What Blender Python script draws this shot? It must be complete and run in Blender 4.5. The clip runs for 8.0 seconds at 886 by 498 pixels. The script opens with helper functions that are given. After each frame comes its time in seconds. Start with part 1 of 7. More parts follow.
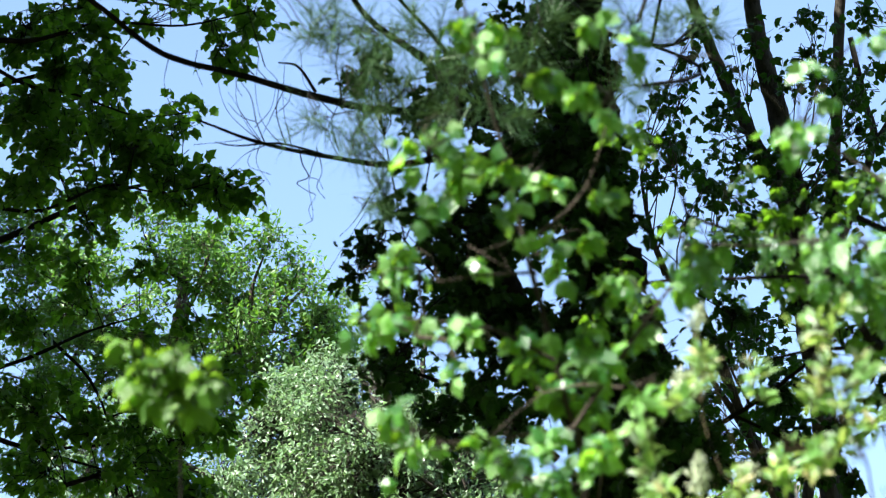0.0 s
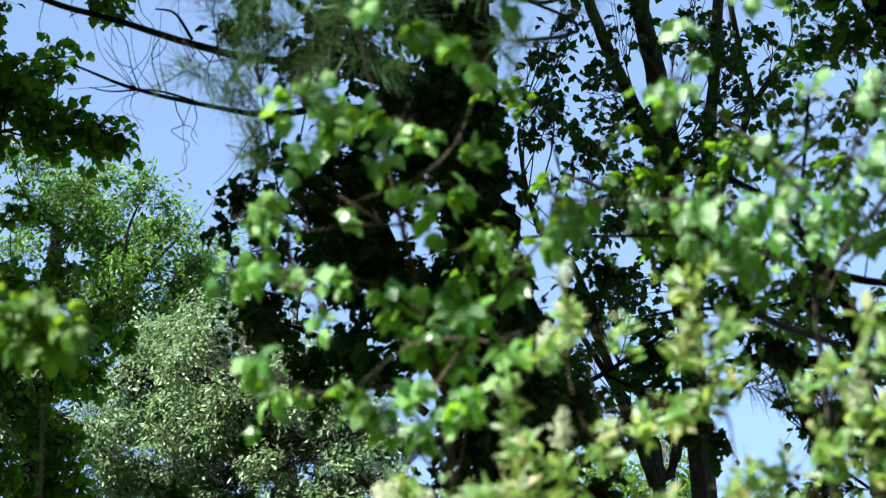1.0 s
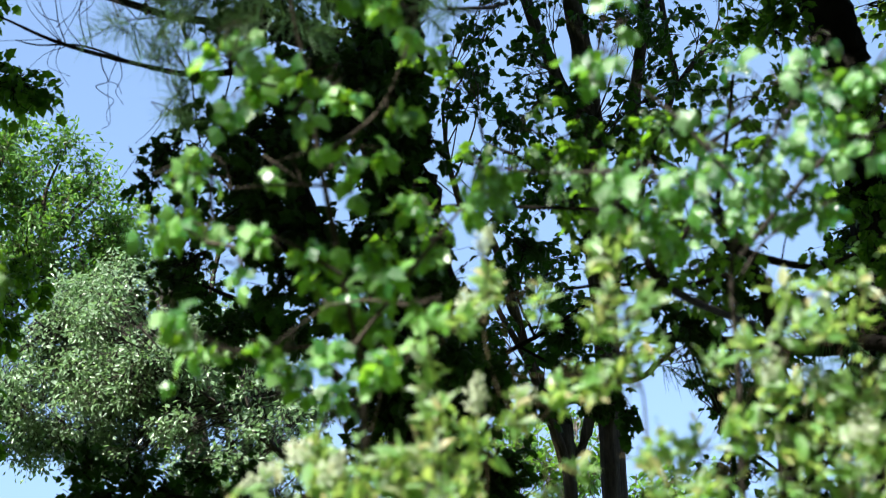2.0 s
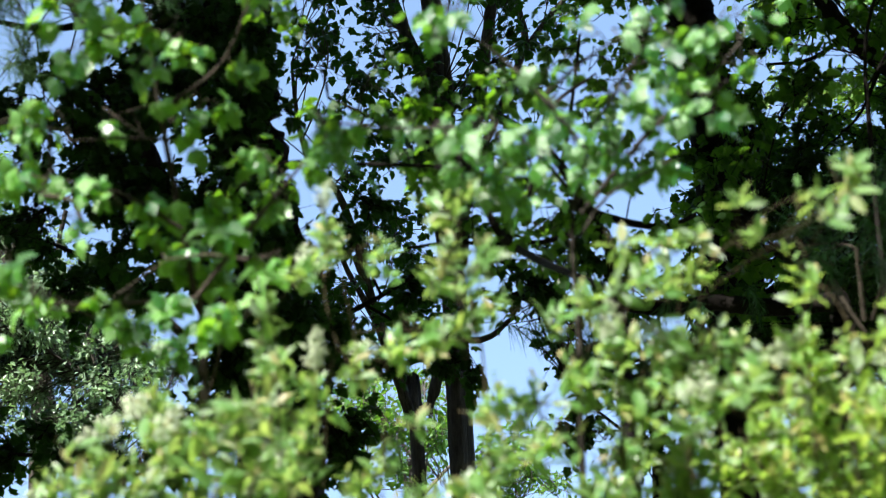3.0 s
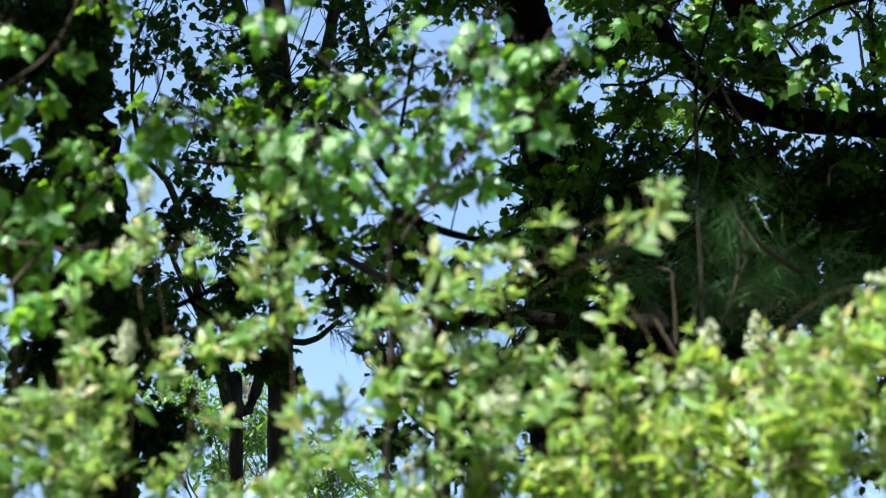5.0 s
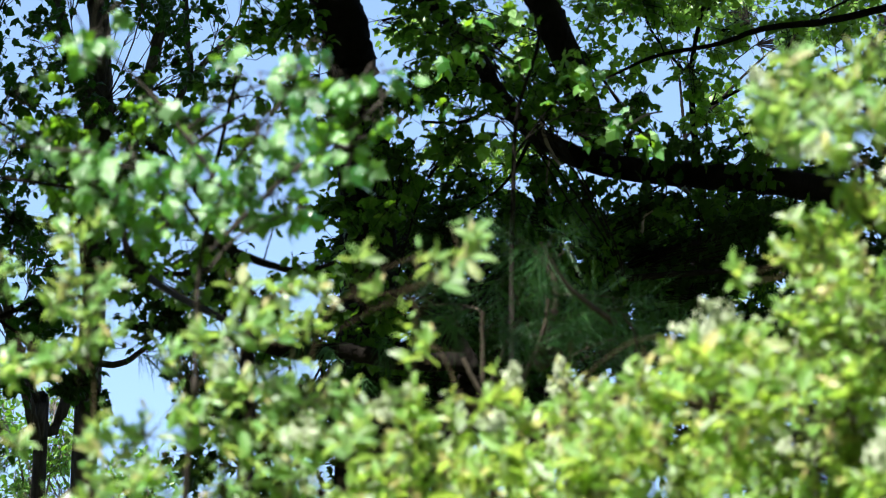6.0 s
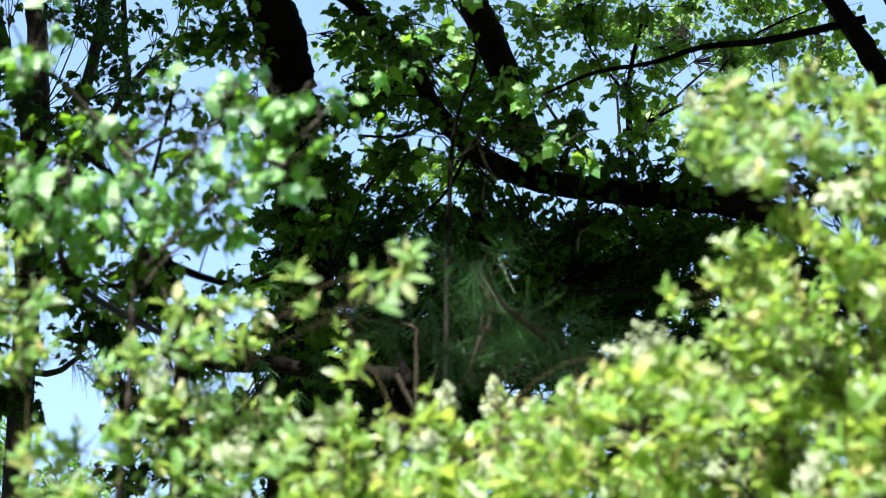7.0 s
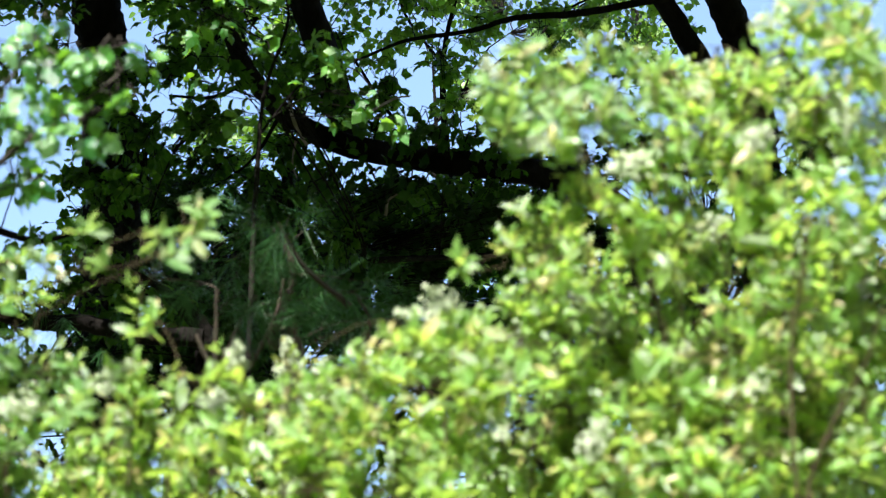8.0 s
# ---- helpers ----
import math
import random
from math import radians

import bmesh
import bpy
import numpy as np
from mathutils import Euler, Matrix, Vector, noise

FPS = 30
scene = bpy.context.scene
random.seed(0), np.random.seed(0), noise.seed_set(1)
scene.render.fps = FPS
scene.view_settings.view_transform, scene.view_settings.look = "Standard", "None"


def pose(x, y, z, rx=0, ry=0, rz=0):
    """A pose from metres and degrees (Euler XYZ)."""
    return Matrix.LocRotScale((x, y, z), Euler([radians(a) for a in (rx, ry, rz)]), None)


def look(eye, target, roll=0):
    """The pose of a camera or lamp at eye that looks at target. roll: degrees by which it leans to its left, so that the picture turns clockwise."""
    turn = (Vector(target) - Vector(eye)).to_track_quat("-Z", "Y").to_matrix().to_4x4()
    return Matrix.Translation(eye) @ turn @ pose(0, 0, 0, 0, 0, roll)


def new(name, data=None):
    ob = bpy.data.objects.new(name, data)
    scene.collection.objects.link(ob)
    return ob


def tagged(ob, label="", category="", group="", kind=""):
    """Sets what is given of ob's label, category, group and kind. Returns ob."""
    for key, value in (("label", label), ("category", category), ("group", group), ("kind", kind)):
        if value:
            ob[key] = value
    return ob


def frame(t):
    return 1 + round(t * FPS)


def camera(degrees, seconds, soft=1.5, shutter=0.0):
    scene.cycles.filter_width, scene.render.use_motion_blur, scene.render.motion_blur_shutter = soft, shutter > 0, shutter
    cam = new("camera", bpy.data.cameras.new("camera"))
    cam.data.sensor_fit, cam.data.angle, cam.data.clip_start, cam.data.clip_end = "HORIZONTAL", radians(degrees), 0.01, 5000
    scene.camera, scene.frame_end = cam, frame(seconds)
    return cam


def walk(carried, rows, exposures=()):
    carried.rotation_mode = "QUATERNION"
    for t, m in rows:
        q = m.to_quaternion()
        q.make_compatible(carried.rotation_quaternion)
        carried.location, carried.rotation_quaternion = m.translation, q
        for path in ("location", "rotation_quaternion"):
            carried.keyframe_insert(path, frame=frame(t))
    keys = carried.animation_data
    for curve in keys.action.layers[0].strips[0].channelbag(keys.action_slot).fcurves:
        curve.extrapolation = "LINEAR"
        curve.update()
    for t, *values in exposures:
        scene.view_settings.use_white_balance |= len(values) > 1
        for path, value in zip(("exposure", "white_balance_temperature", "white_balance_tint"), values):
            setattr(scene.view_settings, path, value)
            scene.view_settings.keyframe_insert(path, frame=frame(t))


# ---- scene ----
# ---- camera and its path ----
cam = camera(18.36, 8.0, soft=1.05)
cam.data.dof.use_dof = True
cam.data.dof.focus_distance = 18.0
cam.data.dof.aperture_fstop = 7.6
PATH = [
    (0.0, look((-0.000, -0.000, 1.600), (-3.105, 8.292, 6.247), -1.57)),
    (0.5, look((0.007, 0.007, 1.601), (-2.933, 8.351, 6.263), -1.41)),
    (1.0, look((0.008, 0.021, 1.601), (-2.705, 8.535, 6.091), -1.50)),
    (1.2, look((0.006, 0.025, 1.597), (-2.642, 8.585, 6.036), -1.04)),
    (2.3, look((0.006, 0.007, 1.575), (-2.333, 8.691, 5.948), -0.14)),
    (2.5, look((0.009, 0.017, 1.576), (-2.215, 8.750, 5.911), -0.41)),
    (3.0, look((0.020, 0.034, 1.575), (-1.915, 8.870, 5.839), -1.19)),
    (3.5, look((0.035, 0.038, 1.573), (-1.658, 8.914, 5.856), -1.27)),
    (4.0, look((0.045, 0.025, 1.569), (-1.501, 8.936, 5.836), -1.31)),
    (4.2, look((0.052, 0.016, 1.564), (-1.476, 8.939, 5.812), -0.74)),
    (5.3, look((0.063, -0.004, 1.558), (-1.179, 8.927, 5.882), 0.85)),
    (5.5, look((0.067, -0.004, 1.560), (-1.060, 8.923, 5.925), 1.12)),
    (6.0, look((0.075, -0.009, 1.559), (-0.601, 8.951, 5.949), 1.21)),
    (6.5, look((0.072, -0.015, 1.567), (-0.384, 8.910, 6.055), 1.22)),
    (7.0, look((0.077, -0.030, 1.565), (-0.365, 8.924, 5.995), 1.29)),
    (7.5, look((0.097, -0.030, 1.560), (-0.013, 8.976, 5.904), 0.62)),
    (8.0, look((0.115, -0.023, 1.557), (0.341, 8.985, 5.894), 0.95)),
]
walk(cam, PATH, exposures=[(0.0, 2.14, 6500, 11), (0.5, 1.84, 6500, 11), (1.0, 1.80, 6500, 11), (2.5, 1.80, 6500, 11), (4.0, 1.72, 6500, 11), (5.5, 1.76, 6500, 11), (6.0, 1.90, 6500, 11), (7.0, 2.11, 6500, 11), (8.0, 2.06, 6500, 11)])

# ---- daylight ----
SUN_HEIGHT = 38
SUN_TURN = 163
world = bpy.data.worlds.new("daylight")
world.use_nodes = True
scene.world = world
sky = world.node_tree.nodes.new("ShaderNodeTexSky")
sky.sky_type = "NISHITA"
sky.sun_disc = False
sky.sun_elevation = radians(SUN_HEIGHT)
sky.sun_rotation = radians(-SUN_TURN)
sky.dust_density = 0.75
sky.ozone_density = 1.4
background = world.node_tree.nodes["Background"]
background.inputs["Strength"].default_value = 0.095
world.node_tree.links.new(sky.outputs[0], background.inputs["Color"])
sun = new("sun", bpy.data.lights.new("sun", "SUN"))
sun.data.energy = 5.0
sun.data.angle = radians(0.53)
sun.data.color = (1.0, 0.96, 0.88)
sun.matrix_world = look((-30 * math.sin(radians(SUN_TURN)), 30 * math.cos(radians(SUN_TURN)), 30 * math.tan(radians(SUN_HEIGHT))), (0, 0, 0))


# ---- materials ----
def node(tree, kind, **values):
    made = tree.nodes.new(kind)
    for key, value in values.items():
        made.inputs[key.replace("_", " ")].default_value = value
    return made


def leaf_material(name, dark, light, glow, through_share=0.4, rough=0.42, gloss=0.5, scale=60.0, pale=None, cool=None, autumn=None):
    """A thin leaf: waxy face, light that shines through, tint that differs from leaf to leaf and over the blade."""
    mat = bpy.data.materials.new(name)
    mat.use_nodes = True
    tree = mat.node_tree
    link = tree.links.new
    face = tree.nodes["Principled BSDF"]
    end = tree.nodes["Material Output"]
    own = tree.nodes.new("ShaderNodeObjectInfo")
    island = tree.nodes.new("ShaderNodeNewGeometry")
    both = tree.nodes.new("ShaderNodeMath")
    both.operation = "ADD"
    link(own.outputs["Random"], both.inputs[0])
    link(island.outputs["Random Per Island"], both.inputs[1])
    wrap = tree.nodes.new("ShaderNodeMath")
    wrap.operation = "FRACT"
    link(both.outputs[0], wrap.inputs[0])
    place = tree.nodes.new("ShaderNodeTexCoord")
    grain = node(tree, "ShaderNodeTexNoise", Scale=scale, Detail=3.0)
    link(place.outputs["Object"], grain.inputs["Vector"])
    mixed = tree.nodes.new("ShaderNodeMath")
    mixed.operation = "MULTIPLY_ADD"
    link(grain.outputs["Fac"], mixed.inputs[0])
    mixed.inputs[1].default_value = 0.5
    scaled = tree.nodes.new("ShaderNodeMath")
    scaled.operation = "MULTIPLY_ADD"
    link(wrap.outputs[0], scaled.inputs[0])
    scaled.inputs[1].default_value = 0.85
    scaled.inputs[2].default_value = -0.18
    link(scaled.outputs[0], mixed.inputs[2])
    tint = tree.nodes.new("ShaderNodeValToRGB")
    tint.color_ramp.elements[0].color = (*dark, 1)
    tint.color_ramp.elements[1].color = (*light, 1)
    # pale leaves at random, painted in place of sun and sky glints
    if pale:
        tint.color_ramp.elements[1].position = 0.6
        tint.color_ramp.elements.new(0.74 if autumn else 0.82).color = (*pale, 1)
    if cool:
        tint.color_ramp.elements.new(0.3).color = (*cool, 1)
    if autumn:
        tint.color_ramp.elements.new(0.78).color = (*light, 1)
        tint.color_ramp.elements.new(0.85).color = (*autumn, 1)
    link(mixed.outputs[0], tint.inputs["Fac"])
    link(tint.outputs["Color"], face.inputs["Base Color"])
    face.inputs["Roughness"].default_value = rough
    face.inputs["Specular IOR Level"].default_value = gloss
    bump = node(tree, "ShaderNodeBump", Strength=0.35, Distance=0.004)
    link(grain.outputs["Fac"], bump.inputs["Height"])
    link(bump.outputs["Normal"], face.inputs["Normal"])
    shine = tree.nodes.new("ShaderNodeBsdfTranslucent")
    warm = tree.nodes.new("ShaderNodeMix")
    warm.data_type = "RGBA"
    warm.inputs[0].default_value = 0.75
    link(tint.outputs["Color"], warm.inputs[6])
    warm.inputs[7].default_value = (*glow, 1)
    link(warm.outputs[2], shine.inputs["Color"])
    share = tree.nodes.new("ShaderNodeMixShader")
    share.inputs[0].default_value = through_share
    link(face.outputs[0], share.inputs[1])
    link(shine.outputs[0], share.inputs[2])
    link(share.outputs[0], end.inputs["Surface"])
    return mat


def bark_material(name, dark, light, scale=9.0, rough=0.9):
    """Furrowed bark, drawn out along the stem."""
    mat = bpy.data.materials.new(name)
    mat.use_nodes = True
    tree = mat.node_tree
    link = tree.links.new
    face = tree.nodes["Principled BSDF"]
    place = tree.nodes.new("ShaderNodeTexCoord")
    stretch = tree.nodes.new("ShaderNodeMapping")
    stretch.inputs["Scale"].default_value = (1, 1, 0.22)
    link(place.outputs["Object"], stretch.inputs["Vector"])
    furrow = node(tree, "ShaderNodeTexNoise", Scale=scale * 4, Detail=6.0, Roughness=0.65)
    patch = node(tree, "ShaderNodeTexNoise", Scale=scale * 0.4, Detail=3.0)
    link(stretch.outputs[0], furrow.inputs["Vector"])
    link(place.outputs["Object"], patch.inputs["Vector"])
    total = tree.nodes.new("ShaderNodeMath")
    total.operation = "MULTIPLY"
    link(furrow.outputs["Fac"], total.inputs[0])
    link(patch.outputs["Fac"], total.inputs[1])
    tint = tree.nodes.new("ShaderNodeValToRGB")
    tint.color_ramp.elements[0].position = 0.12
    tint.color_ramp.elements[0].color = (*dark, 1)
    tint.color_ramp.elements[1].position = 0.42
    tint.color_ramp.elements[1].color = (*light, 1)
    link(total.outputs[0], tint.inputs["Fac"])
    link(tint.outputs["Color"], face.inputs["Base Color"])
    face.inputs["Roughness"].default_value = rough
    face.inputs["Specular IOR Level"].default_value = 0.1
    bump = node(tree, "ShaderNodeBump", Strength=0.8, Distance=0.02)
    link(furrow.outputs["Fac"], bump.inputs["Height"])
    link(bump.outputs["Normal"], face.inputs["Normal"])
    return mat


# maple leaf tints: sun, dapple or shade is put into each colour
MAPLE_SUN = leaf_material("maple_leaf_sunlit_tint", (0.012, 0.065, 0.012), (0.095, 0.27, 0.035), (0.38, 0.76, 0.02), 0.42, 0.36, 0.8, pale=(0.19, 0.37, 0.13), cool=(0.028, 0.135, 0.04))
# part lit, part shaded copy; its pale tone imitates glints
MAPLE_DAPPLED = leaf_material("maple_leaf_dappled_tint", (0.007, 0.042, 0.014), (0.075, 0.225, 0.042), (0.28, 0.64, 0.03), 0.40, 0.26, 1.0, pale=(0.21, 0.37, 0.20), cool=(0.014, 0.08, 0.03))
# maple green darkened far down, so the colour carries the deep shade
MAPLE_DEEP_SHADE = leaf_material("maple_leaf_deep_shade_tint", (0.008, 0.026, 0.007), (0.024, 0.062, 0.013), (0.07, 0.21, 0.010), 0.26, 0.5, 0.14)
# in-between copy of the maple leaf, toned down for half shade
MAPLE_HALF_SHADE = leaf_material("maple_leaf_half_shade_tint", (0.009, 0.04, 0.009), (0.036, 0.10, 0.021), (0.26, 0.60, 0.020), 0.46, 0.40, 0.8)
# darker copy of the maple leaf; canopy shade is in its colour
MAPLE_SHADE = leaf_material("maple_leaf_canopy_shade_tint", (0.008, 0.028, 0.006), (0.036, 0.095, 0.018), (0.22, 0.53, 0.018), 0.40, 0.45, 0.2)
# lighter copy of the maple leaf, coloured as if in sunlight
MAPLE_LIT = leaf_material("maple_leaf_lit_tint", (0.03, 0.09, 0.015), (0.10, 0.22, 0.03), (0.30, 0.58, 0.03), 0.45, 0.42, 0.7)
OAK_LEAF = leaf_material("oak_leaf", (0.018, 0.085, 0.012), (0.072, 0.185, 0.03), (0.20, 0.44, 0.025), 0.42, 0.42, 0.6, pale=(0.12, 0.235, 0.065))
# lightened base; the pale tone is a painted glossy highlight
GLOSS_LEAF = leaf_material("glossy_leaf", (0.09, 0.18, 0.07), (0.155, 0.265, 0.135), (0.28, 0.49, 0.15), 0.42, 0.36, 1.0, pale=(0.25, 0.35, 0.25))
ASPEN_LEAF = leaf_material("aspen_leaf", (0.05, 0.12, 0.02), (0.11, 0.22, 0.03), (0.24, 0.44, 0.03), 0.45, 0.42)
# shrub leaves: pale tone stands in for whitish glints
SHRUB_LEAF = leaf_material("shrub_leaf", (0.07, 0.17, 0.045), (0.18, 0.31, 0.10), (0.47, 0.70, 0.12), 0.52, 0.42, 0.8, pale=(0.34, 0.41, 0.36), cool=(0.12, 0.29, 0.08), autumn=(0.40, 0.34, 0.17))
SHRUB_LIME = leaf_material("lime_shrub_leaf", (0.085, 0.18, 0.04), (0.21, 0.34, 0.085), (0.56, 0.80, 0.10), 0.54, 0.42, 0.8, pale=(0.35, 0.41, 0.35), cool=(0.17, 0.35, 0.08), autumn=(0.45, 0.38, 0.17))
NEEDLE = leaf_material("pine_needle", (0.016, 0.052, 0.02), (0.052, 0.115, 0.042), (0.09, 0.18, 0.04), 0.25, 0.5, 0.25)
NEEDLE_DARK = leaf_material("shaded_pine_needle", (0.012, 0.055, 0.016), (0.052, 0.15, 0.044), (0.08, 0.22, 0.035), 0.24, 0.45, 0.25)
FLORET = leaf_material("cream_floret", (0.46, 0.54, 0.37), (0.60, 0.66, 0.50), (0.50, 0.60, 0.38), 0.42, 0.7, 0.2)
# bark set darker than its own colour, to hold canopy shade
BARK_SHADED = bark_material("shade_darkened_bark", (0.004, 0.0034, 0.003), (0.017, 0.015, 0.013))
BARK_BROWN = bark_material("brown_grey_bark", (0.018, 0.0155, 0.013), (0.08, 0.072, 0.062))
BARK_GREY = bark_material("grey_bark", (0.05, 0.043, 0.038), (0.17, 0.15, 0.13))
BARK_PALE = bark_material("weathered_twig", (0.16, 0.14, 0.12), (0.36, 0.33, 0.29))
BARK_YOUNG = bark_material("young_bark", (0.03, 0.026, 0.02), (0.10, 0.085, 0.065))
SHOOT = bark_material("green_brown_shoot", (0.022, 0.018, 0.010), (0.07, 0.058, 0.03))

# ---- ground ----
EARTH = bark_material("woodland_floor", (0.03, 0.045, 0.015), (0.09, 0.10, 0.04), 0.8)


def ground_sheet():
    bm = bmesh.new()
    bmesh.ops.create_grid(bm, x_segments=60, y_segments=60, size=1500)
    for v in bm.verts:
        far = math.hypot(v.co.x, v.co.y)
        v.co.z = 0.0 if far < 60 else 0.6 * noise.noise(v.co * 0.01)
    data = bpy.data.meshes.new("ground")
    bm.to_mesh(data)
    bm.free()
    data.materials.append(EARTH)
    return tagged(new("ground", data), "mown woodland clearing floor of grass and leaf litter", "ground", kind="structure")


def shade_bank():
    """An unseen wood added behind and beside the path to block sky light: a rough green bank with an uneven top."""
    bm = bmesh.new()
    bmesh.ops.create_grid(bm, x_segments=120, y_segments=12, size=1)
    for v in bm.verts:
        a = radians(125 + 290 * (v.co.x + 1) / 2)
        h = (v.co.y + 1) / 2
        p = Vector((math.cos(a), math.sin(a), h))
        far = 20 + 2.2 * noise.noise(p * 5) + 0.9 * noise.noise(p * 17)
        # the top dips towards the sun so that sunlight still enters
        v.co = (far * math.cos(a), far * math.sin(a), h * (24 - 14 * math.exp(-((math.degrees(a) - 253) / 26) ** 2) + 2 * noise.noise(Vector((a * 4, 0, 3))) + 2 * noise.noise(Vector((a * 19, 0, 5)))))
    data = bpy.data.meshes.new("backdrop")
    bm.to_mesh(data)
    bm.free()
    data.materials.append(EARTH)
    ob = new("backdrop", data)
    thick = ob.modifiers.new("thickness", "SOLIDIFY")
    thick.thickness = 0.5
    return tagged(ob, "unseen dark wood bank added all round to block sky light", "woodland", kind="structure")


ground_sheet()
shade_bank()


# ---- plant building ----
RNG = np.random.default_rng(7)


def unit(v):
    return v / np.maximum(np.linalg.norm(v, axis=-1, keepdims=True), 1e-9)


def mesh_from(name, verts, tris, material, smooth=False):
    """A mesh of triangles from arrays."""
    data = bpy.data.meshes.new(name)
    data.vertices.add(len(verts))
    data.vertices.foreach_set("co", np.asarray(verts, np.float32).ravel())
    data.loops.add(len(tris) * 3)
    data.loops.foreach_set("vertex_index", np.asarray(tris, np.int32).ravel())
    data.polygons.add(len(tris))
    data.polygons.foreach_set("loop_start", np.arange(0, len(tris) * 3, 3, dtype=np.int32))
    data.polygons.foreach_set("use_smooth", np.full(len(tris), smooth))
    data.update(calc_edges=True)
    data.materials.append(material)
    return data


def under(name, data, parent, label="", kind=""):
    """A part of a thing."""
    ob = new(name, data)
    ob.parent = parent
    ob.matrix_parent_inverse = parent.matrix_basis.inverted()
    return tagged(ob, label, kind=kind)


def tubes(lines, radii, sides):
    """Tapered tubes along many lines of equal length: lines (n, k, 3), radii (n, k)."""
    n, k, _ = lines.shape
    along = unit(np.gradient(lines, axis=1))
    ref = np.where(np.abs(along[..., 2:3]) > 0.9, np.array([1.0, 0, 0]), np.array([0, 0, 1.0]))
    a = unit(np.cross(along, ref))
    b = np.cross(along, a)
    turn = np.arange(sides) * 2 * np.pi / sides
    ring = a[:, :, None] * np.cos(turn)[:, None] + b[:, :, None] * np.sin(turn)[:, None]
    verts = (lines[:, :, None] + ring * radii[:, :, None, None]).reshape(-1, 3)
    i, s = np.meshgrid(np.arange(k - 1), np.arange(sides), indexing="ij")
    p, q = i * sides + s, i * sides + (s + 1) % sides
    one = np.concatenate([np.stack([p, q, p + sides], -1).reshape(-1, 3), np.stack([q, q + sides, p + sides], -1).reshape(-1, 3)])
    tris = (one[None] + (np.arange(n) * k * sides)[:, None, None]).reshape(-1, 3)
    return verts, tris


def smooth_line(points, steps=6, wobble=0.0):
    """A rounded line through a few (x, y, z, radius) points."""
    p = np.array(points, float)
    p = np.vstack([2 * p[0] - p[1], p, 2 * p[-1] - p[-2]])
    out = []
    for i in range(1, len(p) - 2):
        for s in np.linspace(0, 1, steps, endpoint=False):
            a, b, c, d = p[i - 1], p[i], p[i + 1], p[i + 2]
            out.append(0.5 * (2 * b + (c - a) * s + (2 * a - 5 * b + 4 * c - d) * s ** 2 + (3 * b - a - 3 * c + d) * s ** 3))
    out.append(p[-2])
    out = np.array(out)
    out[:, 3] = np.clip(out[:, 3], 0.0008, None)
    if wobble:
        out[1:-1, :3] += RNG.normal(size=(len(out) - 2, 3)) * np.minimum(wobble, out[1:-1, 3:4] * 0.05)
    return out


def stem_mesh(name, line, material, sides, rough=0.1):
    """A stem with an uneven girth."""
    verts, tris = tubes(line[None, :, :3], line[None, :, 3], sides)
    core = np.repeat(line[:, :3], sides, axis=0)
    verts = core + (verts - core) * (1 + RNG.normal(size=(len(verts), 1)) * rough)
    return mesh_from(name, verts, tris, material, True)


# leaf shapes: x across, y from stalk to tip, z off the blade
MAPLE_EDGE = [(0, 0), (0.2, -0.03), (0.38, 0.1), (0.32, 0.25), (0.54, 0.5), (0.35, 0.5), (0.28, 0.68), (0, 1), (-0.28, 0.68), (-0.35, 0.5), (-0.54, 0.5), (-0.32, 0.25), (-0.38, 0.1), (-0.2, -0.03)]
MAPLE = np.array([(0, 0.36, 0.06)] + [(x, y, -0.8 * (x * x + (y - 0.36) ** 2) + 0.05 * math.sin(9 * x + 4 * y)) for x, y in MAPLE_EDGE])
MAPLE_TRIS = np.array([(0, i, i % 14 + 1) for i in range(1, 15)])
OVAL = np.array([(0, 0, 0), (0, 0.35, -0.02), (0, 0.7, -0.05), (0, 1, -0.14), (0.24, 0.3, 0.05), (0.22, 0.65, 0.02), (-0.24, 0.3, 0.05), (-0.22, 0.65, 0.02)])
OVAL_TRIS = np.array([(0, 4, 1), (1, 4, 5), (1, 5, 2), (2, 5, 3), (0, 1, 6), (1, 7, 6), (1, 2, 7), (2, 3, 7)])
LANCE = OVAL * (0.78, 1, 1)
LEAFLET = np.array([(0, 0, 0), (0.25, 0.42, 0.05), (0.13, 0.8, 0.0), (0, 1, -0.12), (-0.13, 0.8, 0.0), (-0.25, 0.42, 0.05)])
LEAFLET_TRIS = np.array([(0, 1, 2), (0, 2, 3), (0, 3, 4), (0, 4, 5)])
SPLINTER = np.array([(-0.5, 0, 0), (0.5, 0, 0), (0.35, 0.6, 0), (0, 1, 0), (-0.35, 0.6, 0)])
SPLINTER_TRIS = np.array([(0, 1, 2), (0, 2, 4), (4, 2, 3)])


def leaf_turns(ways, normals):
    """Turns that lay a leaf's length along ways and its face towards normals."""
    y = unit(ways)
    x = unit(np.cross(y, normals))
    return np.stack([x, y, np.cross(x, y)], -1)


def many_leaves(name, shape, tris, spots, turns, sizes, material):
    wide = sizes if sizes.ndim == 2 else np.repeat(sizes[:, None], 3, 1)
    verts = np.einsum("nij,nkj->nki", turns, shape[None] * wide[:, None, :]) + spots[:, None]
    faces = tris[None] + (np.arange(len(spots)) * len(shape))[:, None, None]
    return mesh_from(name, verts.reshape(-1, 3), faces.reshape(-1, 3), material)


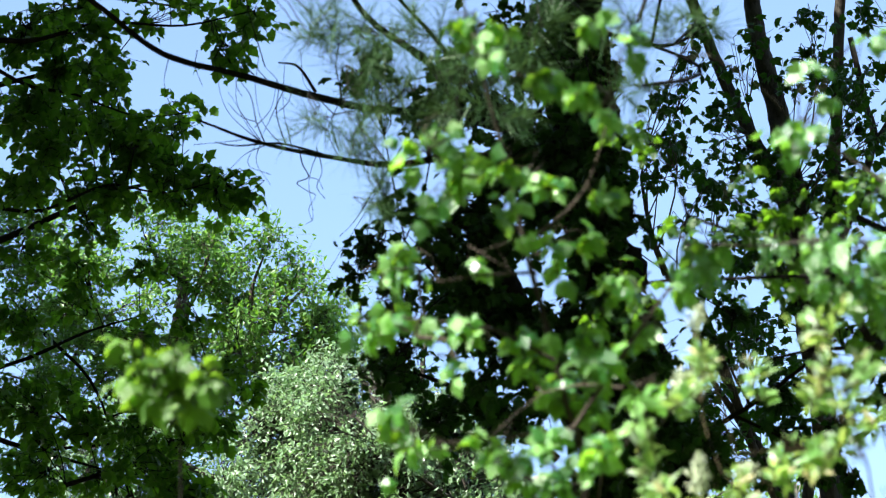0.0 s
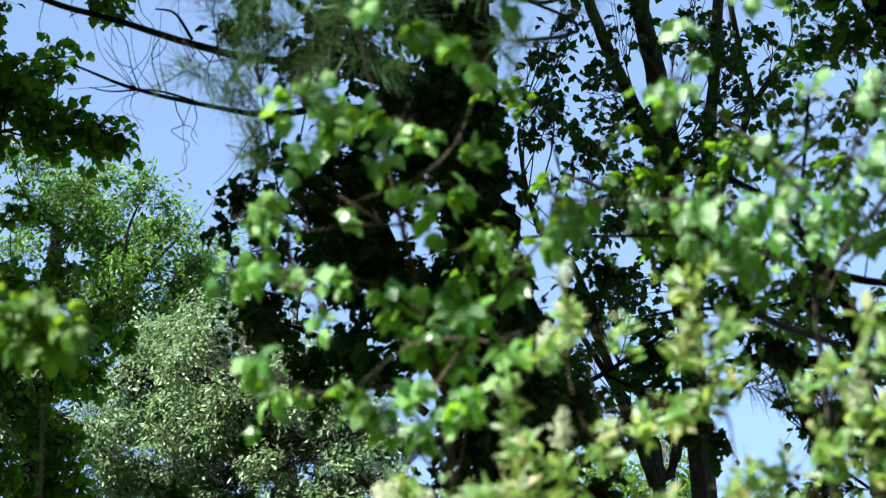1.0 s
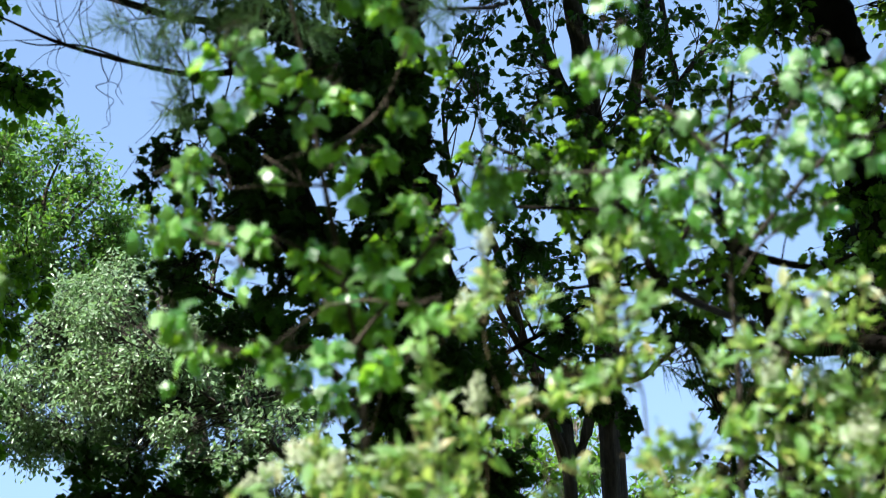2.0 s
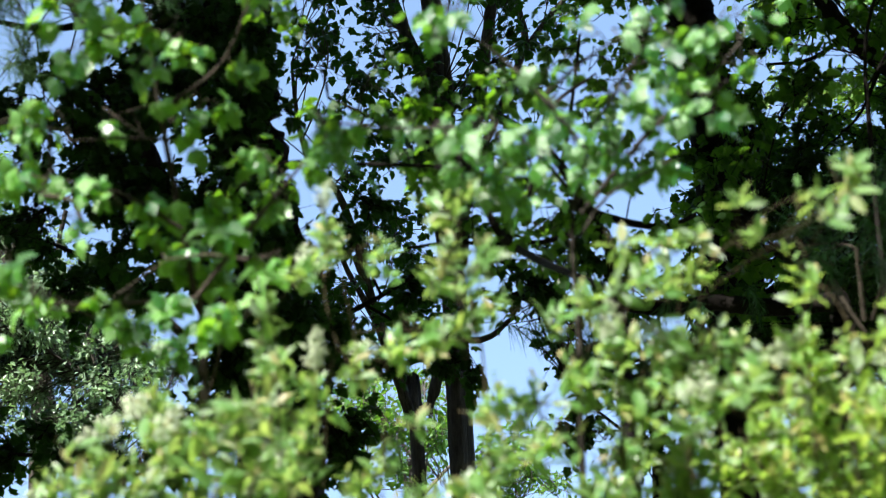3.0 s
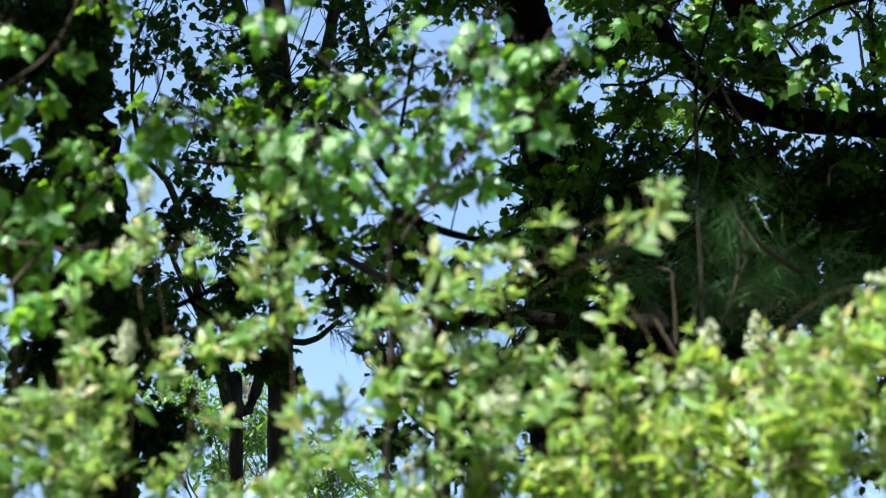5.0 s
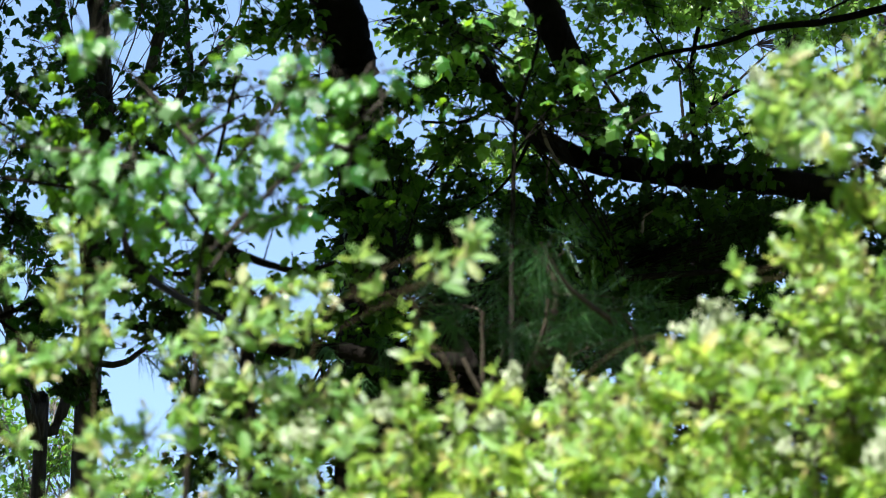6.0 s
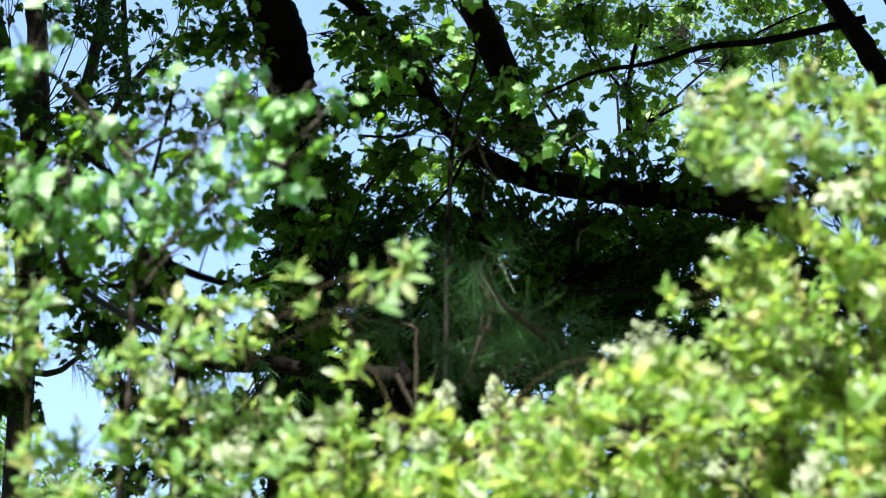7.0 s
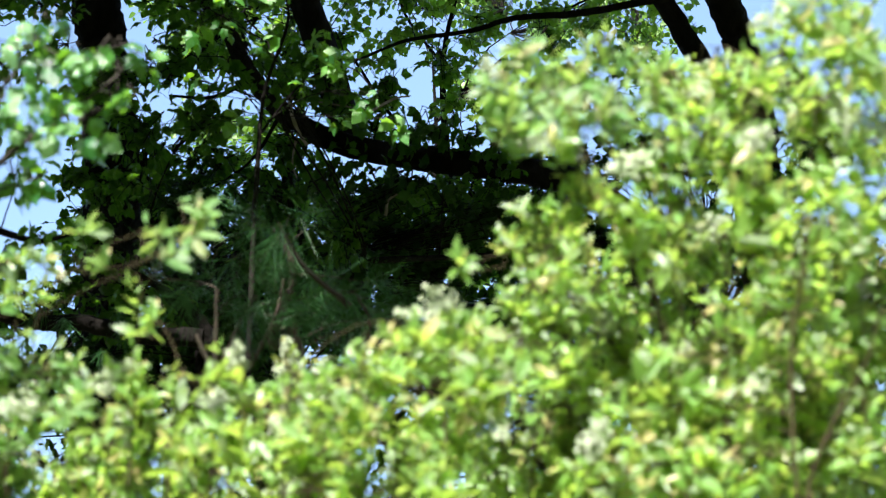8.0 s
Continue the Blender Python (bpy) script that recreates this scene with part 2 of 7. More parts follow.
def shoots(sprays, leaf, cover, per_shoot, length, droop, upright, deep=0.9, face=(0, 0, 0.75), loose=0.5, wild=0.55, back=0.55):
    """Shoots and leaves that fill the sprays. Gives the shoots' lines and the leaves' spots, ways and normals."""
    c = np.array(sprays)
    count = np.maximum(1, np.round(cover * np.pi * c[:, 3] * c[:, 4] / (0.45 * leaf ** 2) / per_shoot)).astype(int)
    which = np.repeat(np.arange(len(c)), count)
    n = len(which)
    reach = np.stack([c[which, 3], 0.5 * (c[which, 3] + c[which, 4]) * deep, c[which, 4]], -1)
    inside = unit(RNG.normal(size=(n, 3))) * RNG.random((n, 1)) ** 0.45 * 0.85
    start = c[which, :3] + inside * reach
    out = unit(inside * (1, 1, 0.5) + 1e-6)
    way = unit(out * 0.7 + RNG.normal(size=(n, 3)) * wild + np.array([0, 0, 1.0]) * upright)
    long = np.minimum(length, 2.6 * c[which, 4:5]) * RNG.uniform(0.6, 1.25, (n, 1))
    start = start - way * long * back
    bend = RNG.normal(size=(n, 3)) * 0.15 + np.array([0, 0, -0.25 * droop])
    s = np.linspace(0, 1, 4)[None, :, None]
    lines = start[:, None] + way[:, None] * long[:, None] * s + bend[:, None] * long[:, None] * s ** 2
    f = (np.arange(per_shoot) + 0.6) / per_shoot
    f = np.clip(f[None] + RNG.normal(size=(n, per_shoot)) * 0.06, 0.12, 1.02)[..., None]
    spot = start[:, None] + way[:, None] * long[:, None] * f + bend[:, None] * long[:, None] * f ** 2
    side = unit(np.cross(way, RNG.normal(size=(n, 3))))
    other = np.cross(way, side)
    angle = (np.arange(per_shoot) * 2.4)[None, :, None] + RNG.normal(size=(n, per_shoot, 1)) * 0.4
    off = side[:, None] * np.cos(angle) + other[:, None] * np.sin(angle)
    ways = off * 0.8 + way[:, None] * (0.35 + 0.5 * f) + np.array([0, 0, -1.0]) * droop + RNG.normal(size=off.shape) * 0.2
    normals = np.array(face) + way[:, None] * 0.3 + RNG.normal(size=off.shape) * loose
    return which, lines, spot.reshape(-1, 3), ways.reshape(-1, 3), normals.reshape(-1, 3), off.reshape(-1, 3)


def clumps(masses, size, gap=1.0, seed=3):
    """Small sprays that fill large ellipsoid masses (x, y, z, rx, ry, rz) unevenly."""
    rng = np.random.default_rng(seed)
    out = []
    for x, y, z, rx, ry, rz in masses:
        for _ in range(max(2, round(2.2 * rx * rz / (gap * size * size)))):
            p = unit(rng.normal(size=3)) * rng.random() ** 0.4
            r = size * rng.uniform(0.6, 1.25)
            out.append((x + p[0] * rx, y + p[1] * ry, z + p[2] * rz, r, r * rng.uniform(0.5, 0.8)))
    return out


TOPS = {}


def plant(name, label, category, limbs, sprays, bark, leaf_mat, shape, tris, leaf, cover, per_shoot=6, length=0.25, droop=0.4,
          upright=0.2, singles=300, sides=10, twig=0.0025, stalk=0.5, group="", deep=0.9, leaf_label="", width=None, flowers=0.0, face=(0, 0, 0.75), loose=0.5,
          wild=0.55, taper=0.0, least=0.4, back=0.55):
    """A tree or shrub: trunk, boughs, fine twigs and leaves on shoots."""
    global RNG
    RNG = np.random.default_rng(sum(ord(k) * (i + 1) for i, k in enumerate(name + label)))
    base = new(name)
    base.location = (limbs[0][0][0], limbs[0][0][1], 0)
    bpy.context.view_layer.update()
    tagged(base, label, category, group)
    lines = [smooth_line(limb, 12 if i == 0 else 7, 0.03) for i, limb in enumerate(limbs)]
    for i, line in enumerate(lines):
        main = i == 0
        under("trunk" if main else "branch", stem_mesh("stem", line, bark, sides if main else max(6, sides - 3), 0.02), base)
    wood = np.concatenate(lines)
    TOPS[base.name] = lines[0][-1]
    if sprays:
        total = list(sprays)
        which, twigs, spot, ways, normals, off = shoots(total, leaf, cover, per_shoot, length, droop, upright, deep, face, loose, wild, back)
        c = np.array(total)
        feet = []
        for x in c:
            gap = np.linalg.norm(wood[:, :3] - x[:3], axis=1) + np.where(wood[:, 2] > x[2] + 0.1, 0.4, 0)
            near = wood[np.argmin(gap)]
            feet.append(near)
        feet = np.array(feet)
        s = np.linspace(0, 1, 6)[None, :, None]
        sag = RNG.normal(size=(len(c), 1, 3)) * 0.12 + np.array([0, 0, 0.12])
        gap = np.linalg.norm(c[:, :3] - feet[:, :3], axis=1)[:, None, None]
        boughs = feet[:, None, :3] * (1 - s) + c[:, None, :3] * s + sag * gap * s * (1 - s) * 1.5
        thick = np.clip(0.003 * gap[:, :, 0] + twig * 0.7, 0.8 * twig, None) * np.linspace(1, 0.45, 6)[None]
        thick = np.minimum(thick, np.maximum(feet[:, 3:4] * 0.8, twig))
        pieces = [tubes(boughs, thick, 5)]
        # each shoot joins the bough of its spray
        link = np.stack([boughs[which, 3] * (1 - k) + twigs[:, 0] * k for k in (0, 0.35, 0.7, 1)], 1)
        link[:, 1:3] += RNG.normal(size=(len(which), 2, 3)) * 0.02
        pieces.append(tubes(link, np.repeat(np.array([[1, 0.9, 0.8, 0.7]]) * twig, len(which), 0), 3))
        pieces.append(tubes(twigs, np.repeat(np.array([[0.75, 0.6, 0.5, 0.35]]) * twig, len(which), 0), 3))
        shift, verts, faces = 0, [], []
        for v, t in pieces:
            verts.append(v)
            faces.append(t + shift)
            shift += len(v)
        under("twigwork", mesh_from("twigs", np.concatenate(verts), np.concatenate(faces), bark, True), base, kind="stuff")
        sizes = leaf * (least + (1.25 - least) * RNG.random(len(spot)) ** 0.75)
        sizes *= np.tile(1 - taper * (np.arange(per_shoot) + 0.5) / per_shoot, len(which))
        spot = spot + unit(off) * sizes[:, None] * stalk * 0.5
        turns = leaf_turns(ways, normals)
        if width is not None:
            sizes = np.stack([np.full(len(spot), width), sizes, sizes], -1)
        order = np.argsort(spot[:, 1], kind="stable")
        seen = order[np.isin(np.repeat(which, per_shoot)[order], np.arange(len(sprays)))]
        alone = seen[:singles]
        rest = np.setdiff1d(np.arange(len(spot)), alone)
        under("foliage" if width is None else "needle_foliage", many_leaves("foliage", shape, tris, spot[rest], turns[rest], sizes[rest], leaf_mat), base, leaf_label, "stuff")
        if len(alone):
            blade = mesh_from("leaf", shape, tris, leaf_mat)
            for k in alone:
                ob = under("leaf", blade, base)
                ob.matrix_basis = Matrix.LocRotScale(spot[k], Matrix(turns[k].tolist()).to_quaternion(), Vector((sizes[k],) * 3))
        if flowers:
            tip = twigs[:, 3]
            aim = unit(twigs[:, 3] - twigs[:, 2]) + RNG.normal(size=(len(tip), 3)) * 0.45
            pick = np.flatnonzero(RNG.random(len(tip)) < flowers)
            pick = pick[np.argsort(tip[pick, 1], kind="stable")]
            turn = leaf_turns(aim, RNG.normal(size=aim.shape))
            for k in pick[:300]:
                ob = under("flower_spike", FLOWER, base)
                ob.matrix_basis = Matrix.LocRotScale(tip[k], Matrix(turn[k].tolist()).to_quaternion(), Vector((RNG.uniform(0.7, 1.0), RNG.uniform(0.6, 1.1), 0.9)))
            if len(pick) > 300:
                shape, faces = np.array([v.co[:] for v in FLOWER.vertices]), np.array([f.vertices[:] for f in FLOWER.polygons])
                under("blossom", many_leaves("blossom", shape, faces, tip[pick[300:]], turn[pick[300:]], RNG.uniform(0.7, 1.05, len(pick) - 300), FLORET), base, kind="stuff")
    return base


def flower_mesh():
    """A soft uneven plume of small cream florets, 8 cm long, that nods at its tip."""
    verts, faces = [], []
    for i in range(90):
        f = i / 89
        r = 0.024 * math.sin(math.pi * min(1, 0.15 + f * 0.85)) ** 0.8 * RNG.uniform(0.25, 1.15)
        a = RNG.uniform(0, 6.283)
        p = np.array([r * math.cos(a), 0.005 + 0.075 * f, r * math.sin(a) - 0.03 * f * f])
        size = 0.0062 * (1 - 0.35 * f)
        at = len(verts)
        for q in ((1, 0, 0), (-0.5, 0.87, 0), (-0.5, -0.87, 0), (0, 0.2, 1.0)):
            verts.append(p + size * (np.array(q) + 0.4 * RNG.normal(size=3)))
        faces += [(at, at + 1, at + 3), (at + 1, at + 2, at + 3), (at + 2, at, at + 3), (at, at + 2, at + 1)]
    v, t = tubes(np.array([[(0, -0.02, 0), (0, 0.04, -0.008), (0, 0.075, -0.028)]], float), np.array([[0.0022, 0.0018, 0.0008]]), 4)
    faces = np.array(faces + (t + len(verts)).tolist())
    return mesh_from("flower_spike", np.concatenate([np.array(verts), v]), faces, FLORET)


FLOWER = flower_mesh()


def shade_canopy(tree, x, y, z, rx, ry, rz, count, size, material, spread=0.42):
    """Unseen canopy added for shade: uneven leaf clumps on boughs from the trunk's end."""
    heart = unit(RNG.normal(size=(count // 70, 3))) * RNG.random((count // 70, 1)) ** 0.4 * (rx, ry, rz) + (x, y, z)
    spots = np.repeat(heart, 70, 0) + RNG.normal(size=(len(heart) * 70, 3)) * (spread, spread, 0.6 * spread)
    turns = leaf_turns(RNG.normal(size=spots.shape) + (0, 0, -0.4), RNG.normal(size=spots.shape) * 0.5 + (0, 0, 1))
    foot = TOPS[tree.name]
    s = np.linspace(0, 1, 7)[None, :, None]
    rise = np.array([0, 0, 0.22]) * np.linalg.norm(heart - foot[:3], axis=1)[:, None, None]
    boughs = foot[None, None, :3] * (1 - s) + heart[:, None] * s + rise * s * (1 - s) * 2 + RNG.normal(size=(len(heart), 7, 3)) * 0.06 * np.sin(np.pi * s)
    verts, faces = tubes(boughs, np.repeat(np.linspace(0.035, 0.008, 7)[None], len(heart), 0), 5)
    under("shade_crown_boughs", mesh_from("shade_crown_boughs", verts, faces, BARK_SHADED, True), tree, kind="stuff")
    under("crown", many_leaves("crown", OVAL * (2.2, 1, 1), OVAL_TRIS, spots, turns, size * RNG.uniform(0.7, 1.2, len(spots)), material), tree, kind="stuff")


# leaves at the clearing's edge turn to the open, sunny side
FACE_SUN = (-0.2, -0.62, 0.48)

# ---- far trees ----
FAR_OAK_SPRAYS = clumps([(-10.49, 18.70, 12.39, 0.69, 1.00, 0.60), (-9.49, 18.98, 12.81, 0.49, 1.00, 0.30), (-9.02, 19.36, 12.55, 0.45, 1.00, 0.30), (-8.65, 19.69, 12.24, 0.30, 1.00, 0.27), (-8.92, 19.76, 11.89, 0.54, 1.00, 0.30), (-10.01, 19.19, 11.96, 0.64, 1.00, 0.49), (-10.80, 18.94, 11.63, 0.54, 1.00, 0.49), (-9.90, 19.55, 11.39, 0.59, 1.00, 0.49), (-10.67, 18.40, 12.72, 0.35, 1.00, 0.24), (-10.49, 19.44, 10.97, 0.69, 1.00, 0.33), (-9.31, 19.42, 12.20, 0.45, 1.00, 0.33)], 0.25, 0.5, 5)
FAR_OAK_SPRAYS += clumps([(-8.64, 19.63, 12.38, 0.30, 1.00, 0.49), (-8.83, 19.80, 11.88, 0.30, 1.00, 0.33)], 0.24, 0.42, 6)
FAR_OAK_SPRAYS += clumps([(-10.29, 18.57, 12.79, 0.30, 0.60, 0.30), (-9.75, 18.79, 12.90, 0.35, 0.60, 0.24), (-9.35, 18.96, 12.96, 0.22, 0.60, 0.19), (-9.00, 19.28, 12.71, 0.25, 0.60, 0.24), (-8.79, 19.40, 12.67, 0.20, 0.60, 0.22), (-8.71, 19.61, 12.36, 0.22, 0.60, 0.27), (-8.63, 19.79, 12.09, 0.17, 0.60, 0.24), (-8.99, 19.63, 12.09, 0.30, 0.60, 0.30), (-9.72, 19.09, 12.43, 0.35, 0.60, 0.30), (-9.38, 19.30, 12.35, 0.30, 0.60, 0.27), (-10.56, 18.71, 12.31, 0.30, 0.60, 0.33), (-10.20, 19.09, 11.97, 0.35, 0.60, 0.33), (-10.66, 18.94, 11.78, 0.30, 0.60, 0.27)], 0.24, 1.3, 53)
FAR_OAK_SPRAYS += clumps([(-10.08, 19.61, 11.10, 0.30, 0.40, 0.27), (-10.05, 19.80, 10.75, 0.30, 0.40, 0.27), (-10.00, 19.95, 10.48, 0.30, 0.40, 0.22)], 0.24, 1.0, 79)
FAR_OAK_LIMBS = []
FAR_OAK_LIMBS += [[(-11.32, 22.01, 0.00, 0.200), (-11.28, 22.01, 6.91, 0.160), (-11.15, 22.01, 12.56, 0.110), (-10.86, 21.63, 13.57, 0.080), (-10.67, 21.33, 14.26, 0.039)]]
FAR_OAK_LIMBS += [[(-11.06, 21.95, 12.77, 0.045), (-10.37, 22.02, 13.28, 0.033), (-9.95, 22.03, 13.63, 0.022), (-9.71, 22.03, 13.82, 0.011)]]
FAR_OAK_LIMBS += [[(-11.09, 21.89, 12.87, 0.045), (-11.68, 21.32, 13.35, 0.028), (-12.09, 20.88, 13.72, 0.011)]]
FAR_OAK_LIMBS += [[(-10.54, 22.00, 13.17, 0.028), (-10.14, 22.05, 13.43, 0.018), (-9.80, 22.23, 13.38, 0.008)]]
FAR_OAK_LIMBS += [[(-11.22, 22.03, 12.46, 0.039), (-11.97, 21.43, 12.84, 0.024), (-12.50, 21.03, 13.02, 0.008)]]
FAR_OAK_LIMBS += [[(-10.51, 20.88, 11.79, 0.0500), (-9.93, 20.02, 11.89, 0.0416), (-9.48, 19.54, 11.82, 0.0332), (-9.12, 19.55, 12.13, 0.0248), (-8.83, 19.56, 12.36, 0.0164), (-8.67, 19.50, 12.58, 0.0080)]]
FAR_OAK_LIMBS += [[(-10.51, 20.88, 11.79, 0.0500), (-10.05, 19.86, 11.84, 0.0416), (-9.70, 19.29, 12.08, 0.0332), (-9.50, 19.20, 12.43, 0.0248), (-9.30, 19.09, 12.79, 0.0164), (-9.21, 19.01, 13.01, 0.0080)]]
FAR_OAK_LIMBS += [[(-10.51, 20.84, 11.88, 0.0500), (-10.37, 19.78, 11.92, 0.0395), (-10.27, 19.01, 12.06, 0.0290), (-10.31, 18.74, 12.49, 0.0185), (-10.20, 18.59, 12.84, 0.0080)]]
FAR_OAK_LIMBS += [[(-9.48, 19.54, 11.82, 0.0280), (-9.16, 19.64, 11.91, 0.0213), (-8.81, 19.71, 12.09, 0.0147), (-8.53, 19.81, 12.14, 0.0080)]]
FAR_OAK_LIMBS += [[(-9.50, 19.20, 12.43, 0.0280), (-9.72, 18.96, 12.64, 0.0180), (-9.81, 18.79, 12.86, 0.0080)]]
FAR_OAK_LIMBS += [[(-9.12, 19.55, 12.13, 0.0280), (-9.06, 19.40, 12.44, 0.0180), (-8.91, 19.32, 12.71, 0.0080)]]
FAR_OAK_LIMBS += [[(-10.52, 20.85, 11.83, 0.0280), (-10.48, 19.78, 11.56, 0.0213), (-10.62, 19.10, 11.52, 0.0147), (-10.84, 18.89, 11.68, 0.0080)]]
plant("oak_tree", "tall oak with fine sunlit green foliage behind the clearing", "tree", FAR_OAK_LIMBS, FAR_OAK_SPRAYS, BARK_YOUNG, OAK_LEAF, LEAFLET, LEAFLET_TRIS,
      0.062, 2.1, 9, 0.28, 0.3, 0.3, singles=0, face=FACE_SUN, loose=0.9, twig=0.0025)
DISTANT_TREE_SPRAYS = []
DISTANT_TREE_SPRAYS += [(-5.75, 22.83, 11.29, 0.26, 0.21), (-5.18, 21.37, 10.28, 0.24, 0.22), (-5.44, 23.84, 11.67, 0.22, 0.20), (-5.12, 23.37, 10.99, 0.21, 0.24), (-5.44, 23.33, 10.61, 0.32, 0.19), (-4.73, 23.51, 10.50, 0.21, 0.14), (-5.76, 22.46, 10.87, 0.21, 0.14), (-4.26, 24.51, 10.76, 0.33, 0.11), (-4.97, 23.19, 11.36, 0.16, 0.19), (-5.19, 21.42, 10.94, 0.20, 0.12), (-6.26, 23.75, 11.53, 0.16, 0.14)]
DISTANT_TREE_SPRAYS += clumps([(-4.88, 19.83, 9.79, 0.23, 0.60, 0.25), (-4.55, 19.98, 9.62, 0.27, 0.60, 0.30), (-3.93, 20.13, 9.56, 0.23, 0.60, 0.27), (-4.13, 20.16, 9.40, 0.27, 0.60, 0.20), (-4.88, 19.99, 9.41, 0.23, 0.60, 0.20), (-3.63, 20.23, 9.47, 0.23, 0.60, 0.25)], 0.22, 1.3, 37)
DISTANT_TREE_LIMBS = []
DISTANT_TREE_LIMBS += [[(-5.31, 22.89, 0.00, 0.077), (-5.28, 22.89, 5.62, 0.061), (-5.28, 22.89, 10.21, 0.045), (-5.28, 22.66, 10.79, 0.029), (-5.33, 22.45, 11.26, 0.013)]]
DISTANT_TREE_LIMBS += [[(-5.29, 22.92, 10.12, 0.021), (-4.81, 22.88, 10.50, 0.014), (-4.52, 23.02, 10.30, 0.008)]]
DISTANT_TREE_LIMBS += [[(-5.28, 22.78, 10.50, 0.021), (-5.57, 22.55, 10.88, 0.014), (-5.75, 22.41, 11.12, 0.008)]]
plant("elm_tree", "distant tree with tiny pale leaves seen between stems", "tree", DISTANT_TREE_LIMBS, DISTANT_TREE_SPRAYS, BARK_GREY, OAK_LEAF, OVAL, OVAL_TRIS,
      0.075, 3.0, 7, 0.3, 0.2, 0.3, singles=0, twig=0.004)
GLOSS_TREE_SPRAYS = clumps([(-7.27, 16.71, 9.84, 0.58, 0.45, 0.32), (-6.72, 16.89, 9.94, 0.45, 0.45, 0.27), (-7.64, 16.73, 9.46, 0.45, 0.45, 0.32), (-6.84, 17.05, 9.50, 0.70, 0.45, 0.32), (-6.14, 17.38, 9.36, 0.45, 0.45, 0.27), (-6.93, 16.74, 10.08, 0.29, 0.45, 0.13), (-6.37, 17.10, 9.79, 0.29, 0.45, 0.27)], 0.2, 0.42, 8)
GLOSS_TREE_SPRAYS += clumps([(-7.17, 16.88, 9.59, 0.54, 0.45, 0.41), (-6.42, 17.20, 9.55, 0.58, 0.45, 0.32), (-7.19, 17.14, 8.99, 0.62, 0.45, 0.36), (-6.37, 17.48, 8.95, 0.54, 0.45, 0.41), (-7.36, 16.66, 9.87, 0.25, 0.45, 0.23)], 0.2, 0.42, 9)
GLOSS_TREE_SPRAYS += clumps([(-8.05, 17.15, 9.47, 0.34, 0.40, 0.37), (-7.98, 17.30, 9.20, 0.34, 0.40, 0.19), (-7.59, 17.44, 9.28, 0.38, 0.40, 0.23)], 0.2, 0.5, 10)
GLOSS_TREE_SPRAYS += clumps([(-7.02, 16.43, 9.41, 0.44, 0.30, 0.22), (-6.88, 16.61, 9.15, 0.56, 0.30, 0.20), (-6.52, 16.58, 9.52, 0.36, 0.30, 0.18)], 0.2, 0.45, 47)
GLOSS_TREE_SPRAYS += clumps([(-9.09, 16.02, 9.90, 0.25, 0.40, 0.18), (-8.77, 16.21, 9.88, 0.23, 0.40, 0.21), (-8.46, 16.42, 9.78, 0.21, 0.40, 0.18), (-9.04, 16.23, 9.53, 0.29, 0.40, 0.21), (-8.62, 16.49, 9.47, 0.25, 0.40, 0.16), (-8.26, 16.58, 9.67, 0.17, 0.40, 0.18)], 0.2, 1.0, 57)
GLOSS_TREE_SPRAYS += clumps([(-6.44, 16.09, 9.18, 0.23, 0.30, 0.19), (-6.09, 16.26, 9.09, 0.23, 0.30, 0.19), (-6.40, 16.26, 8.83, 0.23, 0.30, 0.19), (-6.05, 16.42, 8.77, 0.19, 0.30, 0.19), (-5.75, 16.47, 8.92, 0.14, 0.30, 0.17), (-6.33, 16.43, 8.51, 0.23, 0.30, 0.17)], 0.18, 0.7, 71)
GLOSS_TREE_SPRAYS += clumps([(-6.79, 15.77, 9.54, 0.19, 0.30, 0.15), (-6.57, 15.93, 9.40, 0.16, 0.30, 0.15), (-7.00, 15.78, 9.32, 0.16, 0.30, 0.13)], 0.18, 0.7, 83)
GLOSS_TREE_LIMBS = []
GLOSS_TREE_LIMBS += [[(-7.38, 19.11, 0.00, 0.181), (-7.35, 19.11, 5.27, 0.142), (-7.43, 19.11, 9.59, 0.102), (-7.51, 18.86, 10.08, 0.062), (-7.50, 18.67, 10.49, 0.023)]]
GLOSS_TREE_LIMBS += [[(-7.43, 19.18, 9.42, 0.032), (-7.13, 19.20, 9.64, 0.024), (-6.94, 19.14, 9.94, 0.017), (-6.65, 19.11, 10.24, 0.009)]]
GLOSS_TREE_LIMBS += [[(-7.47, 18.99, 9.84, 0.027), (-7.80, 18.77, 10.03, 0.018), (-8.06, 18.53, 10.30, 0.009)]]
GLOSS_TREE_LIMBS += [[(-7.00, 18.70, 9.58, 0.031), (-7.03, 18.32, 10.38, 0.027), (-7.00, 18.16, 10.74, 0.022), (-6.92, 18.07, 10.98, 0.018)]]
GLOSS_TREE_LIMBS += [[(-6.99, 18.82, 9.29, 0.031), (-6.85, 18.65, 9.83, 0.021), (-6.99, 18.49, 10.06, 0.011)]]
GLOSS_TREE_LIMBS += [[(-7.94, 17.28, 9.53, 0.0300), (-8.14, 16.82, 9.52, 0.0245), (-8.52, 16.55, 9.70, 0.0190), (-8.86, 16.30, 9.84, 0.0135), (-9.14, 16.11, 9.91, 0.0080)]]
GLOSS_TREE_LIMBS += [[(-5.78, 16.84, 8.57, 0.0300), (-6.05, 16.64, 8.81, 0.0227), (-6.28, 16.47, 8.98, 0.0153), (-6.51, 16.29, 9.19, 0.0080)]]
GLOSS_TREE_LIMBS += [[(-6.05, 16.64, 8.81, 0.0150), (-6.09, 16.51, 9.06, 0.0105), (-6.12, 16.43, 9.20, 0.0060)]]
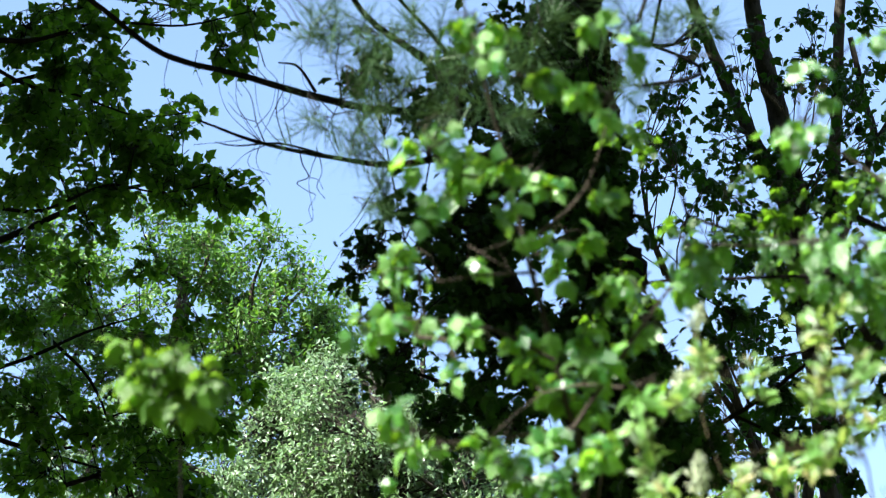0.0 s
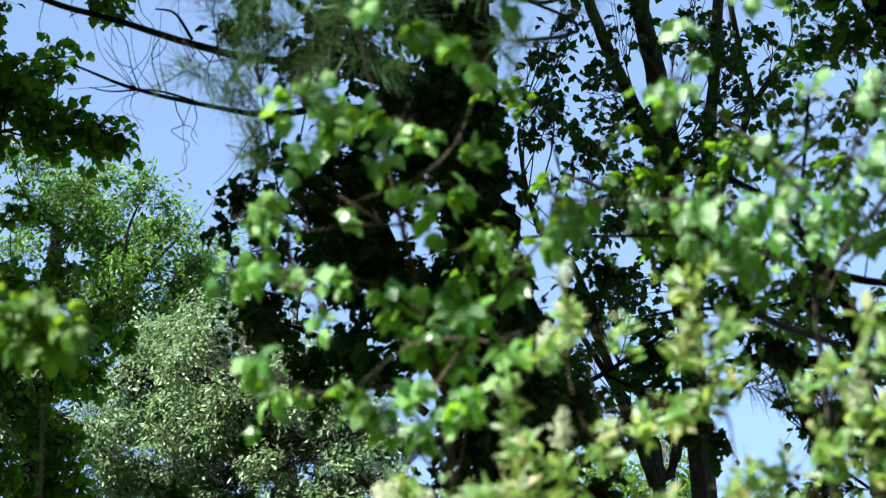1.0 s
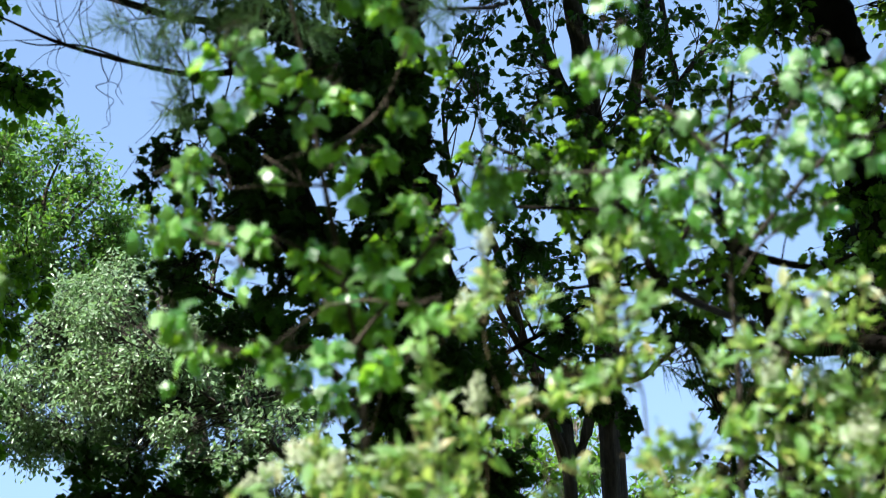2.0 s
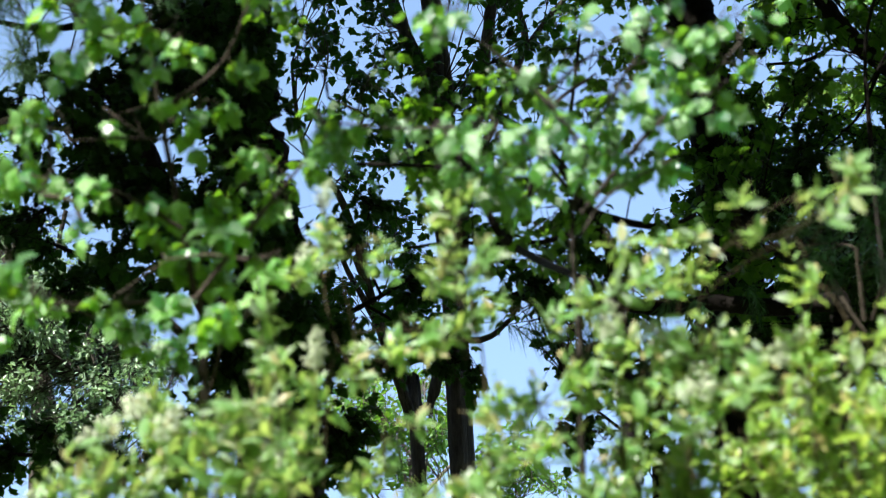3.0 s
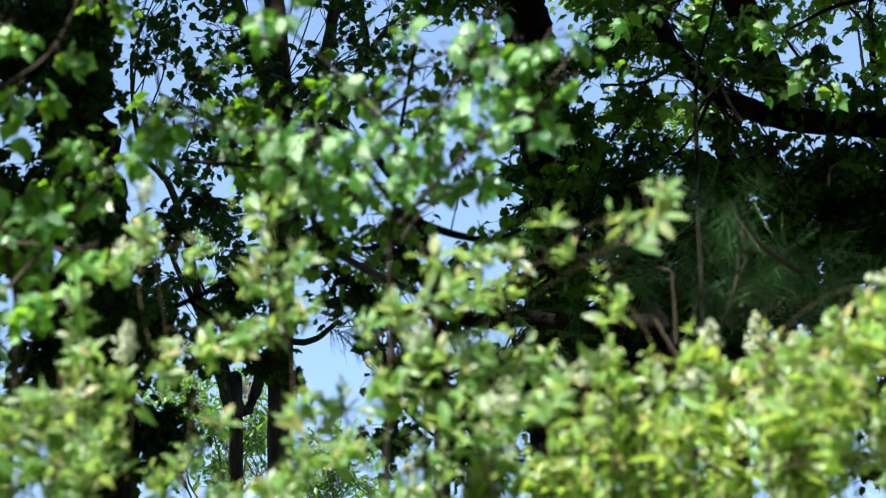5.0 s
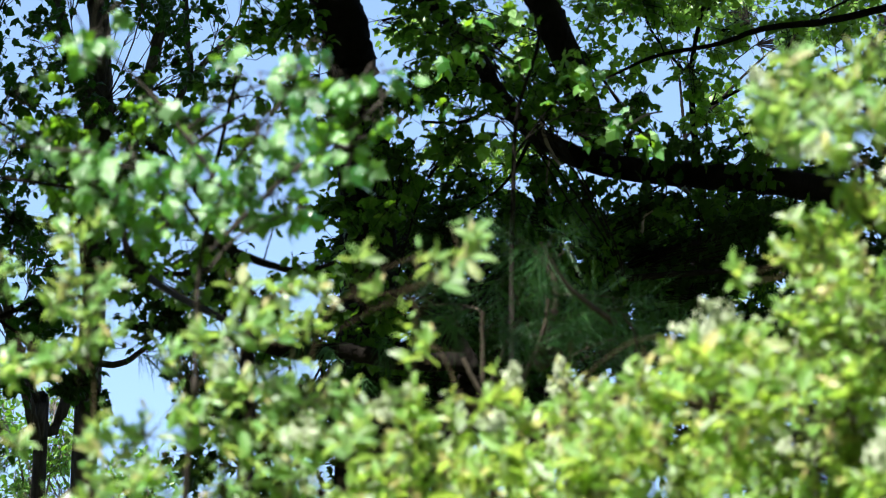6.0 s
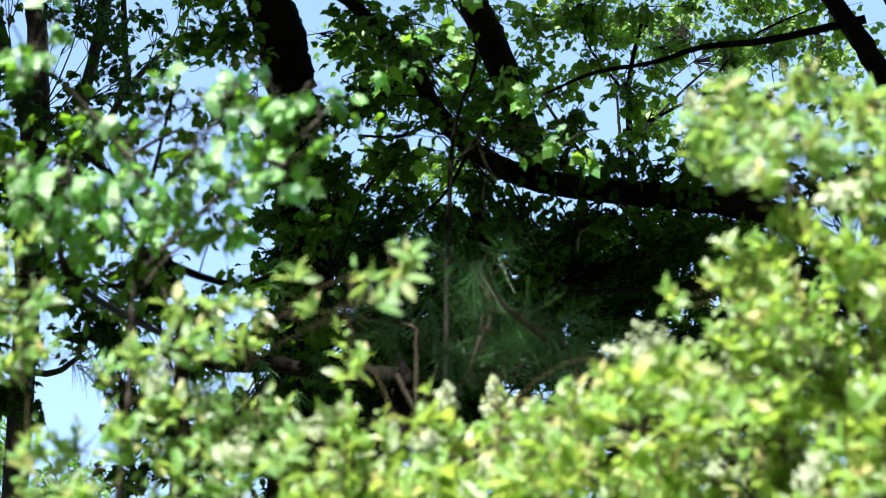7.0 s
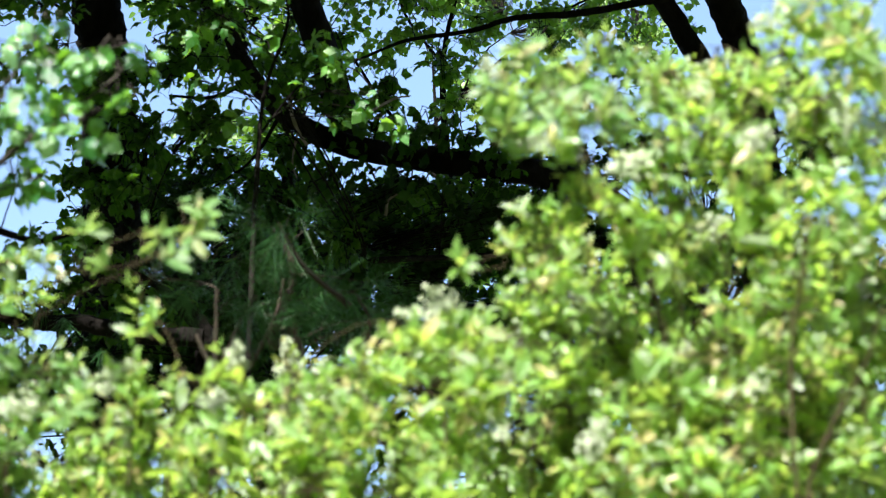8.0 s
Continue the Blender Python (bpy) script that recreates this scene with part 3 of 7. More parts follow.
plant("cherry_tree", "round tree with pale glossy glinting leaves", "tree", GLOSS_TREE_LIMBS, GLOSS_TREE_SPRAYS, BARK_BROWN, GLOSS_LEAF, LEAFLET, LEAFLET_TRIS,
      0.047, 2.1, 8, 0.2, 0.5, 0.2, singles=0, face=FACE_SUN, loose=0.8, twig=0.002)
FAR_ASPEN_SPRAYS = []
FAR_ASPEN_SPRAYS += [(-1.38, 15.69, 10.90, 0.19, 0.15), (-1.19, 17.39, 11.53, 0.29, 0.25), (-0.91, 16.82, 11.52, 0.20, 0.16), (-0.58, 15.67, 10.76, 0.15, 0.15), (-0.70, 16.06, 10.12, 0.23, 0.15), (0.05, 17.07, 11.91, 0.29, 0.16), (0.45, 16.49, 11.51, 0.32, 0.20), (0.87, 17.08, 11.81, 0.29, 0.25), (1.32, 15.96, 11.36, 0.27, 0.12), (1.61, 16.31, 11.39, 0.24, 0.20), (0.64, 16.77, 10.85, 0.20, 0.20), (1.02, 15.97, 10.11, 0.15, 0.15), (0.97, 16.96, 9.59, 0.19, 0.15), (0.76, 17.57, 9.79, 0.12, 0.12), (-1.16, 17.21, 10.73, 0.24, 0.16), (1.83, 15.64, 10.72, 0.19, 0.23), (1.26, 15.46, 10.63, 0.19, 0.15), (-1.65, 16.65, 9.11, 0.19, 0.08)]
FAR_ASPEN_LIMBS = []
FAR_ASPEN_LIMBS += [[(0.61, 17.23, 0.00, 0.039), (0.59, 17.23, 5.25, 0.031), (0.52, 17.23, 9.54, 0.023), (0.49, 16.85, 10.31, 0.016), (0.44, 16.51, 10.93, 0.008)]]
FAR_ASPEN_LIMBS += [[(0.50, 16.88, 10.24, 0.016), (-0.34, 16.61, 10.76, 0.011), (-0.89, 16.34, 11.19, 0.006)]]
FAR_ASPEN_LIMBS += [[(0.48, 16.70, 10.59, 0.012), (1.02, 16.42, 11.05, 0.008), (1.60, 16.19, 11.36, 0.004)]]
FAR_ASPEN_LIMBS += [[(0.52, 17.23, 9.54, 0.023), (0.05, 17.06, 9.90, 0.016), (-0.73, 16.76, 10.45, 0.008)]]
plant("aspen_tree", "slim tree with small light green leaves", "tree", FAR_ASPEN_LIMBS, FAR_ASPEN_SPRAYS, BARK_SHADED, ASPEN_LEAF, OVAL * (1.5, 1, 1), OVAL_TRIS,
      0.055, 3.0, 7, 0.28, 0.4, 0.1, singles=0, face=FACE_SUN, loose=0.8, twig=0.003)
SLENDER_TREE_SPRAYS = []
SLENDER_TREE_SPRAYS += [(-3.65, 13.57, 9.63, 0.15, 0.09), (-3.89, 14.06, 9.69, 0.15, 0.13), (-3.46, 13.90, 9.36, 0.15, 0.10), (-3.43, 14.82, 10.12, 0.14, 0.16), (-3.90, 15.04, 10.22, 0.13, 0.11), (-3.71, 13.51, 9.83, 0.13, 0.08), (-3.62, 15.26, 9.92, 0.18, 0.13), (-3.35, 14.58, 9.30, 0.24, 0.16), (-3.79, 15.66, 9.78, 0.19, 0.13), (-3.23, 15.57, 10.12, 0.22, 0.19), (-2.93, 14.76, 9.34, 0.24, 0.16), (-3.99, 15.68, 9.81, 0.19, 0.13), (-4.01, 15.16, 8.42, 0.14, 0.16), (-3.75, 15.88, 8.89, 0.17, 0.15), (-3.82, 14.71, 8.47, 0.14, 0.12), (-3.97, 14.49, 8.35, 0.10, 0.14), (-3.54, 14.67, 10.34, 0.14, 0.11), (-3.82, 15.33, 10.54, 0.13, 0.11)]
SLENDER_TREE_SPRAYS += [(-3.40, 15.57, 9.39, 0.22, 0.11), (-2.82, 14.14, 9.70, 0.10, 0.07), (-2.56, 14.40, 9.84, 0.17, 0.12), (-2.59, 13.89, 9.84, 0.15, 0.10), (-2.43, 15.15, 10.44, 0.18, 0.15), (-3.42, 14.40, 8.65, 0.17, 0.12), (-3.67, 14.55, 8.04, 0.13, 0.10), (-3.45, 15.26, 8.78, 0.16, 0.12), (-3.54, 14.44, 8.84, 0.15, 0.07), (-3.02, 14.80, 10.46, 0.11, 0.08), (-4.08, 15.28, 10.00, 0.13, 0.11), (-3.74, 14.19, 10.25, 0.16, 0.12), (-3.48, 14.28, 10.16, 0.16, 0.12), (-3.45, 14.80, 10.09, 0.20, 0.13), (-3.72, 14.06, 9.85, 0.16, 0.12), (-3.51, 13.85, 9.42, 0.15, 0.11), (-3.27, 14.73, 9.82, 0.19, 0.13), (-2.98, 15.10, 10.06, 0.20, 0.13)]
SLENDER_TREE_SPRAYS += [(-3.05, 15.29, 9.85, 0.20, 0.13), (-3.57, 15.18, 9.91, 0.16, 0.10), (-3.69, 14.85, 9.57, 0.16, 0.12), (-3.46, 15.67, 9.70, 0.17, 0.13), (-3.74, 15.66, 9.43, 0.18, 0.13), (-3.98, 16.10, 9.43, 0.17, 0.17), (-3.70, 16.02, 9.26, 0.17, 0.13), (-4.10, 15.72, 8.88, 0.17, 0.13), (-3.63, 14.96, 8.40, 0.16, 0.12), (-3.21, 14.56, 8.31, 0.15, 0.15), (-2.77, 14.88, 10.19, 0.13, 0.16), (-2.82, 15.56, 10.14, 0.13, 0.13), (-2.98, 14.89, 10.70, 0.18, 0.15), (-2.70, 14.89, 10.55, 0.14, 0.14), (-3.56, 13.84, 10.29, 0.14, 0.09), (-3.48, 13.78, 10.50, 0.14, 0.10), (-3.19, 14.00, 10.44, 0.14, 0.10), (-2.79, 13.80, 10.35, 0.15, 0.10)]
SLENDER_TREE_SPRAYS += [(-2.52, 14.21, 10.57, 0.15, 0.11), (-2.34, 14.73, 10.75, 0.14, 0.12), (-2.45, 14.61, 10.41, 0.14, 0.10), (-2.77, 14.40, 10.29, 0.14, 0.10), (-3.14, 14.50, 10.42, 0.14, 0.10), (-3.50, 14.52, 10.61, 0.13, 0.09), (-2.92, 14.20, 10.41, 0.13, 0.08)]
SLENDER_TREE_LIMBS = []
SLENDER_TREE_LIMBS += [[(-3.31, 16.43, 0.00, 0.100), (-3.47, 16.43, 8.13, 0.085), (-3.41, 15.75, 9.66, 0.080), (-3.35, 15.50, 10.15, 0.082), (-3.35, 15.22, 10.64, 0.070), (-3.37, 14.96, 11.05, 0.059), (-3.34, 14.66, 11.52, 0.048)]]
SLENDER_TREE_LIMBS += [[(-3.40, 15.74, 9.69, 0.045), (-3.44, 15.46, 10.19, 0.043), (-3.59, 15.14, 10.68, 0.041), (-3.69, 14.88, 11.07, 0.039), (-3.74, 14.68, 11.35, 0.037)]]
SLENDER_TREE_LIMBS += [[(-3.38, 16.04, 9.08, 0.048), (-3.24, 15.78, 9.68, 0.045), (-3.08, 15.50, 10.26, 0.042), (-2.97, 15.30, 10.64, 0.039), (-2.87, 15.09, 11.02, 0.036), (-2.74, 14.82, 11.47, 0.033)]]
SLENDER_TREE_LIMBS += [[(-3.23, 15.78, 9.68, 0.030), (-2.81, 15.49, 10.37, 0.026), (-2.79, 15.34, 10.63, 0.022), (-2.80, 15.11, 11.01, 0.019)]]
SLENDER_TREE_LIMBS += [[(-2.81, 15.49, 10.37, 0.022), (-2.60, 15.40, 10.58, 0.019), (-2.39, 15.33, 10.75, 0.015)]]
SLENDER_TREE_LIMBS += [[(-3.41, 16.26, 0.00, 0.048), (-3.47, 16.26, 7.98, 0.042), (-3.66, 16.13, 8.18, 0.037), (-3.83, 15.90, 8.63, 0.031), (-3.98, 15.63, 9.13, 0.026)]]
SLENDER_TREE_LIMBS += [[(-3.43, 16.09, 0.00, 0.054), (-3.68, 16.09, 7.73, 0.047), (-3.70, 15.95, 8.08, 0.040), (-3.77, 15.80, 8.38, 0.033), (-3.86, 15.65, 8.68, 0.025), (-3.99, 15.49, 8.95, 0.018), (-4.06, 15.36, 9.18, 0.011)]]
SLENDER_TREE_LIMBS += [[(-3.32, 16.02, 0.00, 0.065), (-3.40, 16.02, 8.07, 0.061), (-3.39, 15.91, 8.34, 0.057), (-3.37, 15.70, 8.81, 0.052), (-3.29, 15.35, 9.56, 0.048), (-3.24, 15.10, 10.04, 0.044)]]
SLENDER_TREE_LIMBS += [[(-4.15, 15.14, 9.57, 0.025), (-4.19, 14.99, 9.82, 0.017), (-4.18, 14.81, 10.14, 0.009)]]
SLENDER_TREE_LIMBS += [[(-3.82, 15.72, 8.55, 0.029), (-3.97, 15.30, 9.34, 0.024), (-4.15, 15.14, 9.57, 0.018)]]
SLENDER_TREE_LIMBS += [[(-3.64, 15.73, 8.61, 0.029), (-3.22, 15.86, 8.54, 0.022), (-2.99, 15.84, 8.66, 0.015)]]
slender = plant("slender_maple", "many-stemmed slender maple with sparse dark leaves", "tree", SLENDER_TREE_LIMBS, SLENDER_TREE_SPRAYS, BARK_BROWN, MAPLE_DEEP_SHADE, MAPLE, MAPLE_TRIS,
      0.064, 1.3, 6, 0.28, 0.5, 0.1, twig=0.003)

FAR_MAPLE_SPRAYS = []
FAR_MAPLE_SPRAYS += [(-0.06, 12.56, 9.11, 0.15, 0.11), (0.18, 13.03, 9.53, 0.19, 0.13), (0.51, 12.47, 9.16, 0.15, 0.12), (0.83, 12.91, 9.49, 0.16, 0.09), (1.15, 13.05, 9.54, 0.16, 0.11), (0.68, 13.14, 9.31, 0.16, 0.11), (0.27, 12.57, 8.93, 0.14, 0.10), (0.42, 12.70, 8.80, 0.15, 0.09), (0.06, 12.93, 8.94, 0.12, 0.09), (-0.17, 13.31, 9.30, 0.13, 0.11), (0.76, 13.03, 8.95, 0.14, 0.09), (0.56, 13.27, 9.27, 0.14, 0.09), (0.93, 12.68, 9.10, 0.14, 0.09), (1.29, 12.99, 9.25, 0.12, 0.09), (1.62, 13.10, 9.49, 0.13, 0.13), (1.43, 12.71, 9.36, 0.12, 0.08), (1.65, 13.07, 8.97, 0.11, 0.12), (-0.33, 12.38, 9.18, 0.09, 0.08)]
FAR_MAPLE_SPRAYS += [(-0.56, 12.79, 9.21, 0.12, 0.11), (-0.50, 12.89, 9.02, 0.15, 0.11), (-0.62, 12.83, 9.45, 0.09, 0.07), (1.39, 12.83, 8.94, 0.12, 0.09), (1.06, 13.28, 9.28, 0.13, 0.08), (-0.80, 12.76, 9.31, 0.12, 0.08), (0.09, 12.74, 8.59, 0.15, 0.08), (0.48, 12.80, 8.59, 0.15, 0.08), (0.77, 13.35, 8.81, 0.13, 0.08), (1.69, 13.33, 9.11, 0.10, 0.08), (1.68, 12.79, 8.68, 0.09, 0.07), (1.48, 13.12, 9.24, 0.09, 0.08), (1.39, 13.22, 9.12, 0.11, 0.08), (1.78, 12.74, 9.10, 0.06, 0.06), (1.18, 12.56, 8.98, 0.11, 0.07), (0.98, 13.23, 9.33, 0.11, 0.08)]
FAR_MAPLE_SPRAYS += clumps([(-1.04, 12.84, 9.20, 0.25, 0.50, 0.14), (-0.55, 12.81, 9.30, 0.19, 0.50, 0.14), (0.07, 12.91, 9.17, 0.19, 0.50, 0.14), (0.37, 12.82, 9.30, 0.19, 0.50, 0.17), (0.98, 12.80, 9.28, 0.31, 0.50, 0.17), (1.29, 12.88, 9.11, 0.28, 0.50, 0.14), (-0.55, 13.22, 8.57, 0.19, 0.50, 0.10), (0.68, 13.54, 7.93, 0.15, 0.50, 0.10), (0.34, 13.59, 7.86, 0.12, 0.50, 0.10), (0.96, 13.35, 8.29, 0.09, 0.50, 0.07), (-0.89, 13.21, 8.56, 0.12, 0.50, 0.10), (1.38, 13.00, 8.90, 0.25, 0.50, 0.14)], 0.12, 3.2, 13)
FAR_MAPLE_LIMBS = []
FAR_MAPLE_LIMBS += [[(0.76, 13.90, 0.00, 0.047), (0.71, 13.90, 4.21, 0.039), (0.61, 13.90, 7.66, 0.031), (0.49, 13.53, 8.45, 0.023), (0.43, 13.21, 9.06, 0.016), (0.52, 12.95, 9.48, 0.008)]]
FAR_MAPLE_LIMBS += [[(0.49, 13.53, 8.45, 0.013), (0.12, 13.33, 8.84, 0.010), (-0.16, 13.15, 9.17, 0.007), (-0.57, 13.02, 9.35, 0.005)]]
FAR_MAPLE_LIMBS += [[(0.44, 13.30, 8.89, 0.011), (0.83, 13.18, 9.07, 0.009), (1.08, 13.03, 9.31, 0.007), (1.45, 12.91, 9.45, 0.005)]]
FAR_MAPLE_LIMBS += [[(0.43, 13.21, 9.06, 0.009), (0.21, 13.07, 9.30, 0.007), (0.15, 12.94, 9.52, 0.005)]]
FAR_MAPLE_LIMBS += [[(0.52, 13.43, 8.64, 0.009), (0.80, 13.32, 8.83, 0.008), (1.30, 13.14, 9.09, 0.006), (1.63, 13.13, 9.04, 0.005)]]
plant("silver_maple", "maple with light green leaves against the sky", "tree", FAR_MAPLE_LIMBS, FAR_MAPLE_SPRAYS, BARK_SHADED, MAPLE_LIT, MAPLE, MAPLE_TRIS,
      0.052, 1.5, 6, 0.22, 0.5, 0.1, twig=0.0025, face=FACE_SUN, loose=0.9)
BACK_MAPLE_SPRAYS = []
BACK_MAPLE_SPRAYS += [(-0.87, 13.39, 8.17, 0.31, 0.22), (-0.40, 13.03, 8.13, 0.39, 0.21), (0.06, 12.52, 7.74, 0.37, 0.23), (0.50, 12.93, 7.95, 0.39, 0.21), (0.89, 13.49, 8.26, 0.25, 0.22), (-0.25, 13.35, 7.75, 0.46, 0.24), (0.35, 13.24, 7.70, 0.39, 0.21), (-0.82, 12.84, 7.51, 0.26, 0.20), (-1.20, 13.64, 8.30, 0.22, 0.22), (-1.19, 12.45, 7.33, 0.20, 0.14), (-1.45, 13.07, 7.95, 0.18, 0.18), (-0.51, 12.60, 7.15, 0.43, 0.17), (0.05, 13.45, 7.50, 0.39, 0.18), (-1.05, 12.54, 8.01, 0.18, 0.15), (-1.39, 13.40, 8.81, 0.16, 0.16), (-1.53, 12.67, 7.30, 0.17, 0.12), (0.77, 12.59, 7.61, 0.20, 0.14), (1.11, 11.52, 7.20, 0.24, 0.16)]
BACK_MAPLE_SPRAYS += [(1.49, 11.42, 6.99, 0.24, 0.16), (1.93, 11.77, 6.81, 0.30, 0.24), (2.10, 11.90, 7.32, 0.25, 0.25), (1.75, 11.30, 7.46, 0.19, 0.13), (2.28, 11.95, 7.97, 0.20, 0.20), (2.43, 12.31, 7.07, 0.20, 0.31), (1.52, 11.76, 6.65, 0.29, 0.19), (2.18, 12.64, 6.59, 0.31, 0.20), (0.99, 11.72, 6.62, 0.29, 0.13), (1.74, 12.36, 7.19, 0.23, 0.17), (1.28, 11.97, 7.06, 0.22, 0.14), (-1.77, 11.22, 6.28, 0.15, 0.15), (-1.49, 11.01, 6.11, 0.17, 0.17), (-1.15, 10.63, 5.97, 0.19, 0.17), (-0.90, 10.67, 5.96, 0.14, 0.17), (-1.79, 10.95, 5.91, 0.12, 0.12), (-1.47, 10.73, 5.72, 0.17, 0.12), (-1.20, 11.57, 6.00, 0.18, 0.13)]
BACK_MAPLE_SPRAYS += [(-1.85, 10.82, 6.23, 0.07, 0.10), (-0.71, 11.46, 6.42, 0.28, 0.15), (-0.19, 11.22, 6.29, 0.30, 0.15), (0.32, 11.69, 6.58, 0.29, 0.18), (-1.66, 10.90, 6.24, 0.17, 0.12), (-1.38, 11.64, 6.53, 0.18, 0.13), (-1.00, 11.78, 6.56, 0.21, 0.16), (-1.48, 11.48, 6.24, 0.21, 0.13), (-0.96, 11.42, 6.18, 0.25, 0.13), (-0.34, 12.01, 6.39, 0.32, 0.13), (0.32, 11.94, 6.37, 0.32, 0.13), (0.84, 11.66, 6.68, 0.26, 0.21), (0.98, 11.94, 6.43, 0.29, 0.16), (1.34, 11.59, 6.51, 0.24, 0.24), (0.79, 12.02, 7.16, 0.16, 0.11), (0.71, 12.03, 7.02, 0.16, 0.11), (0.93, 11.69, 7.10, 0.16, 0.11), (1.07, 11.73, 7.29, 0.16, 0.14)]
BACK_MAPLE_SPRAYS += [(-0.59, 11.90, 7.02, 0.16, 0.11), (-0.32, 11.88, 6.92, 0.19, 0.11), (-0.05, 12.08, 7.04, 0.19, 0.11), (-0.76, 11.94, 7.22, 0.16, 0.11), (-0.47, 11.61, 7.06, 0.19, 0.11), (-0.22, 12.03, 7.32, 0.19, 0.11), (0.06, 11.89, 7.19, 0.16, 0.11), (-0.79, 11.65, 6.79, 0.16, 0.11), (0.68, 12.08, 7.10, 0.11, 0.08)]
BACK_MAPLE_SPRAYS += clumps([(-0.78, 10.31, 6.52, 0.21, 0.40, 0.16), (-0.50, 10.41, 6.36, 0.26, 0.40, 0.16), (-0.64, 10.49, 6.16, 0.28, 0.40, 0.16), (-0.97, 10.47, 6.15, 0.21, 0.40, 0.13), (-0.17, 10.38, 6.45, 0.26, 0.40, 0.18), (0.26, 10.32, 6.58, 0.28, 0.40, 0.21), (0.61, 10.35, 6.49, 0.19, 0.40, 0.16), (0.66, 10.43, 6.32, 0.19, 0.40, 0.10)], 0.16, 0.85, 19)
BACK_MAPLE_SPRAYS += clumps([(1.15, 10.56, 7.12, 0.27, 0.40, 0.16), (1.52, 10.58, 7.00, 0.22, 0.40, 0.19), (1.88, 10.50, 7.05, 0.22, 0.40, 0.19), (2.13, 10.62, 6.71, 0.20, 0.40, 0.22), (1.41, 10.72, 6.74, 0.27, 0.40, 0.14), (1.90, 10.77, 6.48, 0.22, 0.40, 0.19), (0.95, 10.48, 7.29, 0.17, 0.40, 0.11)], 0.16, 1.4, 41)
BACK_MAPLE_SPRAYS += clumps([(-1.68, 9.20, 5.92, 0.15, 0.30, 0.08), (-1.47, 9.23, 5.95, 0.13, 0.30, 0.08), (-1.80, 9.13, 6.02, 0.08, 0.30, 0.09), (-1.33, 9.27, 5.90, 0.11, 0.30, 0.09)], 0.11, 2.6, 43)
BACK_MAPLE_SPRAYS += clumps([(-0.42, 11.83, 6.86, 0.23, 0.40, 0.19), (0.16, 11.84, 6.88, 0.23, 0.40, 0.19), (0.75, 11.82, 6.88, 0.23, 0.40, 0.19), (1.34, 11.77, 6.88, 0.23, 0.40, 0.19), (1.92, 11.70, 6.87, 0.23, 0.40, 0.19), (2.49, 11.61, 6.84, 0.23, 0.40, 0.19), (-0.54, 11.97, 6.53, 0.23, 0.40, 0.19), (0.04, 11.98, 6.55, 0.23, 0.40, 0.19), (0.63, 11.96, 6.56, 0.23, 0.40, 0.19), (1.22, 11.92, 6.57, 0.23, 0.40, 0.19), (1.80, 11.86, 6.56, 0.23, 0.40, 0.19), (2.37, 11.77, 6.54, 0.23, 0.40, 0.19), (-0.46, 12.11, 6.19, 0.23, 0.40, 0.19), (0.13, 12.12, 6.21, 0.23, 0.40, 0.19), (0.71, 12.10, 6.22, 0.23, 0.40, 0.19), (1.30, 12.05, 6.22, 0.23, 0.40, 0.19)], 0.17, 1.0, 89)
BACK_MAPLE_LIMBS = []
BACK_MAPLE_LIMBS += [[(-0.39, 13.47, 0.00, 0.135), (-0.41, 13.47, 3.93, 0.114), (-0.43, 13.47, 7.14, 0.093), (-0.40, 13.23, 7.69, 0.072), (-0.37, 13.03, 8.10, 0.051), (-0.43, 12.87, 8.42, 0.030)]]
BACK_MAPLE_LIMBS += [[(-0.41, 13.35, 7.42, 0.033), (0.05, 13.21, 7.75, 0.025), (0.50, 13.10, 7.96, 0.017), (0.83, 13.05, 8.04, 0.009)]]
BACK_MAPLE_LIMBS += [[(-0.41, 13.38, 7.36, 0.033), (-0.85, 13.21, 7.68, 0.021), (-1.15, 13.03, 8.00, 0.009)]]
BACK_MAPLE_LIMBS += [[(1.77, 12.77, 0.00, 0.100), (1.75, 12.77, 3.55, 0.084), (1.77, 12.77, 6.45, 0.068), (1.78, 12.49, 7.13, 0.052), (1.88, 12.27, 7.58, 0.036), (2.09, 12.06, 7.93, 0.020)]]
BACK_MAPLE_LIMBS += [[(-1.50, 11.37, 0.00, 0.063), (-1.50, 11.37, 3.17, 0.046), (-1.51, 11.37, 5.77, 0.029), (-1.41, 11.20, 6.23, 0.013)]]
plant("hedge_maple", "dense maple in deep shade behind the great limb", "tree", BACK_MAPLE_LIMBS, BACK_MAPLE_SPRAYS, BARK_SHADED, MAPLE_DEEP_SHADE, MAPLE, MAPLE_TRIS,
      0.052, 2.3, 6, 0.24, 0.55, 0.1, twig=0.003)

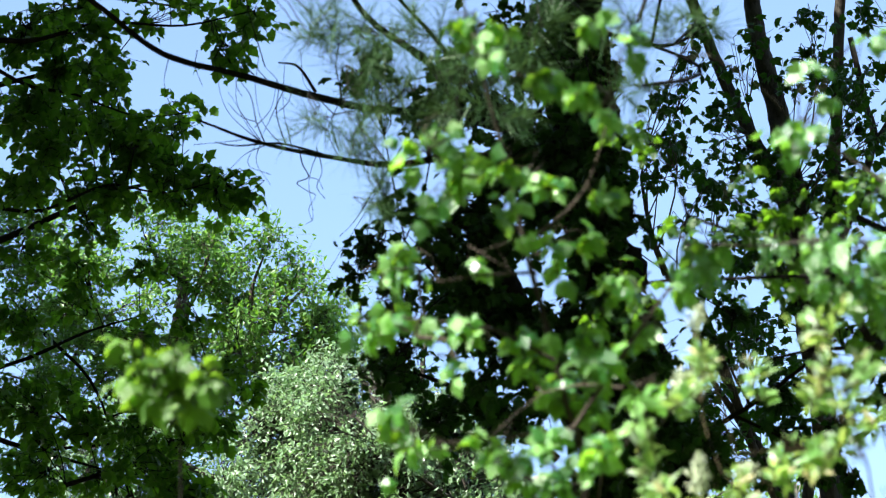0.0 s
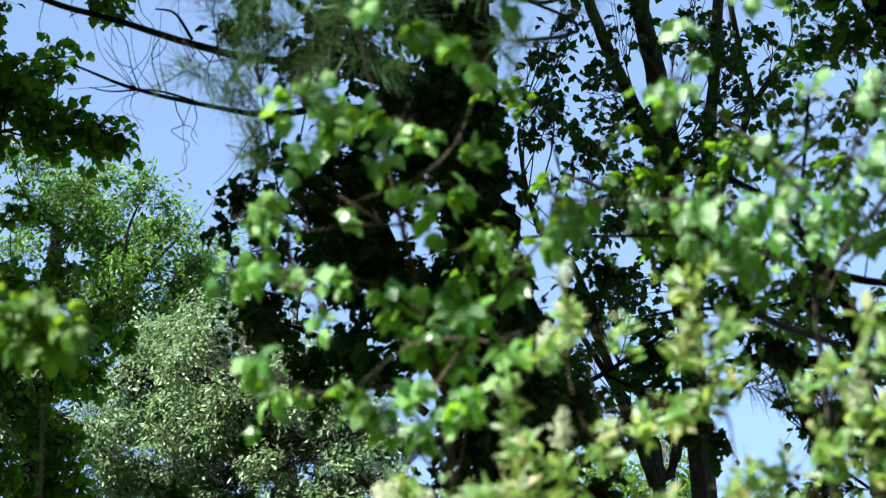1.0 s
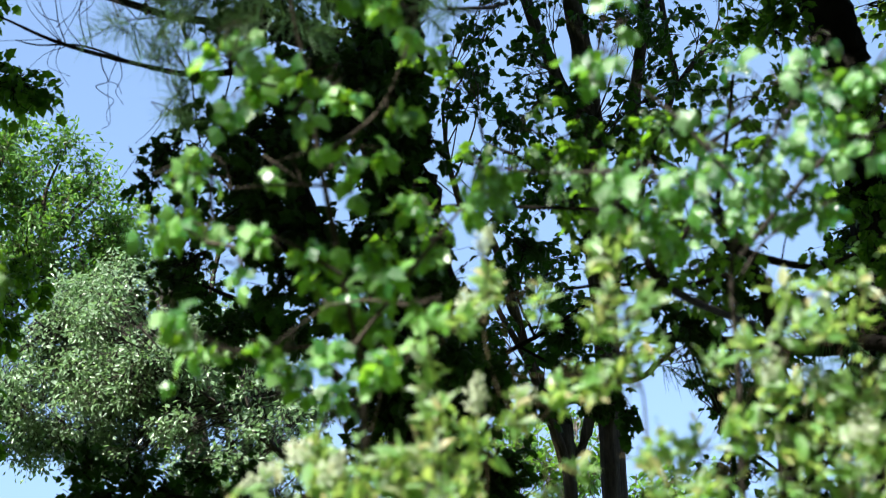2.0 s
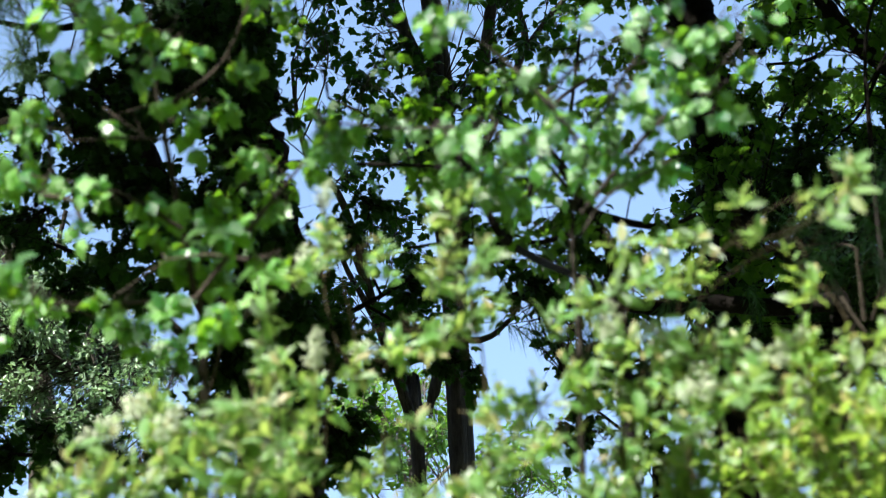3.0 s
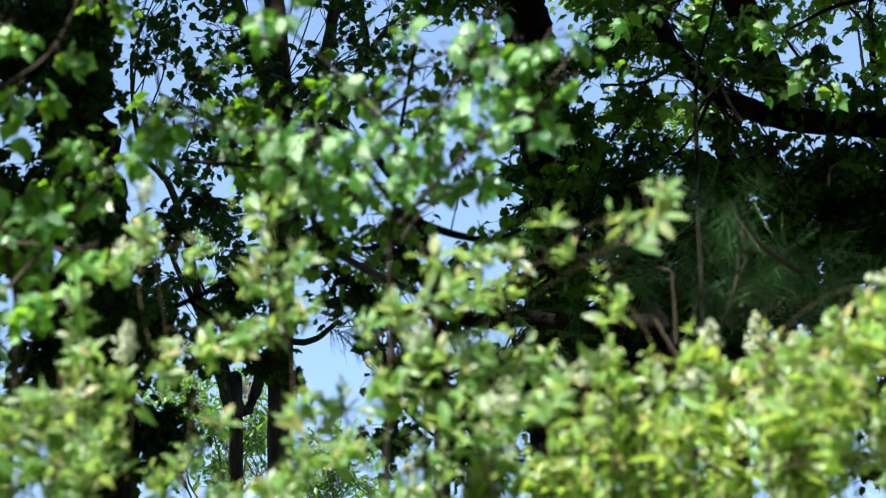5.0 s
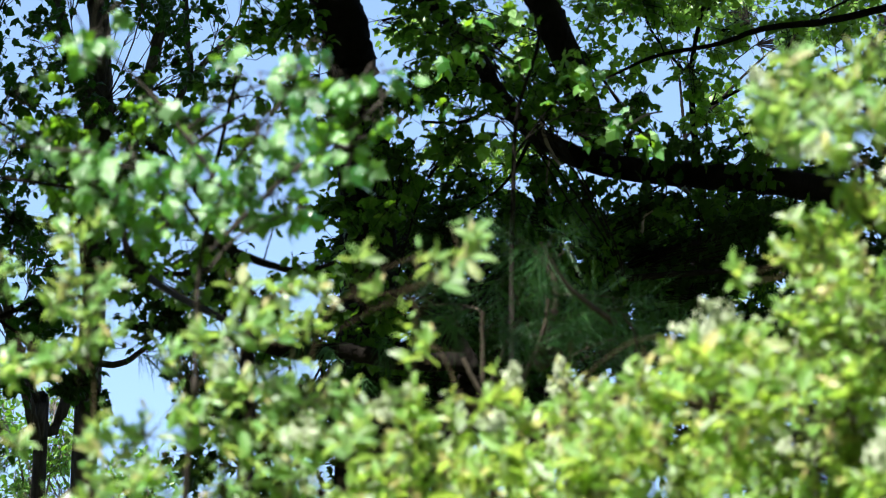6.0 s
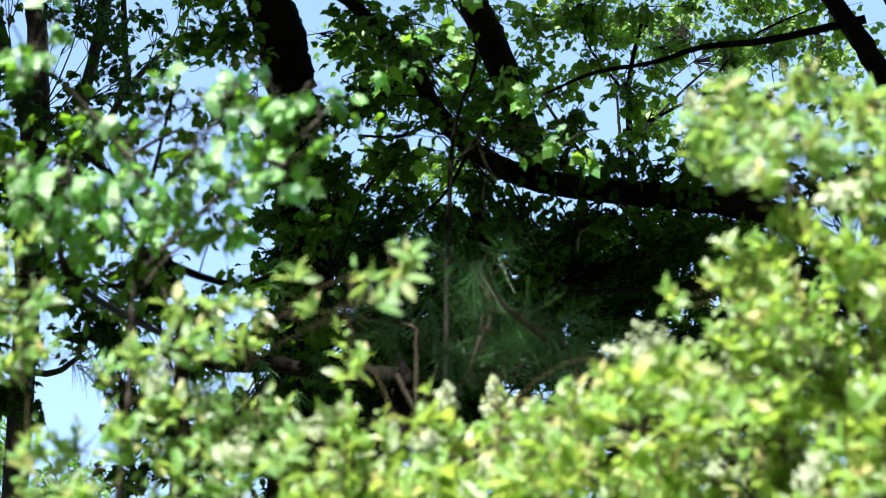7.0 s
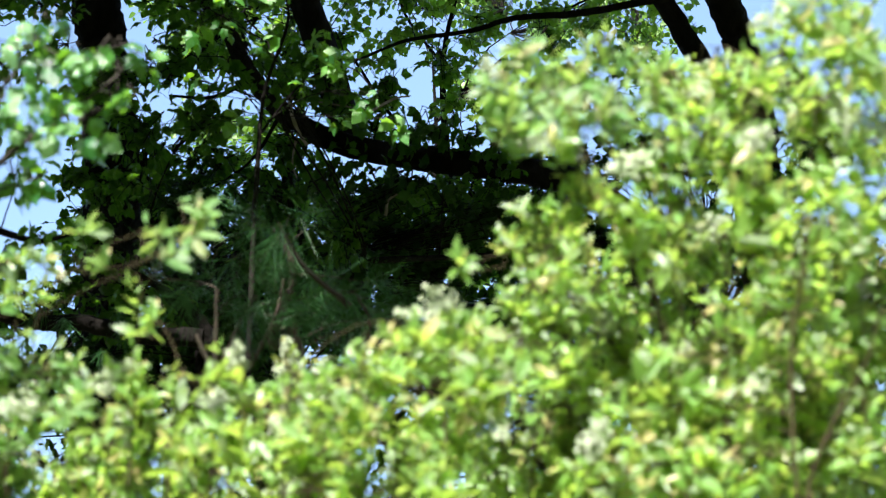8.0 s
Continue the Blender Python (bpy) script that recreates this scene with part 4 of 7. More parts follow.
# ---- middle trees ----
LEFT_MAPLE_SPRAYS = []
LEFT_MAPLE_SPRAYS += [(-5.34, 9.02, 8.15, 0.23, 0.20), (-5.59, 9.57, 8.13, 0.27, 0.24), (-5.45, 9.85, 8.47, 0.22, 0.16), (-5.68, 9.75, 7.86, 0.24, 0.19), (-5.28, 9.77, 8.08, 0.21, 0.19), (-5.48, 9.89, 7.85, 0.24, 0.13), (-5.18, 10.09, 8.17, 0.16, 0.14), (-5.17, 10.30, 8.43, 0.11, 0.06), (-4.86, 9.99, 7.82, 0.12, 0.07), (-4.98, 9.71, 7.70, 0.15, 0.08), (-4.66, 9.73, 7.59, 0.07, 0.05), (-5.68, 9.95, 8.89, 0.22, 0.10), (-4.92, 9.56, 8.50, 0.29, 0.07), (-4.50, 9.52, 8.34, 0.18, 0.07), (-4.69, 9.55, 8.33, 0.09, 0.06), (-5.22, 9.48, 7.38, 0.15, 0.11), (-5.96, 10.20, 7.41, 0.16, 0.22), (-5.64, 9.64, 6.70, 0.20, 0.23)]
LEFT_MAPLE_SPRAYS += [(-5.62, 10.12, 7.57, 0.12, 0.13), (-5.86, 10.32, 7.21, 0.22, 0.11), (-5.89, 10.26, 6.64, 0.27, 0.16), (-5.09, 10.90, 7.13, 0.08, 0.10), (-4.96, 10.24, 6.69, 0.18, 0.13), (-5.58, 10.72, 6.85, 0.30, 0.16), (-5.48, 10.84, 6.70, 0.24, 0.08), (-5.51, 10.02, 6.73, 0.15, 0.13), (-5.91, 10.89, 6.83, 0.25, 0.11), (-5.40, 11.27, 7.37, 0.11, 0.09), (-5.86, 10.11, 7.68, 0.19, 0.11), (-5.53, 10.02, 7.24, 0.16, 0.13), (-5.27, 10.08, 7.48, 0.13, 0.08), (-5.07, 10.15, 7.21, 0.10, 0.08), (-5.75, 10.29, 7.03, 0.16, 0.11), (-5.52, 10.48, 6.92, 0.16, 0.11), (-5.08, 10.18, 6.77, 0.13, 0.08), (-4.98, 10.51, 7.06, 0.11, 0.07)]
LEFT_MAPLE_SPRAYS += [(-5.75, 10.00, 6.68, 0.16, 0.10), (-5.33, 10.52, 6.78, 0.16, 0.11), (-4.84, 10.33, 7.07, 0.07, 0.05), (-5.45, 10.05, 7.01, 0.13, 0.08), (-4.96, 10.34, 7.27, 0.07, 0.05), (-5.33, 10.27, 7.21, 0.11, 0.09), (-5.32, 10.32, 7.00, 0.16, 0.11), (-5.27, 10.42, 6.80, 0.16, 0.11), (-5.20, 10.14, 6.43, 0.15, 0.11), (-5.22, 10.43, 6.30, 0.18, 0.11), (-5.06, 10.31, 6.42, 0.09, 0.09), (-5.10, 10.47, 6.24, 0.10, 0.08), (-5.04, 10.47, 6.18, 0.10, 0.06), (-5.38, 10.36, 6.24, 0.10, 0.09), (-5.24, 10.09, 6.71, 0.13, 0.09), (-5.18, 10.21, 6.53, 0.13, 0.09), (-5.21, 10.45, 6.44, 0.13, 0.09), (-5.26, 10.23, 6.25, 0.15, 0.10)]
LEFT_MAPLE_SPRAYS += [(-5.22, 10.60, 6.33, 0.13, 0.09), (-5.23, 10.33, 6.93, 0.10, 0.07), (-5.60, 10.14, 7.38, 0.13, 0.09), (-5.27, 9.99, 7.07, 0.13, 0.09), (-5.52, 10.03, 6.97, 0.13, 0.09), (-5.27, 10.34, 6.94, 0.13, 0.09), (-5.42, 10.21, 6.74, 0.13, 0.09), (-4.97, 10.21, 6.86, 0.10, 0.07), (-5.01, 10.57, 7.17, 0.08, 0.05), (-5.16, 10.37, 6.71, 0.13, 0.09), (-5.05, 10.62, 6.82, 0.11, 0.07)]
LEFT_MAPLE_SPRAYS = [q for k, q in enumerate(LEFT_MAPLE_SPRAYS) if q[2] > 7.25 or k % 5 < 3]
LEFT_MAPLE_SPRAYS += clumps([(-5.08, 8.81, 7.97, 0.27, 0.50, 0.22), (-4.96, 9.07, 7.69, 0.37, 0.50, 0.27), (-5.28, 9.07, 7.42, 0.20, 0.50, 0.16), (-4.85, 9.31, 7.42, 0.32, 0.50, 0.08), (-4.55, 9.05, 8.03, 0.20, 0.50, 0.10), (-4.32, 9.14, 8.06, 0.12, 0.50, 0.07), (-5.16, 8.93, 7.74, 0.20, 0.50, 0.16)], 0.14, 1.6, 11)
LEFT_MAPLE_SPRAYS += clumps([(-4.97, 9.72, 6.62, 0.17, 0.50, 0.19), (-5.02, 9.83, 6.35, 0.17, 0.50, 0.19), (-5.12, 9.89, 6.10, 0.22, 0.50, 0.16), (-4.88, 9.81, 6.54, 0.12, 0.50, 0.11)], 0.14, 1.6, 31)
LEFT_MAPLE_SPRAYS += clumps([(-5.31, 9.36, 7.55, 0.15, 0.40, 0.11), (-5.12, 9.48, 7.54, 0.15, 0.40, 0.08), (-4.91, 9.57, 7.57, 0.15, 0.40, 0.08), (-4.75, 9.63, 7.60, 0.11, 0.40, 0.07), (-4.66, 9.69, 7.58, 0.06, 0.40, 0.04), (-4.99, 9.42, 7.74, 0.13, 0.40, 0.11), (-4.82, 9.53, 7.71, 0.08, 0.40, 0.08), (-5.34, 9.17, 7.83, 0.13, 0.40, 0.17), (-5.11, 9.26, 7.89, 0.13, 0.40, 0.14)], 0.13, 4.2, 59)
LEFT_MAPLE_SPRAYS += clumps([(-5.21, 10.03, 6.74, 0.13, 0.30, 0.13), (-5.20, 10.13, 6.53, 0.15, 0.30, 0.15), (-5.19, 10.24, 6.33, 0.15, 0.30, 0.14), (-5.28, 10.27, 6.16, 0.18, 0.30, 0.11), (-5.05, 10.37, 6.19, 0.12, 0.30, 0.08)], 0.13, 1.9, 73)
LEFT_MAPLE_LIMBS = []
LEFT_MAPLE_LIMBS += [[(-6.92, 10.10, 0.00, 0.204), (-6.87, 10.10, 6.61, 0.173), (-6.58, 9.79, 7.53, 0.143), (-6.28, 9.37, 8.46, 0.112), (-5.98, 8.86, 9.34, 0.082)]]
LEFT_MAPLE_LIMBS += [[(-6.68, 9.89, 7.24, 0.028), (-6.26, 9.95, 7.60, 0.022), (-5.85, 10.07, 7.81, 0.016), (-5.49, 10.18, 7.97, 0.011), (-5.19, 10.30, 8.03, 0.005)]]
LEFT_MAPLE_LIMBS += [[(-6.41, 9.53, 8.12, 0.021), (-6.00, 9.64, 8.33, 0.016), (-5.65, 9.77, 8.44, 0.010), (-5.36, 9.89, 8.50, 0.005)]]
LEFT_MAPLE_LIMBS += [[(-6.25, 9.32, 8.55, 0.021), (-5.74, 9.46, 8.79, 0.016), (-5.41, 9.67, 8.77, 0.010), (-5.06, 9.88, 8.74, 0.005)]]
LEFT_MAPLE_LIMBS += [[(-6.79, 10.03, 6.85, 0.025), (-6.38, 10.25, 6.93, 0.018), (-6.03, 10.50, 6.85, 0.011), (-5.77, 10.68, 6.78, 0.005)]]
LEFT_MAPLE_LIMBS += [[(-5.99, 10.39, 7.11, 0.008), (-5.89, 10.51, 7.00, 0.006), (-5.81, 10.59, 6.93, 0.003)]]
LEFT_MAPLE_LIMBS += [[(-6.03, 10.50, 6.85, 0.008), (-5.58, 10.72, 6.91, 0.006), (-5.25, 10.84, 7.00, 0.003)]]
LEFT_MAPLE_LIMBS += [[(-5.90, 10.31, 7.36, 0.010), (-5.73, 10.53, 7.12, 0.007), (-5.67, 10.80, 6.66, 0.005)]]
LEFT_MAPLE_LIMBS += [[(-6.61, 9.82, 6.97, 0.013), (-6.02, 10.12, 7.12, 0.010), (-5.64, 10.24, 7.28, 0.007), (-5.40, 10.33, 7.36, 0.003)]]
LEFT_MAPLE_LIMBS += [[(-5.94, 10.34, 6.77, 0.005), (-5.54, 10.47, 6.95, 0.005), (-5.27, 10.56, 7.05, 0.004), (-5.01, 10.64, 7.15, 0.003)]]
LEFT_MAPLE_LIMBS += [[(-5.85, 8.50, 7.73, 0.026), (-5.45, 8.63, 7.91, 0.016), (-5.15, 8.79, 7.94, 0.011), (-4.88, 8.89, 8.02, 0.008), (-4.57, 9.05, 8.02, 0.005), (-4.27, 9.15, 8.08, 0.003)]]
LEFT_MAPLE_LIMBS += [[(-6.09, 8.96, 7.21, 0.020), (-5.65, 9.13, 7.39, 0.012), (-5.37, 9.29, 7.40, 0.008), (-5.09, 9.38, 7.51, 0.006), (-4.87, 9.51, 7.49, 0.004), (-4.61, 9.60, 7.55, 0.002)]]
LEFT_MAPLE_LIMBS += [[(-5.45, 8.63, 7.91, 0.012), (-5.23, 8.86, 7.78, 0.008), (-5.05, 8.98, 7.75, 0.006), (-4.83, 9.15, 7.68, 0.004), (-4.61, 9.25, 7.70, 0.002)]]
LEFT_MAPLE_LIMBS += [[(-5.62, 10.08, 6.44, 0.0120), (-5.43, 10.15, 6.50, 0.0093), (-5.27, 10.21, 6.55, 0.0067), (-5.12, 10.25, 6.62, 0.0040)]]
broad = plant("broad_maple", "broad maple with dark shaded leaves", "tree", LEFT_MAPLE_LIMBS, LEFT_MAPLE_SPRAYS, BARK_SHADED, MAPLE_SHADE, MAPLE, MAPLE_TRIS,
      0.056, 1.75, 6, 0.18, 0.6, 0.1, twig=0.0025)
WHITE_PINE_SPRAYS = []
WHITE_PINE_SPRAYS += [(-2.40, 5.59, 5.45, 0.10, 0.08), (-2.23, 5.49, 5.32, 0.10, 0.08), (-2.09, 5.52, 5.31, 0.10, 0.08), (-2.16, 5.53, 5.18, 0.11, 0.08), (-2.37, 5.76, 5.33, 0.09, 0.07), (-1.95, 5.51, 5.18, 0.10, 0.08), (-2.26, 5.40, 4.99, 0.10, 0.06), (-2.51, 5.77, 5.31, 0.06, 0.06), (-2.32, 5.85, 5.12, 0.07, 0.07), (-2.40, 5.96, 5.09, 0.05, 0.06), (-2.09, 5.60, 5.13, 0.10, 0.07), (-1.93, 5.57, 5.06, 0.08, 0.07), (-1.95, 5.85, 5.37, 0.09, 0.09), (-1.86, 5.75, 5.41, 0.09, 0.07), (-1.38, 5.46, 5.13, 0.11, 0.06), (-1.55, 5.57, 5.06, 0.08, 0.06), (-1.51, 5.41, 5.14, 0.08, 0.05), (-2.43, 5.56, 5.48, 0.06, 0.05)]
WHITE_PINE_LIMBS = []
WHITE_PINE_LIMBS += [[(-2.65, 9.77, 0.00, 0.193), (-2.75, 9.77, 3.20, 0.181), (-2.81, 9.77, 5.81, 0.170), (-2.81, 9.42, 6.53, 0.159), (-2.79, 9.11, 7.10, 0.147), (-2.74, 8.80, 7.60, 0.136)]]
WHITE_PINE_LIMBS += [[(-2.82, 10.23, 5.49, 0.105), (-3.03, 9.94, 6.05, 0.086), (-3.19, 9.72, 6.41, 0.066), (-3.28, 9.54, 6.70, 0.047), (-3.33, 9.35, 7.00, 0.028)]]
WHITE_PINE_LIMBS += [[(-2.62, 8.35, 6.43, 0.016), (-2.91, 8.19, 6.54, 0.014), (-3.21, 8.09, 6.52, 0.012), (-3.39, 8.00, 6.54, 0.009), (-3.64, 7.86, 6.59, 0.007), (-3.83, 7.73, 6.66, 0.004)]]
WHITE_PINE_LIMBS += [[(-2.67, 8.20, 6.67, 0.016), (-3.17, 8.00, 6.69, 0.015), (-3.39, 7.89, 6.73, 0.014), (-3.65, 7.72, 6.80, 0.012), (-3.89, 7.56, 6.86, 0.011), (-4.05, 7.38, 6.99, 0.010), (-4.20, 7.21, 7.11, 0.008)]]
WHITE_PINE_LIMBS += [[(-2.69, 8.23, 6.60, 0.023), (-2.92, 8.11, 6.67, 0.019), (-3.02, 7.97, 6.84, 0.015), (-3.18, 7.82, 6.97, 0.012), (-3.25, 7.69, 7.10, 0.008)]]
WHITE_PINE_LIMBS += [[(-2.86, 8.12, 6.69, 0.012), (-2.95, 7.97, 6.87, 0.009), (-3.08, 7.80, 7.05, 0.006)]]
WHITE_PINE_LIMBS += [[(-3.42, 7.86, 6.75, 0.007), (-3.46, 7.79, 6.83, 0.005), (-3.52, 7.75, 6.84, 0.003)]]
WHITE_PINE_LIMBS += [[(-3.64, 7.86, 6.59, 0.002), (-3.73, 7.75, 6.70, 0.001), (-3.73, 7.65, 6.86, 0.001)]]
WHITE_PINE_LIMBS += [[(-3.63, 7.87, 6.58, 0.002), (-3.68, 7.79, 6.68, 0.001), (-3.71, 7.73, 6.75, 0.001)]]
WHITE_PINE_LIMBS += [[(-3.46, 7.96, 6.56, 0.002), (-3.51, 8.00, 6.47, 0.001), (-3.52, 8.06, 6.36, 0.001), (-3.55, 8.06, 6.33, 0.001)]]
WHITE_PINE_LIMBS += [[(-3.23, 8.09, 6.52, 0.002), (-3.32, 8.12, 6.40, 0.001), (-3.38, 8.14, 6.33, 0.001), (-3.51, 8.17, 6.18, 0.001)]]
WHITE_PINE_LIMBS += [[(-3.53, 7.81, 6.75, 0.002), (-3.62, 7.85, 6.63, 0.001), (-3.70, 7.88, 6.53, 0.001), (-3.63, 7.93, 6.49, 0.001)]]
WHITE_PINE_LIMBS += [[(-3.39, 8.01, 6.54, 0.005), (-3.57, 7.90, 6.59, 0.004), (-3.72, 7.83, 6.58, 0.003), (-3.79, 7.79, 6.59, 0.002)]]
WHITE_PINE_LIMBS += [[(-3.84, 7.60, 6.85, 0.002), (-3.74, 7.67, 6.82, 0.001), (-3.60, 7.67, 6.90, 0.001), (-3.53, 7.66, 6.97, 0.001)]]
WHITE_PINE_LIMBS += [[(-2.38, 8.14, 6.90, 0.010), (-2.19, 8.22, 6.85, 0.007), (-2.02, 8.23, 6.91, 0.004)]]
WHITE_PINE_LIMBS += [[(-3.63, 7.87, 6.58, 0.002), (-3.67, 7.82, 6.64, 0.001), (-3.69, 7.76, 6.72, 0.001), (-3.67, 7.71, 6.81, 0.001)]]
WHITE_PINE_LIMBS += [[(-3.65, 7.83, 6.64, 0.002), (-3.58, 7.82, 6.70, 0.001), (-3.54, 7.78, 6.79, 0.001)]]
WHITE_PINE_LIMBS += [[(-3.57, 7.90, 6.58, 0.002), (-3.62, 7.83, 6.66, 0.001), (-3.62, 7.77, 6.76, 0.001), (-3.58, 7.71, 6.86, 0.001)]]
WHITE_PINE_LIMBS += [[(-3.54, 7.92, 6.57, 0.002), (-3.54, 7.84, 6.70, 0.001), (-3.50, 7.76, 6.84, 0.001)]]
WHITE_PINE_LIMBS += [[(-3.63, 7.87, 6.58, 0.002), (-3.71, 7.86, 6.55, 0.001), (-3.82, 7.86, 6.45, 0.001)]]
WHITE_PINE_LIMBS += [[(-3.64, 7.86, 6.59, 0.002), (-3.67, 7.89, 6.53, 0.001), (-3.64, 7.95, 6.46, 0.001)]]
WHITE_PINE_LIMBS += [[(-3.70, 7.83, 6.60, 0.002), (-3.77, 7.80, 6.59, 0.001), (-3.86, 7.76, 6.58, 0.001)]]
WHITE_PINE_LIMBS += [[(-3.56, 7.79, 6.77, 0.002), (-3.62, 7.70, 6.86, 0.001), (-3.63, 7.65, 6.93, 0.001)]]
WHITE_PINE_LIMBS += [[(-3.73, 7.65, 6.85, 0.002), (-3.67, 7.62, 6.93, 0.001), (-3.66, 7.58, 7.00, 0.001)]]
WHITE_PINE_LIMBS += [[(-3.87, 7.57, 6.86, 0.002), (-3.91, 7.61, 6.78, 0.001), (-3.91, 7.65, 6.71, 0.001)]]
WHITE_PINE_LIMBS += [[(-3.39, 7.89, 6.73, 0.002), (-3.45, 7.83, 6.77, 0.001), (-3.44, 7.77, 6.87, 0.001), (-3.45, 7.76, 6.88, 0.001)]]
WHITE_PINE_LIMBS += [[(-3.39, 8.01, 6.54, 0.002), (-3.41, 7.95, 6.62, 0.001), (-3.38, 7.92, 6.69, 0.001)]]
WHITE_PINE_LIMBS += [[(-3.50, 7.89, 6.55, 0.0024), (-3.50, 7.92, 6.50, 0.0022), (-3.49, 7.95, 6.46, 0.0020), (-3.53, 7.94, 6.44, 0.0018), (-3.51, 7.97, 6.42, 0.0015), (-3.48, 7.99, 6.40, 0.0013), (-3.51, 8.00, 6.36, 0.0011), (-3.51, 8.03, 6.32, 0.0009)]]
WHITE_PINE_LIMBS += [[(-3.21, 8.05, 6.49, 0.0022), (-3.29, 8.07, 6.41, 0.0019), (-3.33, 8.08, 6.36, 0.0016), (-3.38, 8.09, 6.31, 0.0012), (-3.43, 8.09, 6.27, 0.0009)]]
WHITE_PINE_LIMBS += [[(-3.61, 7.83, 6.57, 0.0026), (-3.62, 7.78, 6.63, 0.0022), (-3.62, 7.73, 6.71, 0.0017), (-3.64, 7.68, 6.76, 0.0013), (-3.62, 7.66, 6.82, 0.0009)]]
WHITE_PINE_LIMBS += [[(-3.54, 7.86, 6.56, 0.0022), (-3.55, 7.80, 6.66, 0.0018), (-3.52, 7.75, 6.75, 0.0013), (-3.55, 7.70, 6.80, 0.0009)]]
WHITE_PINE_LIMBS += [[(-3.62, 7.78, 6.63, 0.0018), (-3.67, 7.75, 6.65, 0.0014), (-3.70, 7.71, 6.69, 0.0009)]]
WHITE_PINE_LIMBS += [[(-3.44, 7.91, 6.55, 0.0018), (-3.44, 7.96, 6.48, 0.0015), (-3.47, 7.98, 6.43, 0.0012), (-3.45, 8.01, 6.39, 0.0009)]]
WHITE_PINE_LIMBS += [[(-3.37, 7.95, 6.54, 0.0022), (-3.37, 7.89, 6.63, 0.0018), (-3.32, 7.86, 6.71, 0.0013), (-3.32, 7.83, 6.77, 0.0009)]]
WHITE_PINE_LIMBS += [[(-3.64, 7.66, 6.80, 0.0016), (-3.66, 7.69, 6.75, 0.0013), (-3.65, 7.72, 6.71, 0.0009)]]
WHITE_PINE_LIMBS += [[(-3.76, 7.57, 6.85, 0.0016), (-3.78, 7.60, 6.80, 0.0013), (-3.77, 7.64, 6.74, 0.0009)]]
WHITE_PINE_LIMBS += [[(-3.49, 7.95, 6.46, 0.0014), (-3.46, 7.97, 6.45, 0.0011), (-3.45, 7.99, 6.42, 0.0009)]]
WHITE_PINE_LIMBS += [[(-3.55, 7.80, 6.66, 0.0016), (-3.50, 7.80, 6.70, 0.0013), (-3.48, 7.77, 6.75, 0.0009)]]
pine = plant("pine_tree", "tall pine with a dark trunk and soft needle tufts", "tree", WHITE_PINE_LIMBS, WHITE_PINE_SPRAYS, BARK_SHADED, NEEDLE, SPLINTER, SPLINTER_TRIS,
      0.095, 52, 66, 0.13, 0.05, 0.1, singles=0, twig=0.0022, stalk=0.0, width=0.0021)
DARK_MAPLE_SPRAYS = []
DARK_MAPLE_SPRAYS += [(-3.34, 8.15, 6.27, 0.08, 0.06), (-3.36, 8.07, 6.08, 0.05, 0.06), (-3.28, 8.25, 6.20, 0.08, 0.09), (-3.24, 8.10, 5.96, 0.08, 0.08), (-3.35, 8.25, 5.80, 0.08, 0.09), (-2.84, 7.46, 5.88, 0.09, 0.07), (-2.98, 7.93, 6.03, 0.10, 0.10), (-2.75, 7.82, 5.97, 0.12, 0.12), (-2.79, 7.80, 5.77, 0.10, 0.11), (-2.82, 8.35, 5.94, 0.10, 0.10), (-2.99, 8.17, 5.85, 0.10, 0.10), (-2.51, 7.91, 5.68, 0.10, 0.10), (-3.35, 8.42, 5.94, 0.08, 0.08), (-2.86, 8.14, 5.66, 0.12, 0.10), (-2.59, 7.85, 5.59, 0.09, 0.09), (-2.50, 8.22, 6.00, 0.12, 0.12), (-2.36, 8.02, 6.09, 0.12, 0.12), (-2.91, 7.33, 5.89, 0.04, 0.05)]
DARK_MAPLE_SPRAYS += [(-3.22, 7.92, 6.82, 0.12, 0.07), (-2.23, 7.79, 5.41, 0.11, 0.11), (-2.42, 8.83, 5.60, 0.12, 0.12), (-2.28, 8.75, 5.43, 0.08, 0.08), (-2.57, 8.46, 5.33, 0.18, 0.12), (-2.67, 8.00, 5.46, 0.11, 0.10), (-3.05, 8.45, 6.43, 0.15, 0.13), (-2.75, 8.02, 6.06, 0.10, 0.10), (-3.16, 8.60, 6.24, 0.13, 0.13), (-2.71, 8.20, 6.30, 0.10, 0.12), (-2.38, 7.89, 6.23, 0.10, 0.19), (-2.51, 8.15, 5.71, 0.12, 0.12), (-2.84, 8.59, 5.96, 0.10, 0.10), (-2.41, 8.23, 5.44, 0.10, 0.12), (-2.25, 8.08, 5.25, 0.09, 0.09), (-2.24, 8.49, 5.40, 0.08, 0.10), (-2.46, 8.05, 5.28, 0.11, 0.09), (-2.90, 8.26, 5.93, 0.10, 0.10)]
